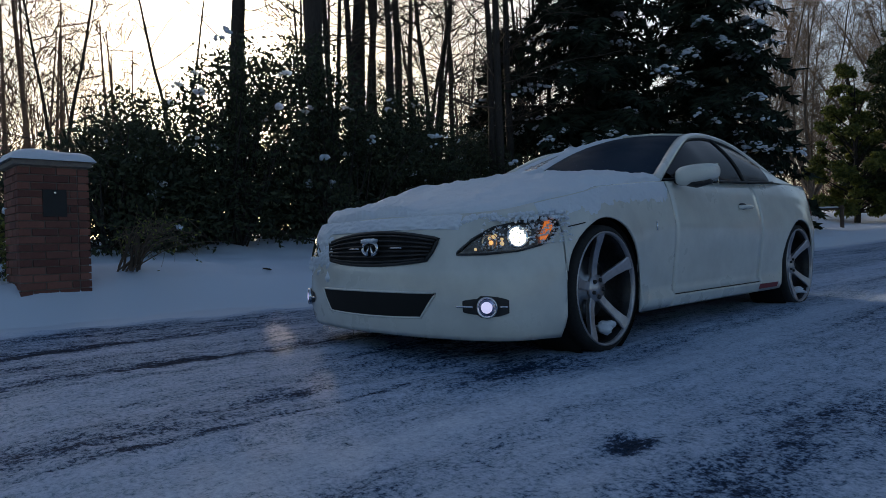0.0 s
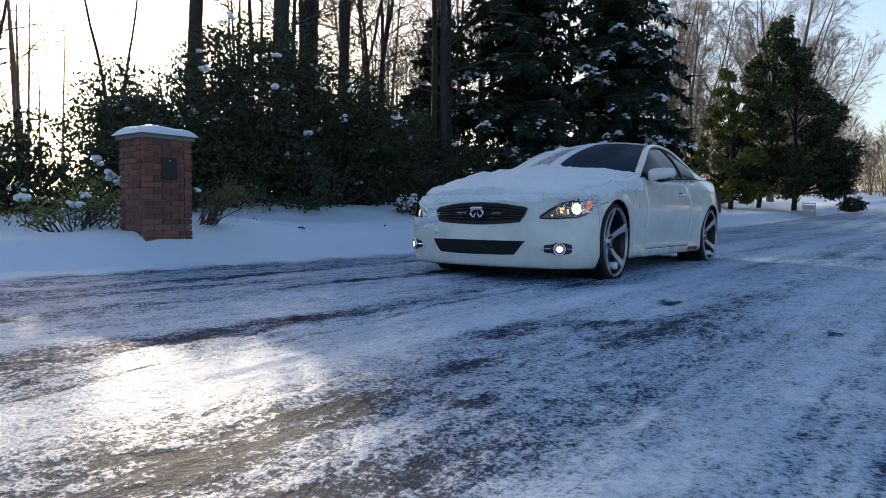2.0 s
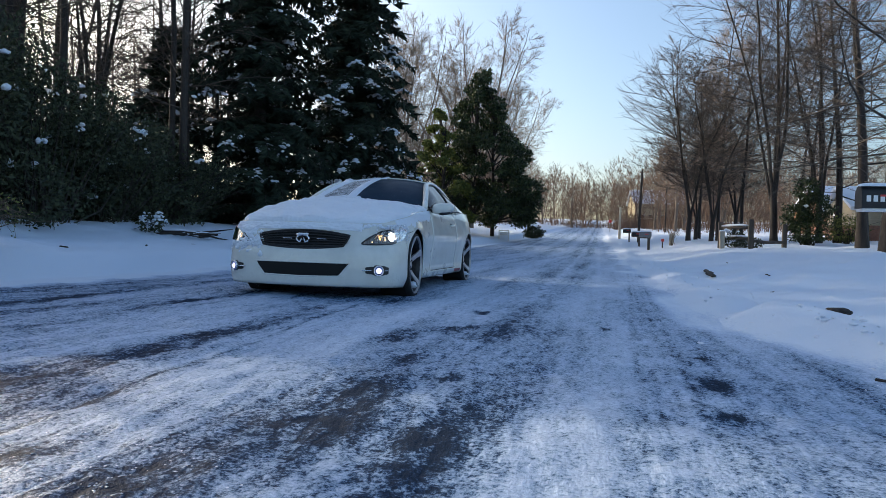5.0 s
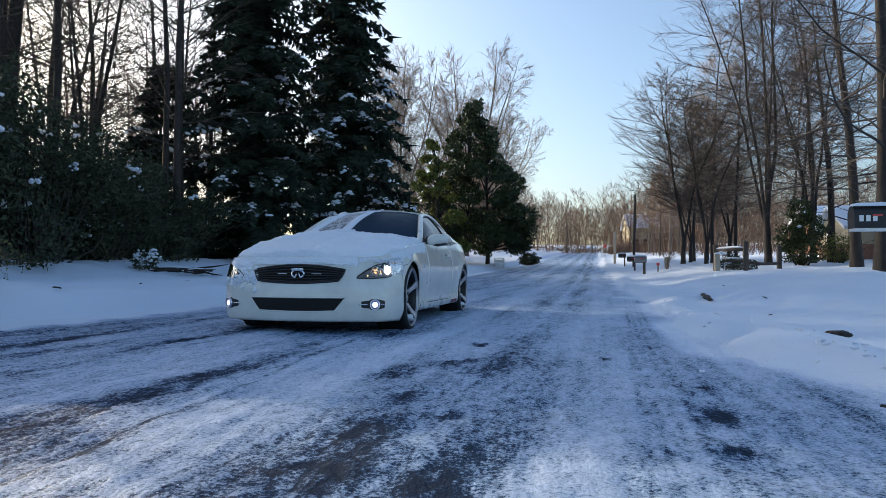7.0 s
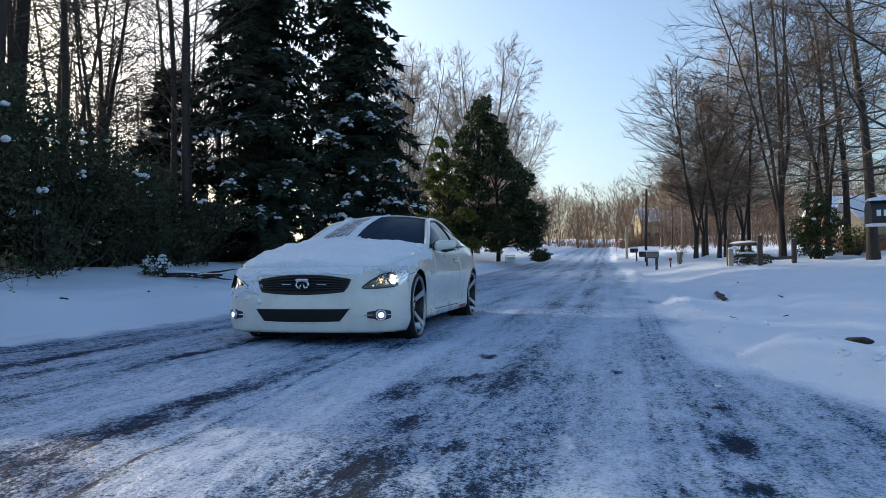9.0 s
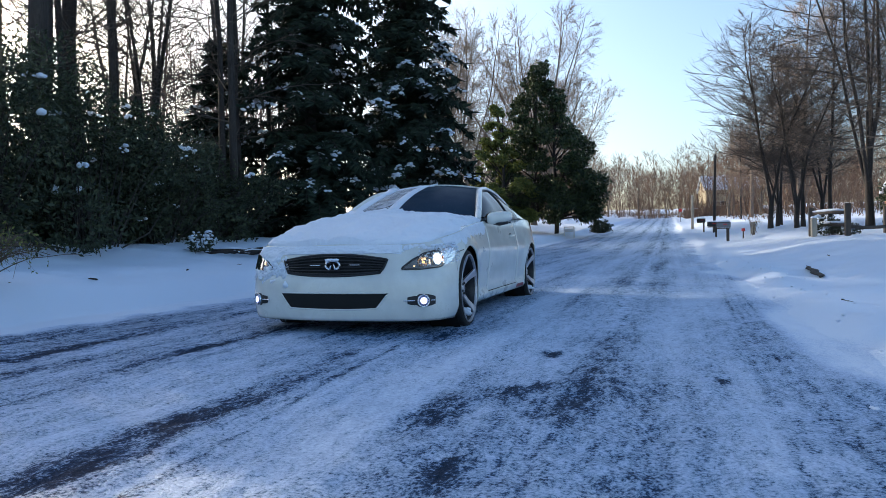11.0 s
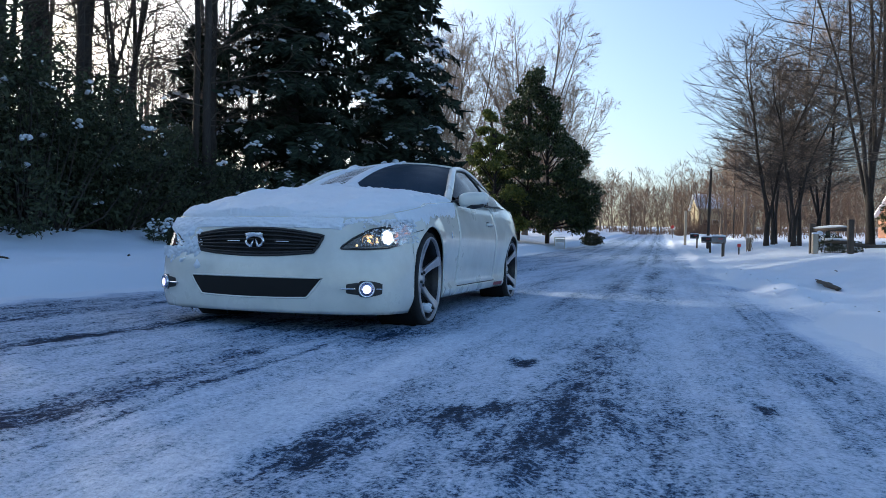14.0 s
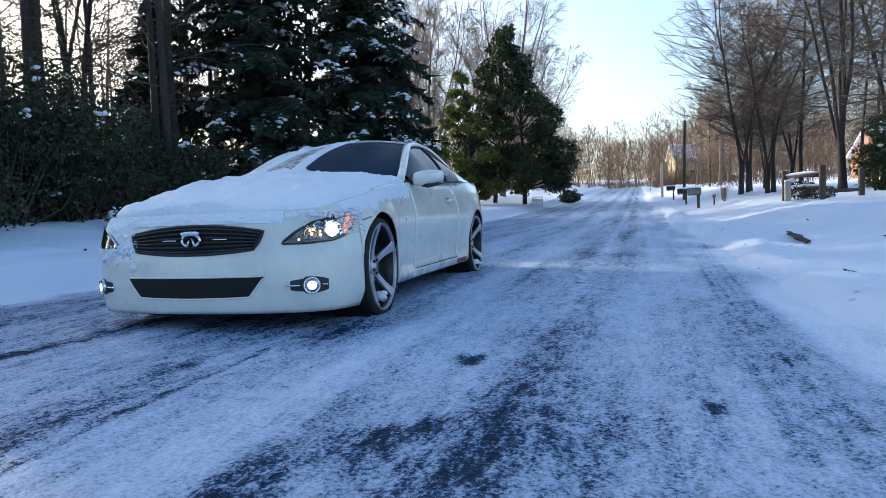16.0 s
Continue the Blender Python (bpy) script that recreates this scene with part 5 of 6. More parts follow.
def front_patch(name, top, bottom, half_top, half_bottom, mat, out, n=41, m=7, bow_top=0.0, bow_bottom=0.0):
    rows = []
    for u in np.linspace(-1, 1, n):
        col = []
        for v in np.linspace(0, 1, m):
            hw = half_bottom + (half_top - half_bottom) * v
            z = (bottom + bow_bottom * (1 - u * u)) * (1 - v) + (top + bow_top * (1 - u * u)) * v
            col.append(front_point(hw * u, z, out))
        rows.append(col)
    return grid_mesh(name, rows, mat)


def front_ring(name, top, bottom, half_top, half_bottom, mat, out, r, bow_top=0.0, bow_bottom=0.0):
    pts = []
    for u in np.linspace(-1, 1, 33):
        pts.append(front_point(half_top * u, top + bow_top * (1 - u * u), out))
    for v in np.linspace(1, 0, 7)[1:-1]:
        pts.append(front_point(half_bottom + (half_top - half_bottom) * v, bottom + (top - bottom) * v, out))
    for u in np.linspace(1, -1, 33):
        pts.append(front_point(half_bottom * u, bottom + bow_bottom * (1 - u * u), out))
    for v in np.linspace(0, 1, 7)[1:-1]:
        pts.append(front_point(-(half_bottom + (half_top - half_bottom) * v), bottom + (top - bottom) * v, out))
    pts.append(pts[0])
    return curve_tube(name, pts, r, mat, 8)


grille = part("grille", front_patch("grille", 0.610, 0.510, 0.47, 0.415, GAP, 0.004, bow_top=0.045, bow_bottom=-0.025), car, "black front grille with wavy bars")
part("grille_frame", front_ring("grille_frame", 0.610, 0.510, 0.47, 0.415, BLACK, 0.006, 0.009, 0.045, -0.025), grille)
for k in range(6):
    v = (k + 0.6) / 6.2
    pts = []
    for u in np.linspace(-0.97, 0.97, 41):
        hw = 0.415 + 0.055 * v
        z = (0.510 - 0.025 * (1 - u * u)) * (1 - v) + (0.610 + 0.045 * (1 - u * u)) * v
        pts.append(front_point(hw * u, z, 0.012 + 0.004 * math.sin(u * 16)))
    part("grille_bar", curve_tube("grille_bar", pts, 0.0085, BLACK, 6, 0.7), grille)
bars = part("grille_bar", curve_tube("grille_bar", [front_point(x, 0.572, 0.02) for x in np.linspace(-0.20, -0.10, 6)], 0.004, CHROME, 6), grille, "short bright trim bar")
part("grille_bar", curve_tube("grille_bar", [front_point(x, 0.572, 0.02) for x in np.linspace(0.15, 0.25, 6)], 0.004, CHROME, 6), grille, "short bright trim bar")
# badge: an open oval with two strokes
oval = [Vector((0.02 + 0.062 * math.cos(a), -2.292, 0.572 + 0.036 * math.sin(a))) for a in np.linspace(-1.15, math.pi + 1.15, 30)]
badge = part("badge", curve_tube("badge", oval, 0.010, CHROME, 8), grille, "chrome oval badge capped with snow")
for s in (1, -1):
    part("badge_stroke", curve_tube("badge_stroke", [Vector((0.02 + s * 0.024, -2.294, 0.536)), Vector((0.02 + s * 0.016, -2.294, 0.565)), Vector((0.02 + s * 0.004, -2.294, 0.588))], [0.010, 0.007, 0.003], CHROME, 6), badge)
intake = part("lower_intake", front_patch("lower_intake", 0.348, 0.232, 0.475, 0.375, GAP, 0.003, bow_bottom=-0.008), car, "black lower air intake")
part("intake_lip", front_ring("intake_lip", 0.351, 0.229, 0.480, 0.378, PAINT, 0.002, 0.006, 0.0, -0.008), intake)
part("front_lip", curve_tube("front_lip", [front_point(x, 0.135, -0.03) for x in np.linspace(-0.66, 0.66, 31)], 0.014, BLACK, 6), car)


def corner_point(f, z, side, out):
    """f: how far round the outline from the nose."""
    return skin(int(f * (len(OUT) - 1)), z, side, out)


def arc_of_y(y):
    return idx_at_y(y) / (len(OUT) - 1)


for s in (1, -1):
    # fog lamp in its dark pocket with a bright bar
    c = front_point(0.74 * s, 0.288, 0.010)
    i = front_i(0.74)
    nrm = Vector((NRM[i][0] * s, NRM[i][1], 0))
    rows = []
    ia, ib = front_i(0.62), front_i(0.815)
    for q in np.linspace(ia, ib, 15):
        u = (q - ia) / (ib - ia)
        hh = 0.050 * math.sqrt(max(0.02, 1 - (1.55 * u - 0.75) ** 2)) * (0.75 if u < 0.4 else 1.0)
        rows.append([skin(int(q), 0.290 + hh * v, s, 0.004) for v in (-1, -0.5, 0, 0.5, 1)])
    fog = part("fog_lamp", grid_mesh("fog_lamp", rows if s > 0 else rows[::-1], BLACK), car, "lit round fog lamp in a black pocket")
    turn = nrm.to_track_quat("X", "Z").to_matrix().to_4x4()
    fm = Matrix.Translation(c) @ turn
    part("lamp_rim", lathe("lamp_rim", [(0.047, -0.01), (0.050, 0.006), (0.045, 0.010), (0.040, 0.004)], CHROME, 28, "x", fm), fog)
    part("lamp_lens", lathe("lamp_lens", [(0.0405, 0.002), (0.030, 0.008), (0.015, 0.011), (0.0005, 0.012)], FOG_LENS, 28, "x", fm), fog)
    part("lamp_bulb", lathe("lamp_bulb", [(0.027, 0.0108), (0.015, 0.0135), (0.0005, 0.0145)], BULB_COLD, 20, "x", fm), fog, "lit bulb with a violet glow")
    part("bright_bar", curve_tube("bright_bar", [skin(int(q), 0.290, s, 0.012) for q in np.linspace(front_i(0.59), front_i(0.68), 8)], [0.002, 0.005, 0.005, 0.005, 0.005, 0.005, 0.005, 0.005], CHROME, 6), fog)
    part("bright_bar", curve_tube("bright_bar", [skin(int(q), 0.290, s, 0.012) for q in np.linspace(front_i(0.785), front_i(0.81), 5)], 0.005, CHROME, 6), fog)
    # headlamp: dark bowl that follows the corner, with lamps and a clear cover
    fa, fb = front_i(0.585) / (len(OUT) - 1), arc_of_y(-1.80)
    low = [(0.0, 0.534), (0.25, 0.533), (0.55, 0.545), (0.8, 0.572), (0.94, 0.615), (1.0, 0.660)]
    top = [(0.0, 0.546), (0.13, 0.602), (0.32, 0.655), (0.6, 0.680), (0.85, 0.700), (1.0, 0.690)]

    def lamp_rows(out, n=25, m=9):
        rr = []
        for u in np.linspace(0, 1, n):
            a = float(np.interp(u, [q[0] for q in low], [q[1] for q in low]))
            b = float(np.interp(u, [q[0] for q in top], [q[1] for q in top]))
            rr.append([corner_point(fa + (fb - fa) * u, a + (b - a) * v, s, out) for v in np.linspace(0, 1, m)])
        return rr if s > 0 else rr[::-1]
    hl = part("headlamp", grid_mesh("headlamp", lamp_rows(0.003), LAMP_METAL), car, "lit headlamp with amber corner")
    rr = lamp_rows(0.006)
    edge = [r[0] for r in rr] + [p for p in rr[-1][1:]] + [r[-1] for r in rr[::-1][1:]] + [p for p in rr[0][::-1][1:]]
    part("headlamp_frame", curve_tube("headlamp_frame", edge, 0.0065, BLACK, 6), hl)

    def lamp_at(u, z, out):
        p = corner_point(fa + (fb - fa) * u, z, s, out)
        i = int((fa + (fb - fa) * u) * (len(OUT) - 1))
        q = Vector((NRM[i][0] * s, NRM[i][1], 0.15)).to_track_quat("X", "Z").to_matrix().to_4x4()
        return Matrix.Translation(p) @ q
    m1 = lamp_at(0.55, 0.610, 0.004)
    part("projector", lathe("projector", [(0.052, -0.012), (0.054, 0.004), (0.048, 0.008), (0.041, 0.002)], CHROME, 32, "x", m1), hl)
    part("projector_lens", lathe("projector_lens", [(0.041, 0.003), (0.034, 0.012), (0.018, 0.019), (0.0005, 0.021)], BULB_WARM, 32, "x", m1), hl, "warm white lit headlamp lens")
    m2 = lamp_at(0.30, 0.588, 0.003)
    part("high_beam", lathe("high_beam", [(0.040, 0.006), (0.037, 0.003), (0.026, -0.006), (0.010, -0.012), (0.0005, -0.012)], LAMP_BOWL, 28, "x", m2), hl, "faceted reflector bowl")
    part("bowl_rim", lathe("bowl_rim", [(0.040, 0.002), (0.0415, 0.006), (0.039, 0.007), (0.037, 0.004)], BLACK, 28, "x", m2), hl)
    # ribs of the bowl below the bulb
    for q in range(7):
        u = 0.22 + 0.024 * q
        part("reflector_rib", curve_tube("reflector_rib", [corner_point(fa + (fb - fa) * u, z, s, 0.009) for z in (0.550, 0.565, 0.578)], 0.0016, CHROME, 5), hl)
    part("side_lamp", lathe("side_lamp", [(0.011, 0.0), (0.007, 0.008), (0.0005, 0.010)], BULB_AMBER, 14, "x", lamp_at(0.31, 0.585, 0.004)), hl, "small amber side lamp")
    # discs that glow by themselves stand in for the bulb's glints on the reflector
    for u, z, r in ((0.40, 0.580, 0.011), (0.17, 0.556, 0.008), (0.34, 0.615, 0.013), (0.29, 0.606, 0.009), (0.41, 0.600, 0.008)):
        part("glint", lathe("glint", [(r, 0.0), (r * 0.6, 0.004), (0.0005, 0.006)], GLINT_GLOW, 12, "x", lamp_at(u, z, 0.006)), hl, "small glowing disc standing in for a reflector glint")
    rows = [[corner_point(fa + (fb - fa) * u, z0 + (z1 - z0) * v, s, 0.008) for v in (0, 0.5, 1)] for u, z0, z1 in
            ((0.79, 0.580, 0.615), (0.84, 0.592, 0.660), (0.89, 0.618, 0.692), (0.94, 0.650, 0.697))]
    part("corner_marker", grid_mesh("corner_marker", rows if s > 0 else rows[::-1], AMBER), hl, "amber corner reflector")
    cover = part("headlamp_cover", grid_mesh("headlamp_cover", lamp_rows(0.026), CLEAR), hl)
    cover.visible_shadow = False
    # small badge bar on the wing and the hood joint
    part("wing_emblem", curve_tube("wing_emblem", [skin(idx_at_y(-0.86), z, s, 0.003) for z in (0.63, 0.655, 0.68)], 0.007, CHROME, 6, 0.6), car)
    part("hood_joint", curve_tube("hood_joint", [corner_point(f, 0.652 + 0.02 * k / 7, s, 0.001) for k, f in enumerate(np.linspace(arc_of_y(-1.75), arc_of_y(-1.63), 8))], 0.003, GAP, 5), car)
part("hood_seam", curve_tube("hood_seam", [front_point(x, 0.694 + 0.006 * (1 - (x / 0.5) ** 2), 0.001) for x in np.linspace(0.1, 0.5, 12)], 0.0022, GAP, 5), car)


# wheels
def make_wheel(x, y, s, steer=0.0, spin=0.0):
    w = new("wheel")
    w.parent = car
    w.matrix_basis = pose(x, y, WZ, 0, 0, steer) @ Matrix.Diagonal((s, 1, 1, 1)) @ pose(0, 0, 0, spin, 0, 0)
    part("tyre", lathe("tyre", [(0.288, 0.0), (0.296, 0.010), (0.312, 0.012), (0.327, 0.0), (0.333, -0.025), (0.334, -0.19), (0.322, -0.225), (0.27, -0.235), (0.255, -0.22)], RUBBER, 64), w, "low-profile tyre dusted with snow")
    part("barrel", lathe("barrel", [(0.290, 0.004), (0.279, -0.01), (0.270, -0.06), (0.266, -0.22), (0.05, -0.225)], RIM_DARK, 56), w)
    part("rim_lip", lathe("rim_lip", [(0.299, 0.008), (0.297, 0.016), (0.290, 0.015), (0.284, 0.004), (0.282, -0.010)], RIM_LIP, 64), w, "bright rim lip")
    part("brake_disc", lathe("brake_disc", [(0.165, -0.118), (0.165, -0.098), (0.085, -0.096), (0.08, -0.07), (0.01, -0.07)], DISC, 44), w)
    for k in range(5):
        a = k * 2 * math.pi / 5
        bm = bmesh.new()
        cols = []
        for r, hw, fx, th in ((0.045, 0.028, -0.056, 0.03), (0.11, 0.0245, -0.050, 0.03), (0.19, 0.0260, -0.026, 0.03), (0.252, 0.032, 0.0, 0.028), (0.289, 0.042, 0.011, 0.022)):
            sec = []
            for q, dx in ((-1, -0.006), (-0.8, 0.0), (0.8, 0.0), (1, -0.006), (0.8, -th), (-0.8, -th)):
                sec.append(bm.verts.new((fx + dx, math.sin(a) * r + math.cos(a) * hw * q, math.cos(a) * r - math.sin(a) * hw * q)))
            cols.append(sec)
        for c0, c1 in zip(cols, cols[1:]):
            for j in range(6):
                bm.faces.new((c0[j], c0[(j + 1) % 6], c1[(j + 1) % 6], c1[j]))
        bm.faces.new(cols[0][::-1])
        bm.faces.new(cols[-1])
        bmesh.ops.recalc_face_normals(bm, faces=bm.faces[:])
        part("spoke", from_bm("spoke", bm, RIM, False), w)
        b = a + math.pi / 5
        part("lug_nut", lathe("lug_nut", [(0.0105, -0.05), (0.0105, -0.036), (0.006, -0.033), (0.0005, -0.033)], BLACK, 8, "x", Matrix.Translation((0, math.sin(b) * 0.048, math.cos(b) * 0.048))), w)
    part("hub", lathe("hub", [(0.072, -0.065), (0.070, -0.050), (0.034, -0.046), (0.032, -0.040), (0.0005, -0.039)], RIM, 28), w)
    rng = np.random.RandomState(int(10 * (y + 5)) + (3 if s > 0 else 0))
    bm = bmesh.new()
    clump_blob(bm, (-0.03, 0.02, -0.215), 0.055, 0.45, rng)
    clump_blob(bm, (-0.04, 0.08, -0.20), 0.035, 0.6, rng)
    snow = part("packed_snow", from_bm("packed_snow", bm, SNOW), w, "snow packed inside the rim")
    snow.matrix_basis = pose(0, 0, 0, -spin, 0, 0)
    return w


make_wheel(0.885, WF, 1, 3.0, 8)
make_wheel(-0.885, WF, -1, 3.0, 30)
make_wheel(0.888, WR, 1, 0, 20)
make_wheel(-0.888, WR, -1, 0, 50)


# snow lying on the car
def snow_layer(name, rows, thick, label, keep_edge=True, rough=0.016, seed=1):
    """A lumpy sheet of snow on a surface, thin at its rim; thick(i, j) in metres."""
    n, m = len(rows), len(rows[0])
    up, low, depth = [], [], []
    off = Vector((seed * 3.1, 1.7 * seed, 0))
    for i in range(n):
        for j in range(m):
            p = rows[i][j]
            t = thick(i / (n - 1), j / (m - 1), p)
            k = noise.noise(p * 5 + off) * 0.5 + noise.noise(p * 13 + off) * 0.3 + noise.noise(p * 33 + off) * 0.2
            depth.append(t)
            h = max(0.0, t + rough * 2.2 * k * min(1, t / 0.02))
            up.append(p + Vector((0, 0, h if t > 0.002 else -0.012)))
            low.append(p - Vector((0, 0, 0.006)))
    verts = up + low
    N = n * m
    faces = []
    for i in range(n - 1):
        for j in range(m - 1):
            a = i * m + j
            if max(depth[a], depth[a + 1], depth[a + m], depth[a + m + 1]) > 0.003:
                faces.append((a, a + 1, a + m + 1, a + m))
    rim = [j for j in range(m)] + [i * m + m - 1 for i in range(1, n)] + [(n - 1) * m + j for j in range(m - 2, -1, -1)] + [i * m for i in range(n - 2, 0, -1)]
    for a, b in zip(rim, rim[1:] + rim[:1]):
        if max(depth[a], depth[b]) > 0.003:
            faces.append((a + N, b + N, b, a))
    bm = bmesh.new()
    me = mesh_of(name, verts, faces, SNOW)
    bm.from_mesh(me)
    bmesh.ops.recalc_face_normals(bm, faces=bm.faces[:])
    bm.to_mesh(me)
    bm.free()
    return tagged(new(name, me), label, "snow")


def dense_rows(ya, yb, crown, n, m, edge):
    base = hood_rows(ya, yb, crown, m, edge)
    ys = np.array([r[0].y for r in base])
    out = []
    for y in np.linspace(ys[0], ys[-1], n):
        k = int(np.clip(np.searchsorted(ys, y) - 1, 0, len(ys) - 2))
        f = (y - ys[k]) / max(ys[k + 1] - ys[k], 1e-6)
        out.append([a.lerp(b, min(max(f, 0), 1)) for a, b in zip(base[k], base[k + 1])])
    return out


def hood_thick(i, j, p):
    u = 2 * j - 1
    wob = 0.10 * noise.noise(Vector((p.x * 3, p.y * 3, 2)))
    e = min(1.0, max(0.0, (1.04 - abs(u) + wob) / 0.13))
    f = min(1.0, max(0.0, (p.y + 2.288 + wob * 0.25) / 0.10))
    clear = 1.0
    if u > 0.15:      # the driver's wing is thinly covered
        clear = 1 - 0.40 * float(smooth(0.55, 0.9, u)) * float(smooth(-1.0, -1.9, p.y))
    back = 1 + (0.35 if u < 0.1 else -0.15) * float(smooth(-1.35, -0.95, p.y)) + 0.5 * max(0, noise.noise(Vector((p.x * 6, p.y * 6, 8)))) * float(smooth(-1.2, -0.9, p.y))
    return 0.046 * e * f * clear * back


snow_layer("hood_snow", dense_rows(-2.285, -0.66, hood_crown, 90, 110, 0.01), hood_thick, "thick lumpy snow lying on the white hood", seed=2, rough=0.022)


def screen_thick(i, j, p):
    u = 2 * j - 1
    line = 0.17 + 0.12 * noise.noise(Vector((p.x * 4, 0, 5))) + 0.06 * noise.noise(Vector((p.x * 17, 0, 7))) - 0.10 * max(0, u) + (0.10 if u < -0.55 else 0)
    return (0.075 if u < 0.1 else 0.04) * max(0.0, min(1.0, (line - i) / 0.10))


def side_ribbon(i, j, p):
    u = -1 + 1.05 * j
    strip = max(0.0, 1 - abs(u + 0.16) / 0.10) * 0.018
    left = max(0.0, min(1.0, (-0.80 + 0.06 * noise.noise(p * 6) - u) / 0.1)) * 0.03
    return strip + left if i < 0.98 else 0.01


snow_layer("windscreen_snow", screen(*WS, m=40, n=90, lift=0.004, v1=0.45), screen_thick, "ridge of snow along the foot of the windscreen", seed=3)
snow_layer("windscreen_snow", screen(*WS, m=50, n=90, lift=0.004, u1=0.05), side_ribbon, "strip of snow running down the windscreen", seed=4, rough=0.008)


def roof_thick(i, j, p):
    u = 2 * j - 1
    front = max(0.0, 1 - i / 0.16) * (0.5 + 0.9 * noise.noise(Vector((p.x * 5, 1, 0)))) * (1 if u < 0.1 else 0.1)
    rim = max(0.0, (abs(u) - 0.80) / 0.12) * (1 if u < 0 else 0.25)
    return 0.035 * max(0.0, min(1.2, front + rim * 0.8 + 0.06))


roof_rows = [roof_row(k, 60) for k in range(k0, k1 + 1)]
snow_layer("roof_snow", [[a.lerp(b, t) for a, b in zip(r0, r1)] for r0, r1 in zip(roof_rows, roof_rows[1:]) for t in (0, 0.34, 0.67)], roof_thick, "patchy snow along the front edge of the roof", seed=5)



def crust_rows(pts, cover, depth, seed):
    """A thin uneven crust over a panel; pts(u, v, out) gives the panel, cover(u, v) how much lies there."""
    rows = []
    for u in np.linspace(0, 1, 120):
        row = []
        for v in np.linspace(0, 1, 44):
            p = pts(u, v, 0.0)
            k = noise.noise(p * 9 + Vector((seed, 0, 0))) * 0.6 + noise.noise(p * 28 + Vector((0, seed, 0))) * 0.4
            t = depth * min(1.0, max(-0.5, (cover(u, v) + 0.55 * k) * 2.2)) + depth * 0.35 * noise.noise(p * 60)
            if u in (0, 1) or v == 0:
                t = -0.004
            row.append(pts(u, v, max(t, -0.004)))
        rows.append(row)
    return rows


def nose(u, v, out):
    x = -0.88 + 1.46 * u
    lo = 0.655 + 0.004 * math.cos(x * 3) if abs(x) < 0.5 else 0.655 - 0.10 * min(1, (abs(x) - 0.5) / 0.1) * (1 if x < 0 else 0.1)
    return front_point(x, lo + (0.722 - lo) * v, out) + Vector((0, 0, max(out, 0) * 0.4))


def wing(u, v, out):
    i = idx_at_y(-1.90 + 1.25 * u)
    z = z_top(i)
    return skin(i, z - 0.13 * (1 - v) - 0.004, 1, out)


tagged(new("nose_snow", grid_mesh("nose_snow", crust_rows(nose, lambda u, v: 0.55 * v + 0.28 - 0.12 * u, 0.014, 3.0), SNOW)), "thin crust of snow over the front edge of the hood", "snow")
tagged(new("wing_snow", grid_mesh("wing_snow", crust_rows(wing, lambda u, v: 1.0 * v - 0.30 + 0.1 * u, 0.008, 9.0), SNOW)), "thin dusting of snow on the driver's wing", "snow")

# snow on the badge, crust on the bumper corner, icicles under the bumper
rng = np.random.RandomState(4)
bm = bmesh.new()
for dx in (-0.035, -0.01, 0.018, 0.04):
    clump_blob(bm, (dx + 0.02, -2.297, 0.612), 0.024, 0.55, rng)
tagged(new("badge_snow", from_bm("badge_snow", bm, SNOW)), "cap of snow on the chrome grille badge", "snow")
crust = bmesh.new()
for q in range(210):
    if q < 170:
        x, z = -rng.uniform(0.44, 0.88), rng.normal(0.53, 0.045)
        if -0.86 < x < -0.62 and z > 0.555:
            z = rng.uniform(0.48, 0.55)
        r = rng.uniform(0.020, 0.042)
    else:
        x, z, r = rng.uniform(0.50, 0.80), 0.0, rng.uniform(0.008, 0.022)
        z = 0.615 + 0.30 * (x - 0.5) + rng.uniform(0.035, 0.06)
    clump_blob(crust, front_point(x, min(max(z, 0.40), 0.71), -0.72 * r), r, 0.9, rng, 2)
i0, i1 = front_i(0.70), idx_at_y(-1.74)
for q in range(420):
    u = rng.rand() ** 0.7
    i = int(i0 + (i1 - i0) * u)
    z = 0.735 - 0.15 * rng.rand() ** 1.6 - 0.03 * (1 - u)
    r = rng.uniform(0.003, 0.009) * (1.3 if z > 0.69 else 0.8)
    clump_blob(crust, skin(i, z, 1, 0.024 if z < 0.70 else 0.010), r, 0.9, rng, 1)
part("frozen_snow", from_bm("frozen_snow", crust, SNOW), car, "crust of snow frozen round the headlamps")["kind"] = "stuff"
for q in range(9):
    x = (-0.52, -0.50, -0.47, 0.30, 0.05, -0.2, 0.42, 0.55, -0.6)[q]
    p = front_point(x, 0.14, -0.012)
    ln = rng.uniform(0.02, 0.06)
    part("icicle", curve_tube("icicle", [p + Vector((0, 0, 0.01)), p - Vector((0, 0, ln * 0.5)), p - Vector((0, 0, ln))], [0.004, 0.003, 0.0008], CLEAR, 5), car, "thin icicle hanging from the bumper")

# the car stands turned by a hair towards the middle of the road
turned = Matrix.Translation((0, 1.4, 0)) @ Matrix.Rotation(radians(0.6), 4, "Z") @ Matrix.Translation((0, -1.4, 0))
for ob in [car] + [o for o in scene.objects if o.parent is None and o.name.split(".")[0] in ("hood_snow", "windscreen_snow", "roof_snow", "badge_snow", "nose_snow", "wing_snow")]:
    ob.matrix_basis = turned @ ob.matrix_basis

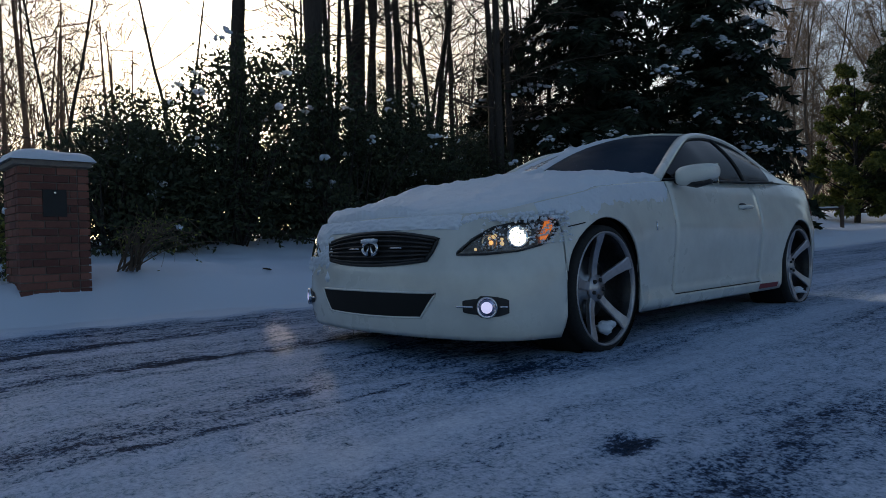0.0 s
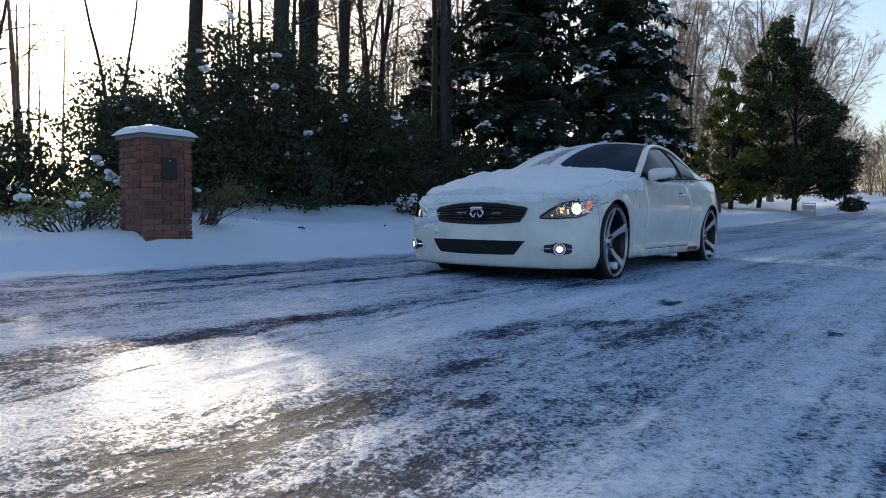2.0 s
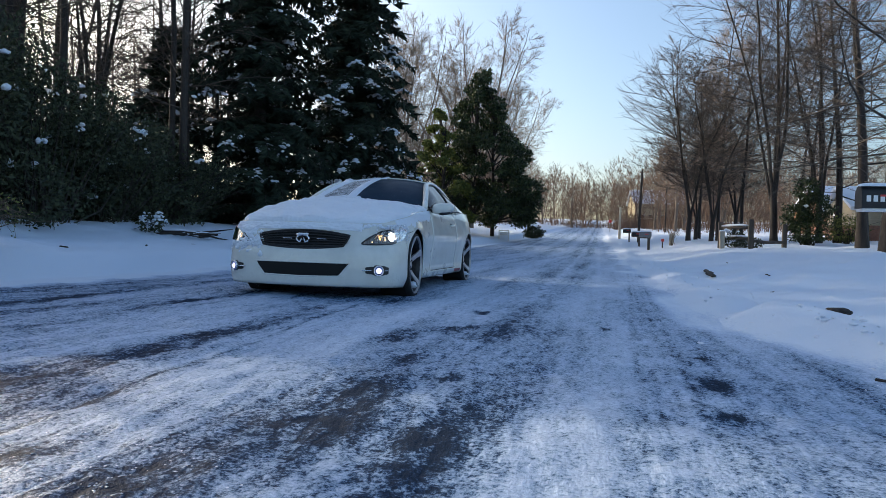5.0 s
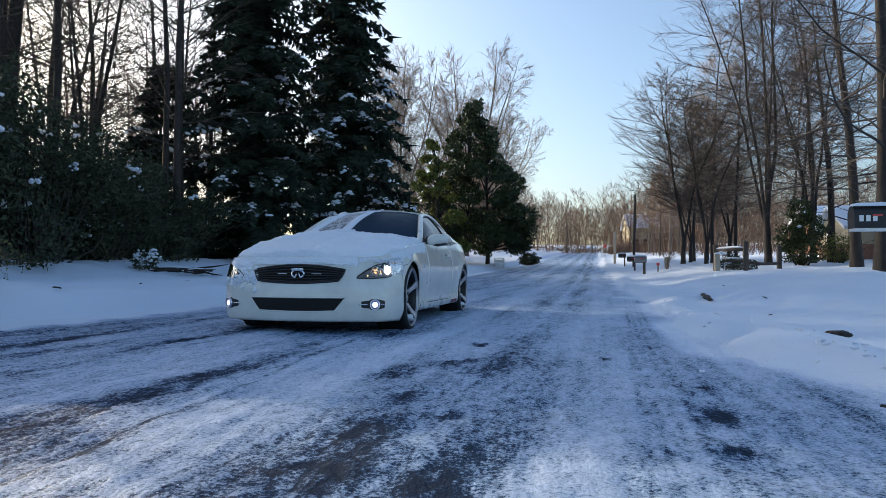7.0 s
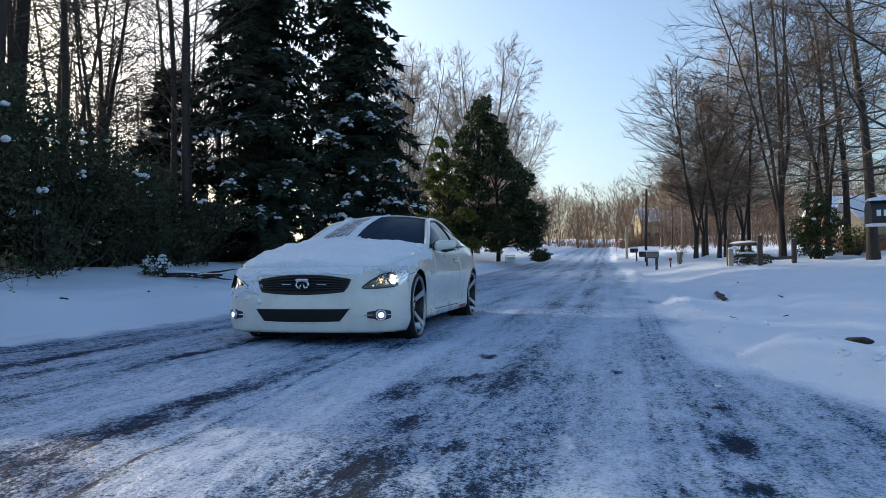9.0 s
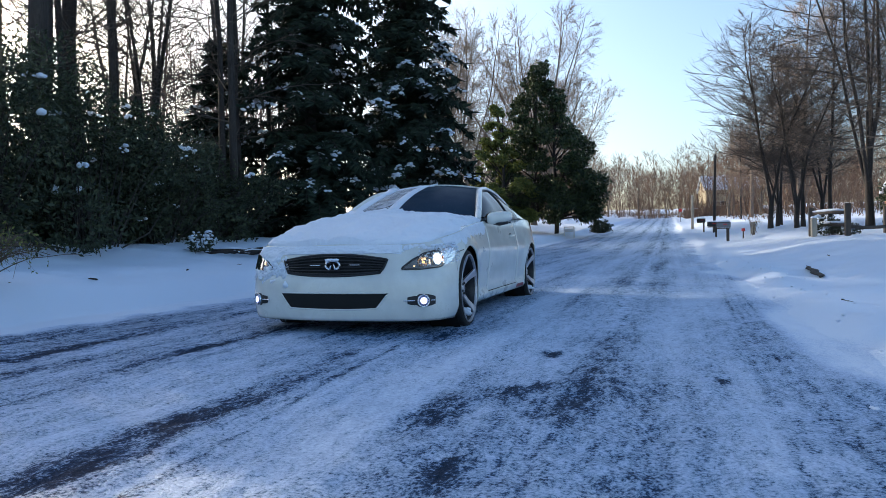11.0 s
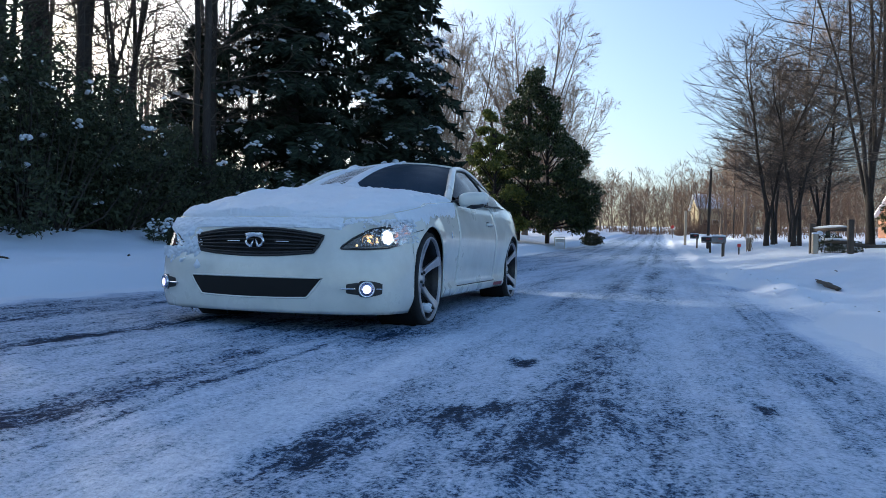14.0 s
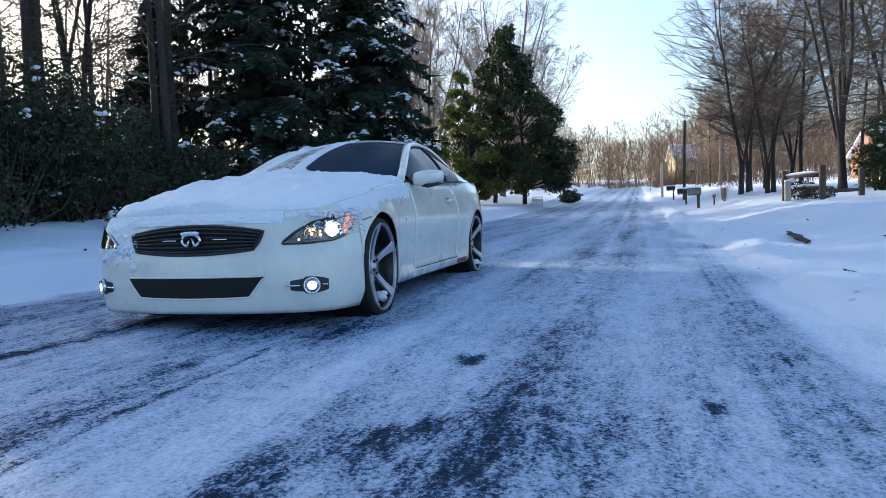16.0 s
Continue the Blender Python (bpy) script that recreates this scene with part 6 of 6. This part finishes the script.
# ---------------------------------------------------------------- brick mailbox pillar
BRICK, _b, _n, _l = material("dark_red_brick", (0.16, 0.06, 0.045), 0.85)
_o = _n.new("ShaderNodeObjectInfo")
_v = coords(_n, _l)
_g = noise_tex(_n, _l, _v, 40, 5, 0.7)
_k = math_node(_n, _l, "ADD", math_node(_n, _l, "MULTIPLY", _o.outputs["Random"], 0.55), math_node(_n, _l, "MULTIPLY", _g, 0.45))
_l.new(ramp(_n, _l, _k, [(0.2, (0.10, 0.036, 0.028)), (0.8, (0.25, 0.10, 0.07))]), _b.inputs["Base Color"])
bump(_n, _l, _g, 0.6, 0.004, _b)
MORTAR = mottled("mortar", (0.15, 0.125, 0.11), (0.25, 0.22, 0.19), 20, 0.9, 0.004, 0.6)
WOOD_DARK = mottled("dark_weathered_wood", (0.035, 0.026, 0.020), (0.11, 0.085, 0.065), 6, 0.85, 0.006, 0.6, (1, 1, 0.15))
WOOD_PALE = mottled("pale_post_wood", (0.30, 0.26, 0.20), (0.45, 0.40, 0.32), 8, 0.85, 0.004, 0.5, (1, 1, 0.2))
MB_METAL = mottled("black_enamel", (0.005, 0.0055, 0.006), (0.018, 0.019, 0.02), 5, 0.6, 0.001, 0.2)
MB_GREY = mottled("grey_enamel", (0.10, 0.105, 0.11), (0.2, 0.2, 0.21), 5, 0.4, 0.001, 0.2)
WHITE_BAR = material("white_bar", (0.75, 0.75, 0.73), 0.6)[0]
SIDING = mottled("cream_siding", (0.42, 0.35, 0.22), (0.55, 0.47, 0.32), 2, 0.8, 0.004, 0.4, (0.3, 0.3, 8))
HOUSE_BRICK = mottled("house_brick", (0.24, 0.11, 0.07), (0.38, 0.20, 0.13), 9, 0.85, 0.01, 0.6)
PANE = glass_material("window_pane", (0.02, 0.025, 0.03), 0.0, 0.05)
TRIM = mottled("white_trim", (0.68, 0.67, 0.64), (0.80, 0.79, 0.76), 6, 0.6, 0.001, 0.2)


def snow_cap(name, sx, sy, h, seed, over=0.03):
    """A rounded cushion of snow on a flat top, round its own foot."""
    n, m = 22, 22
    rows = []
    for i in range(n):
        row = []
        for j in range(m):
            u, v = 2 * i / (n - 1) - 1, 2 * j / (m - 1) - 1
            x, y = u * (sx / 2 + over), v * (sy / 2 + over)
            e = (1 - abs(u) ** 5) * (1 - abs(v) ** 5)
            z = h * max(e, 0) ** 0.45 + 0.22 * h * noise.noise(Vector((x * 4 + seed, y * 4, 0))) * min(1, e * 3)
            row.append(Vector((x, y, z)))
        rows.append(row)
    me = grid_mesh(name, rows, SNOW)
    return me


px0, py0, ps, pz0, pz1 = -4.02, -2.87, 0.56, 0.22, 1.38
pillar = thing("mailbox_pillar", "dark red brick mailbox pillar standing in the snow bank", "mailbox", (px0, py0, pz0))
PH = pz1 - pz0
part("core", box("core", (ps - 0.03, ps - 0.03, PH), MORTAR, Matrix.Translation((0, 0, PH / 2)), 0.004), pillar)
bl, bh, bw, jt = 0.1925, 0.057, 0.09, 0.010
brick_mes = {ln: box("brick", (ln, bw, bh), BRICK, Matrix(), 0.004) for ln in (0.1925, 0.0925, 0.155, 0.055)}
rng = np.random.RandomState(12)
courses = int(PH / (bh + jt))
for c in range(courses):
    z = jt + bh / 2 + c * (bh + jt)
    for f in range(4):
        lx = -ps / 2
        for ln in (0.1925, 0.1925, 0.055) if c % 2 else (0.0925, 0.1925, 0.155):
            ob = part("brick", brick_mes[ln], pillar)
            ob.matrix_basis = Matrix.Rotation(f * math.pi / 2, 4, "Z") @ Matrix.Translation((lx + ln / 2 + rng.normal(0, 0.0008), -ps / 2 + bw / 2 + rng.normal(0, 0.0015), z))
            lx += ln + jt
part("cap_slab", box("cap_slab", (ps + 0.06, ps + 0.06, 0.05), MORTAR, Matrix.Translation((0, 0, PH + 0.02)), 0.01), pillar)
mb = part("mailbox_door", box("mailbox_door", (0.012, 0.19, 0.24), MB_METAL, Matrix.Translation((ps / 2 + 0.004, 0, PH - 0.33)), 0.004), pillar, "black metal mailbox door set in the brick")
part("knob", box("knob", (0.02, 0.02, 0.02), CHROME, Matrix.Translation((ps / 2 + 0.018, 0, PH - 0.24)), 0.004), mb)
ob = tagged(new("pillar_snow", snow_cap("pillar_snow", ps + 0.06, ps + 0.06, 0.10, 3)), "rounded cushion of snow on the brick pillar", "snow")
ob.matrix_basis = pose(px0, py0, pz1 + 0.043)


# ---------------------------------------------------------------- mailboxes along the road
def post_mailbox(x, y, label, metal, w=0.17, h=0.22, ln=0.48, top=1.05, rz=0.0, bars=False, red=False, post=0.09, snow=True, post_x=0.0, shelf=None):
    z = zat(x, y)
    t = thing("mailbox", label, "mailbox", (x, y, z), rz, group="roadside mailboxes")
    part("post", box("post", (post, post, top), WOOD_DARK, Matrix.Translation((post_x, 0, top / 2 - 0.02)), 0.008), t)
    part("arm", box("arm", (ln * 0.95 + post_x, max(post, w if shelf else 0) * 0.9, 0.05), shelf or WOOD_DARK, Matrix.Translation((-ln * 0.3 + post_x / 2, 0, top - 0.03)), 0.006), t)
    prof = [(-w / 2, 0)] + [(-w / 2 * math.cos(a), h - w / 2 + w / 2 * math.sin(a)) for a in np.linspace(0, math.pi, 14)] + [(w / 2, 0)]
    bm = bmesh.new()
    a = [bm.verts.new((-ln * 0.8, p, q + top)) for p, q in prof]
    b = [bm.verts.new((ln * 0.2, p, q + top)) for p, q in prof]
    for k in range(len(prof)):
        j = (k + 1) % len(prof)
        bm.faces.new((a[k], a[j], b[j], b[k]))
    bm.faces.new(a[::-1])
    bm.faces.new(b)
    bmesh.ops.recalc_face_normals(bm, faces=bm.faces[:])
    part("box", from_bm("box", bm, metal, False), t)
    part("flag", box("flag", (0.16, 0.006, 0.035), RED, Matrix.Translation((-ln * 0.2, -w / 2 - 0.006, top + h * 0.55)), 0.001), t, "small red flag")
    if bars:
        for k in range(3):
            part("number_bar", box("number_bar", (0.07, 0.005, 0.11), WHITE_BAR, Matrix.Translation((-ln * 0.62 + 0.11 * k, -w / 2 - 0.004, top + h * 0.42)), 0.001), t, "white plain bar in place of a number")
    if snow:
        c = tagged(new("mailbox_snow", snow_cap("mailbox_snow", ln * 0.9, w * 0.75, 0.07, x)), "snow lying on a mailbox", "snow")
        c.matrix_basis = pose(x, y, z, 0, 0, rz) @ pose(-ln * 0.3, 0, top + h - 0.012)
    return t


post_mailbox(7.78, 5.35, "black mailbox with white bars on a white shelf and dark post", MB_METAL, 0.34, 0.40, 0.62, 0.92, 0, True, post=0.10, post_x=0.30, shelf=TRIM)
post_mailbox(4.85, 22.7, "grey mailbox on a dark post at the roadside", MB_GREY, 0.24, 0.24, 0.52, 0.62, 0, False, post=0.11)
post_mailbox(4.75, 28.4, "black mailbox on a post with snow on top", MB_METAL, 0.2, 0.22, 0.5, 0.6, 0)
post_mailbox(4.6, 37.5, "small dark mailbox at the roadside", MB_METAL, 0.2, 0.22, 0.5, 0.7, 0)
t = thing("newspaper_box", "small red newspaper box beside a mailbox", "newspaper box", (5.45, 22.9, zat(5.45, 22.9)))
part("box", box("box", (0.12, 0.30, 0.12), RED, Matrix.Translation((0, 0, 0.40)), 0.02), t)
part("post", box("post", (0.05, 0.05, 0.36), WOOD_DARK, Matrix.Translation((0, 0, 0.17)), 0.004), t)

# utility pole
t = thing("utility_pole", "slim dark wooden utility pole", "pole", (5.05, 35.0, zat(5.05, 35)))
part("pole", curve_tube("pole", [(0, 0, -0.1), (0.05, 0, 2.2), (0.12, 0, 4.6)], [0.085, 0.075, 0.065], WOOD_DARK, 12), t)
t = thing("utility_pole", "pale wooden pole farther along the road", "pole", (4.2, 46.0, zat(4.2, 46)))
part("pole", curve_tube("pole", [(0, 0, -0.1), (0.0, 0, 2.6)], [0.10, 0.08], WOOD_PALE, 12), t)

# rail fence corner with its bush, and a pale marker post
fx, fy = 7.55, 15.4
fence = thing("rail_fence", "short dark wooden rail fence laden with snow", "fence", (fx, fy, zat(fx, fy)))
part("post", box("post", (0.15, 0.15, 1.05), WOOD_DARK, Matrix.Translation((0, 0, 0.47)), 0.012), fence)
part("post", box("post", (0.15, 0.15, 0.95), WOOD_DARK, Matrix.Translation((-0.75, 1.1, 0.45)), 0.012), fence)
part("post", box("post", (0.14, 0.14, 0.9), WOOD_DARK, Matrix.Translation((1.3, 1.2, 0.45)), 0.012), fence)
for z in (0.35, 0.72):
    part("rail", curve_tube("rail", [(0, 0.05, z), (-0.38, 0.58, z + 0.02), (-0.75, 1.1, z)], 0.05, WOOD_DARK, 8), fence)
part("rail", curve_tube("rail", [(0, 0.05, 0.3), (0.65, 0.6, 0.26), (1.3, 1.2, 0.28)], 0.05, WOOD_DARK, 8), fence)
for z in (0.42, 0.79):
    me = curve_tube("rail_snow", [(0, 0.1, z), (-0.2, 0.35, z + 0.03), (-0.38, 0.58, z + 0.025), (-0.6, 0.9, z + 0.01), (-0.75, 1.05, z)], [0.015, 0.035, 0.042, 0.04, 0.015], SNOW, 8)
    c = tagged(new("rail_snow", me), "ridge of snow lying on a fence rail", "snow")
    c.matrix_basis = pose(fx, fy, zat(fx, fy))
shrub("low_bush", "dark leafy bush growing through the fence", 140, fx - 0.35, fy + 0.7, [(0, 0, 0.3, 0.45, 0.4, 0.3), (0.5, 0.3, 0.22, 0.5, 0.35, 0.2)], 1500, 0.04, HEDGE, 10, (0.05, 0.1), 8, stem_r=0.008)
t = thing("marker_post", "pale squared marker post capped with snow", "post", (6.72, 15.7, zat(6.72, 15.7)))
part("post", box("post", (0.16, 0.16, 0.62), WOOD_PALE, Matrix.Translation((0, 0, 0.28)), 0.03), t)
c = tagged(new("post_snow", snow_cap("post_snow", 0.14, 0.14, 0.05, 8, 0.01)), "small cap of snow on a post", "snow")
c.matrix_basis = pose(6.72, 15.7, zat(6.72, 15.7) + 0.585)
t = thing("marker_post", "pale squat post by the trees", "post", (6.0, 24.6, zat(6.0, 24.6)))
part("post", box("post", (0.18, 0.18, 0.6), WOOD_PALE, Matrix.Translation((0, 0, 0.26)), 0.03), t)

# dark wood showing through the snow of the right bank
for xa, ya, xb, yb, wd, lab in ((4.78, 5.7, 4.56, 3.3, 0.11, "long dark half-buried log in the snow bank"), (4.52, -2.42, 4.68, -2.24, 0.12, "dark clod of earth showing through the snow")):
    pts = []
    for k in range(9):
        f = k / 8
        x, y = xa + (xb - xa) * f + 0.03 * math.sin(k * 2.1), ya + (yb - ya) * f
        za, zb = float(ground_z(xa, ya)), float(ground_z(xb, yb))
        pts.append((x, y, max(za + (zb - za) * f + 0.02, float(ground_z(x, y)) + 0.02)))
    tagged(new("log", curve_tube("log", pts, [0.015, wd * 0.2, wd * 0.36, wd * 0.42, wd * 0.5, wd * 0.46, wd * 0.5, wd * 0.35, 0.02], BARK_DARK, 9, 0.5)), lab, "log")

# twigs and dead leaves lying on the snow
rng = np.random.RandomState(301)
for x, y in ((4.95, 1.4), (5.6, 8.2), (4.05, -4.75), (4.95, -2.6), (4.15, 0.1), (-4.6, 1.6), (-4.2, -0.6), (-5.0, 3.5), (5.3, 3.0)):
    a, n = rng.uniform(0, 6.28), rng.randint(3, 6)
    pts = []
    for k in range(n + 2):
        u = (k / (n + 1) - 0.5) * rng.uniform(0.08, 0.15)
        px, py = x + math.cos(a) * u + rng.normal(0, 0.012), y + math.sin(a) * u + rng.normal(0, 0.012)
        pts.append((px, py, float(ground_z(px, py)) + 0.008 + 0.012 * rng.rand()))
    tagged(new("fallen_twig", curve_tube("fallen_twig", pts, [0.004] + [rng.uniform(0.006, 0.013) for k in range(n)] + [0.003], BARK_DARK, 5)), "short dark twig lying on the snow", "twig", "fallen twigs")

# lumps that the plough threw up beside the drive
rng = np.random.RandomState(302)
bm = bmesh.new()
for k in range(260):
    x, y = (rng.normal(4.35, 0.30), rng.normal(-3.6, 0.7)) if k < 160 else (rng.normal(4.1, 0.22), rng.uniform(-1.5, 9))
    r = rng.uniform(0.008, 0.022)
    clump_blob(bm, (x, y, float(ground_z(x, y)) - 0.3 * r), r, 0.55, rng, 2)
tagged(new("snow_lumps", from_bm("snow_lumps", bm, SNOW)), "lumps of ploughed snow along the edge of the bank", "snow", kind="stuff")

# snowy branches dropped at the edge of the wood
rng = np.random.RandomState(303)
heap = thing("fallen_branch", "heap of dead branches under snow at the wood's edge", "branch", (-6.9, 6.3, zat(-6.9, 6.3)))
for k in range(7):
    a, ln = rng.uniform(-0.5, 0.5) + (0.9 if k % 3 == 0 else 0), rng.uniform(0.6, 1.5)
    c = Vector((rng.normal(0, 0.25), rng.normal(0, 0.2), rng.uniform(0.06, 0.24)))
    d = Vector((math.cos(a) * ln / 2, math.sin(a) * ln / 2, rng.uniform(-0.05, 0.12)))
    r = rng.uniform(0.018, 0.035)
    part("branch", curve_tube("branch", [c - d, c - d * 0.3 + Vector((0, 0, 0.03)), c + d * 0.4, c + d], [r, r * 0.9, r * 0.7, r * 0.3], BARK_DARK, 7), heap)
    if k % 2 == 0:
        part("snow_ridge", curve_tube("snow_ridge", [c - d * 0.8 + Vector((0, 0, r)), c - d * 0.3 + Vector((0, 0, 0.035 + r)), c + d * 0.3 + Vector((0, 0, r))], [0.01, r * 1.0, 0.01], SNOW, 7), heap, "ridge of snow on the branch")


# ---------------------------------------------------------------- houses
def house(x, y, rz, w, d, h, roof_h, wall_mat, label, wins=(), porch=False, brick_h=0.0):
    z = zat(x, y) - 0.1
    t = thing("house", label, "house", (x, y, z), rz, group="houses")
    part("wall", box("wall", (w, d, h), wall_mat, Matrix.Translation((0, 0, h / 2)), 0.01), t)
    if brick_h:
        part("wall", box("wall", (w + 0.06, d + 0.06, brick_h), HOUSE_BRICK, Matrix.Translation((0, 0, brick_h / 2)), 0.01), t, "red brick lower wall")
    o = 0.35
    bm = bmesh.new()
    pr = [(-d / 2 - o, h - 0.15), (0, h + roof_h), (d / 2 + o, h - 0.15), (d / 2 + o, h + 0.03), (0, h + roof_h + 0.2), (-d / 2 - o, h + 0.03)]
    a = [bm.verts.new((-w / 2 - o, p, q)) for p, q in pr]
    b = [bm.verts.new((w / 2 + o, p, q)) for p, q in pr]
    for k in range(6):
        j = (k + 1) % 6
        bm.faces.new((a[k], a[j], b[j], b[k]))
    bm.faces.new(a[::-1])
    bm.faces.new(b)
    bmesh.ops.recalc_face_normals(bm, faces=bm.faces[:])
    part("roof", from_bm("roof", bm, SNOW, False), t, "snow-covered pitched roof")
    for e in (-1, 1):
        tri = [(e * w / 2 - e * k, p, q) for k in (0, 0.15) for p, q in ((-d / 2, h), (d / 2, h), (0, h + roof_h))]
        part("gable", mesh_of("gable", tri, [(0, 1, 2), (5, 4, 3), (0, 3, 4, 1), (1, 4, 5, 2), (2, 5, 3, 0)], wall_mat, False), t)
    part("trim", box("trim", (w + 2 * o, 0.05, 0.2), TRIM, Matrix.Translation((0, -d / 2 - o - 0.02, h - 0.08)), 0.005), t, "white eaves board")
    for face, px, pz, ww, wh in wins:
        m = Matrix.Translation((px, -d / 2 - 0.03, pz)) if face == "s" else Matrix.Translation((-w / 2 - 0.03, px, pz)) @ Matrix.Rotation(math.pi / 2, 4, "Z")
        wi = part("window", box("window", (ww, 0.05, wh), TRIM, m, 0.005), t, "white-framed window")
        part("pane", box("pane", (ww - 0.16, 0.02, wh / 2 - 0.12), PANE, m @ Matrix.Translation((0, -0.03 if face == "s" else 0.03, wh / 4 - 0.01)), 0.002), wi)
        part("pane", box("pane", (ww - 0.16, 0.02, wh / 2 - 0.12), PANE, m @ Matrix.Translation((0, -0.03 if face == "s" else 0.03, -wh / 4 + 0.01)), 0.002), wi)
    return t


house(21.6, 36.0, 0, 10, 5, 1.9, 1.2, SIDING, "white house with a snowy roof behind the trees", (("s", -3, 1.5, 1.0, 1.0), ("s", 0, 1.5, 1.0, 1.0), ("s", 3, 1.5, 1.0, 1.0), ("w", 0.5, 1.6, 0.9, 0.9)), brick_h=0.9)
house(22.5, 29.0, 0, 9, 4, 1.9, 0.8, HOUSE_BRICK, "low brick wing with a snowy roof", (("s", -2, 1.3, 1.0, 1.0),))
house(26.0, 60, 4, 9, 8, 2.2, 2.2, HOUSE_BRICK, "brick house with a steep snowy roof", (("s", -2.5, 1.8, 1.0, 1.3), ("s", 2, 1.8, 1.0, 1.3), ("w", 0, 1.8, 1.0, 1.3)))
house(12.2, 118, 8, 8.5, 7, 4.2, 2.4, SIDING, "pale yellow house with a snowy roof among the trees", (("s", -1.5, 1.5, 1.0, 1.4), ("s", 0.6, 1.5, 1.0, 1.4), ("s", -3.0, 1.5, 0.9, 1.4), ("s", 2.6, 1.5, 0.9, 1.4), ("w", 0, 2, 1, 1.3)))

# red road sign at the far junction
t = thing("road_sign", "small red eight-sided road sign on a thin post", "sign", (3.9, 82.0, zat(3.9, 82.0)))
part("post", curve_tube("post", [(0, 0, -0.1), (0, 0, 0.8), (0, 0, 1.6)], 0.03, MB_GREY, 8), t)
bm = bmesh.new()
bmesh.ops.create_cone(bm, cap_ends=True, segments=8, radius1=0.22, radius2=0.22, depth=0.02, matrix=Matrix.Translation((0, -0.04, 1.45)) @ Matrix.Rotation(math.pi / 2, 4, "X") @ Matrix.Rotation(math.pi / 8, 4, "Z"))
part("panel", from_bm("panel", bm, RED, False), t, "red eight-sided panel")

# low rail under the evergreens across the lawn
t = thing("rail_fence", "low dark wooden rail under the evergreens, topped with snow", "fence", (-5.3, 24.5, zat(-5.3, 24.5)))
for px in (0.0, -1.9):
    part("post", box("post", (0.12, 0.12, 0.95), WOOD_DARK, Matrix.Translation((px, 0, 0.42)), 0.01), t)
part("rail", box("rail", (2.1, 0.10, 0.09), WOOD_DARK, Matrix.Translation((-0.95, -0.02, 0.78)), 0.01), t)
c = tagged(new("rail_snow", snow_cap("rail_snow", 1.7, 0.10, 0.06, 21, 0.01)), "ridge of snow lying on a fence rail", "snow")
c.matrix_basis = pose(-5.3 - 0.95, 24.5 - 0.02, zat(-5.3, 24.5) + 0.82)

# far roadside clutter on the left
shrub("low_bush", "low rounded dark bush by the road", 150, 0.2 - 2.6, 45, [(0, 0, 0.5, 0.8, 0.8, 0.5)], 2500, 0.08, HEDGE, 6, (0.06, 0.14), 6)
t = thing("yard_sign", "small white-framed yard sign in the snow", "sign", (-3.3, 34.5, zat(-3.3, 34.5)))
part("post", box("post", (0.06, 0.06, 0.75), TRIM, Matrix.Translation((-0.3, 0, 0.35)), 0.004), t)
part("post", box("post", (0.06, 0.06, 0.75), TRIM, Matrix.Translation((0.3, 0, 0.35)), 0.004), t)
part("crossbar", box("crossbar", (0.66, 0.05, 0.06), TRIM, Matrix.Translation((0, 0, 0.72)), 0.004), t)
part("panel", box("panel", (0.5, 0.02, 0.22), WHITE_BAR, Matrix.Translation((0, 0, 0.52)), 0.002), t)
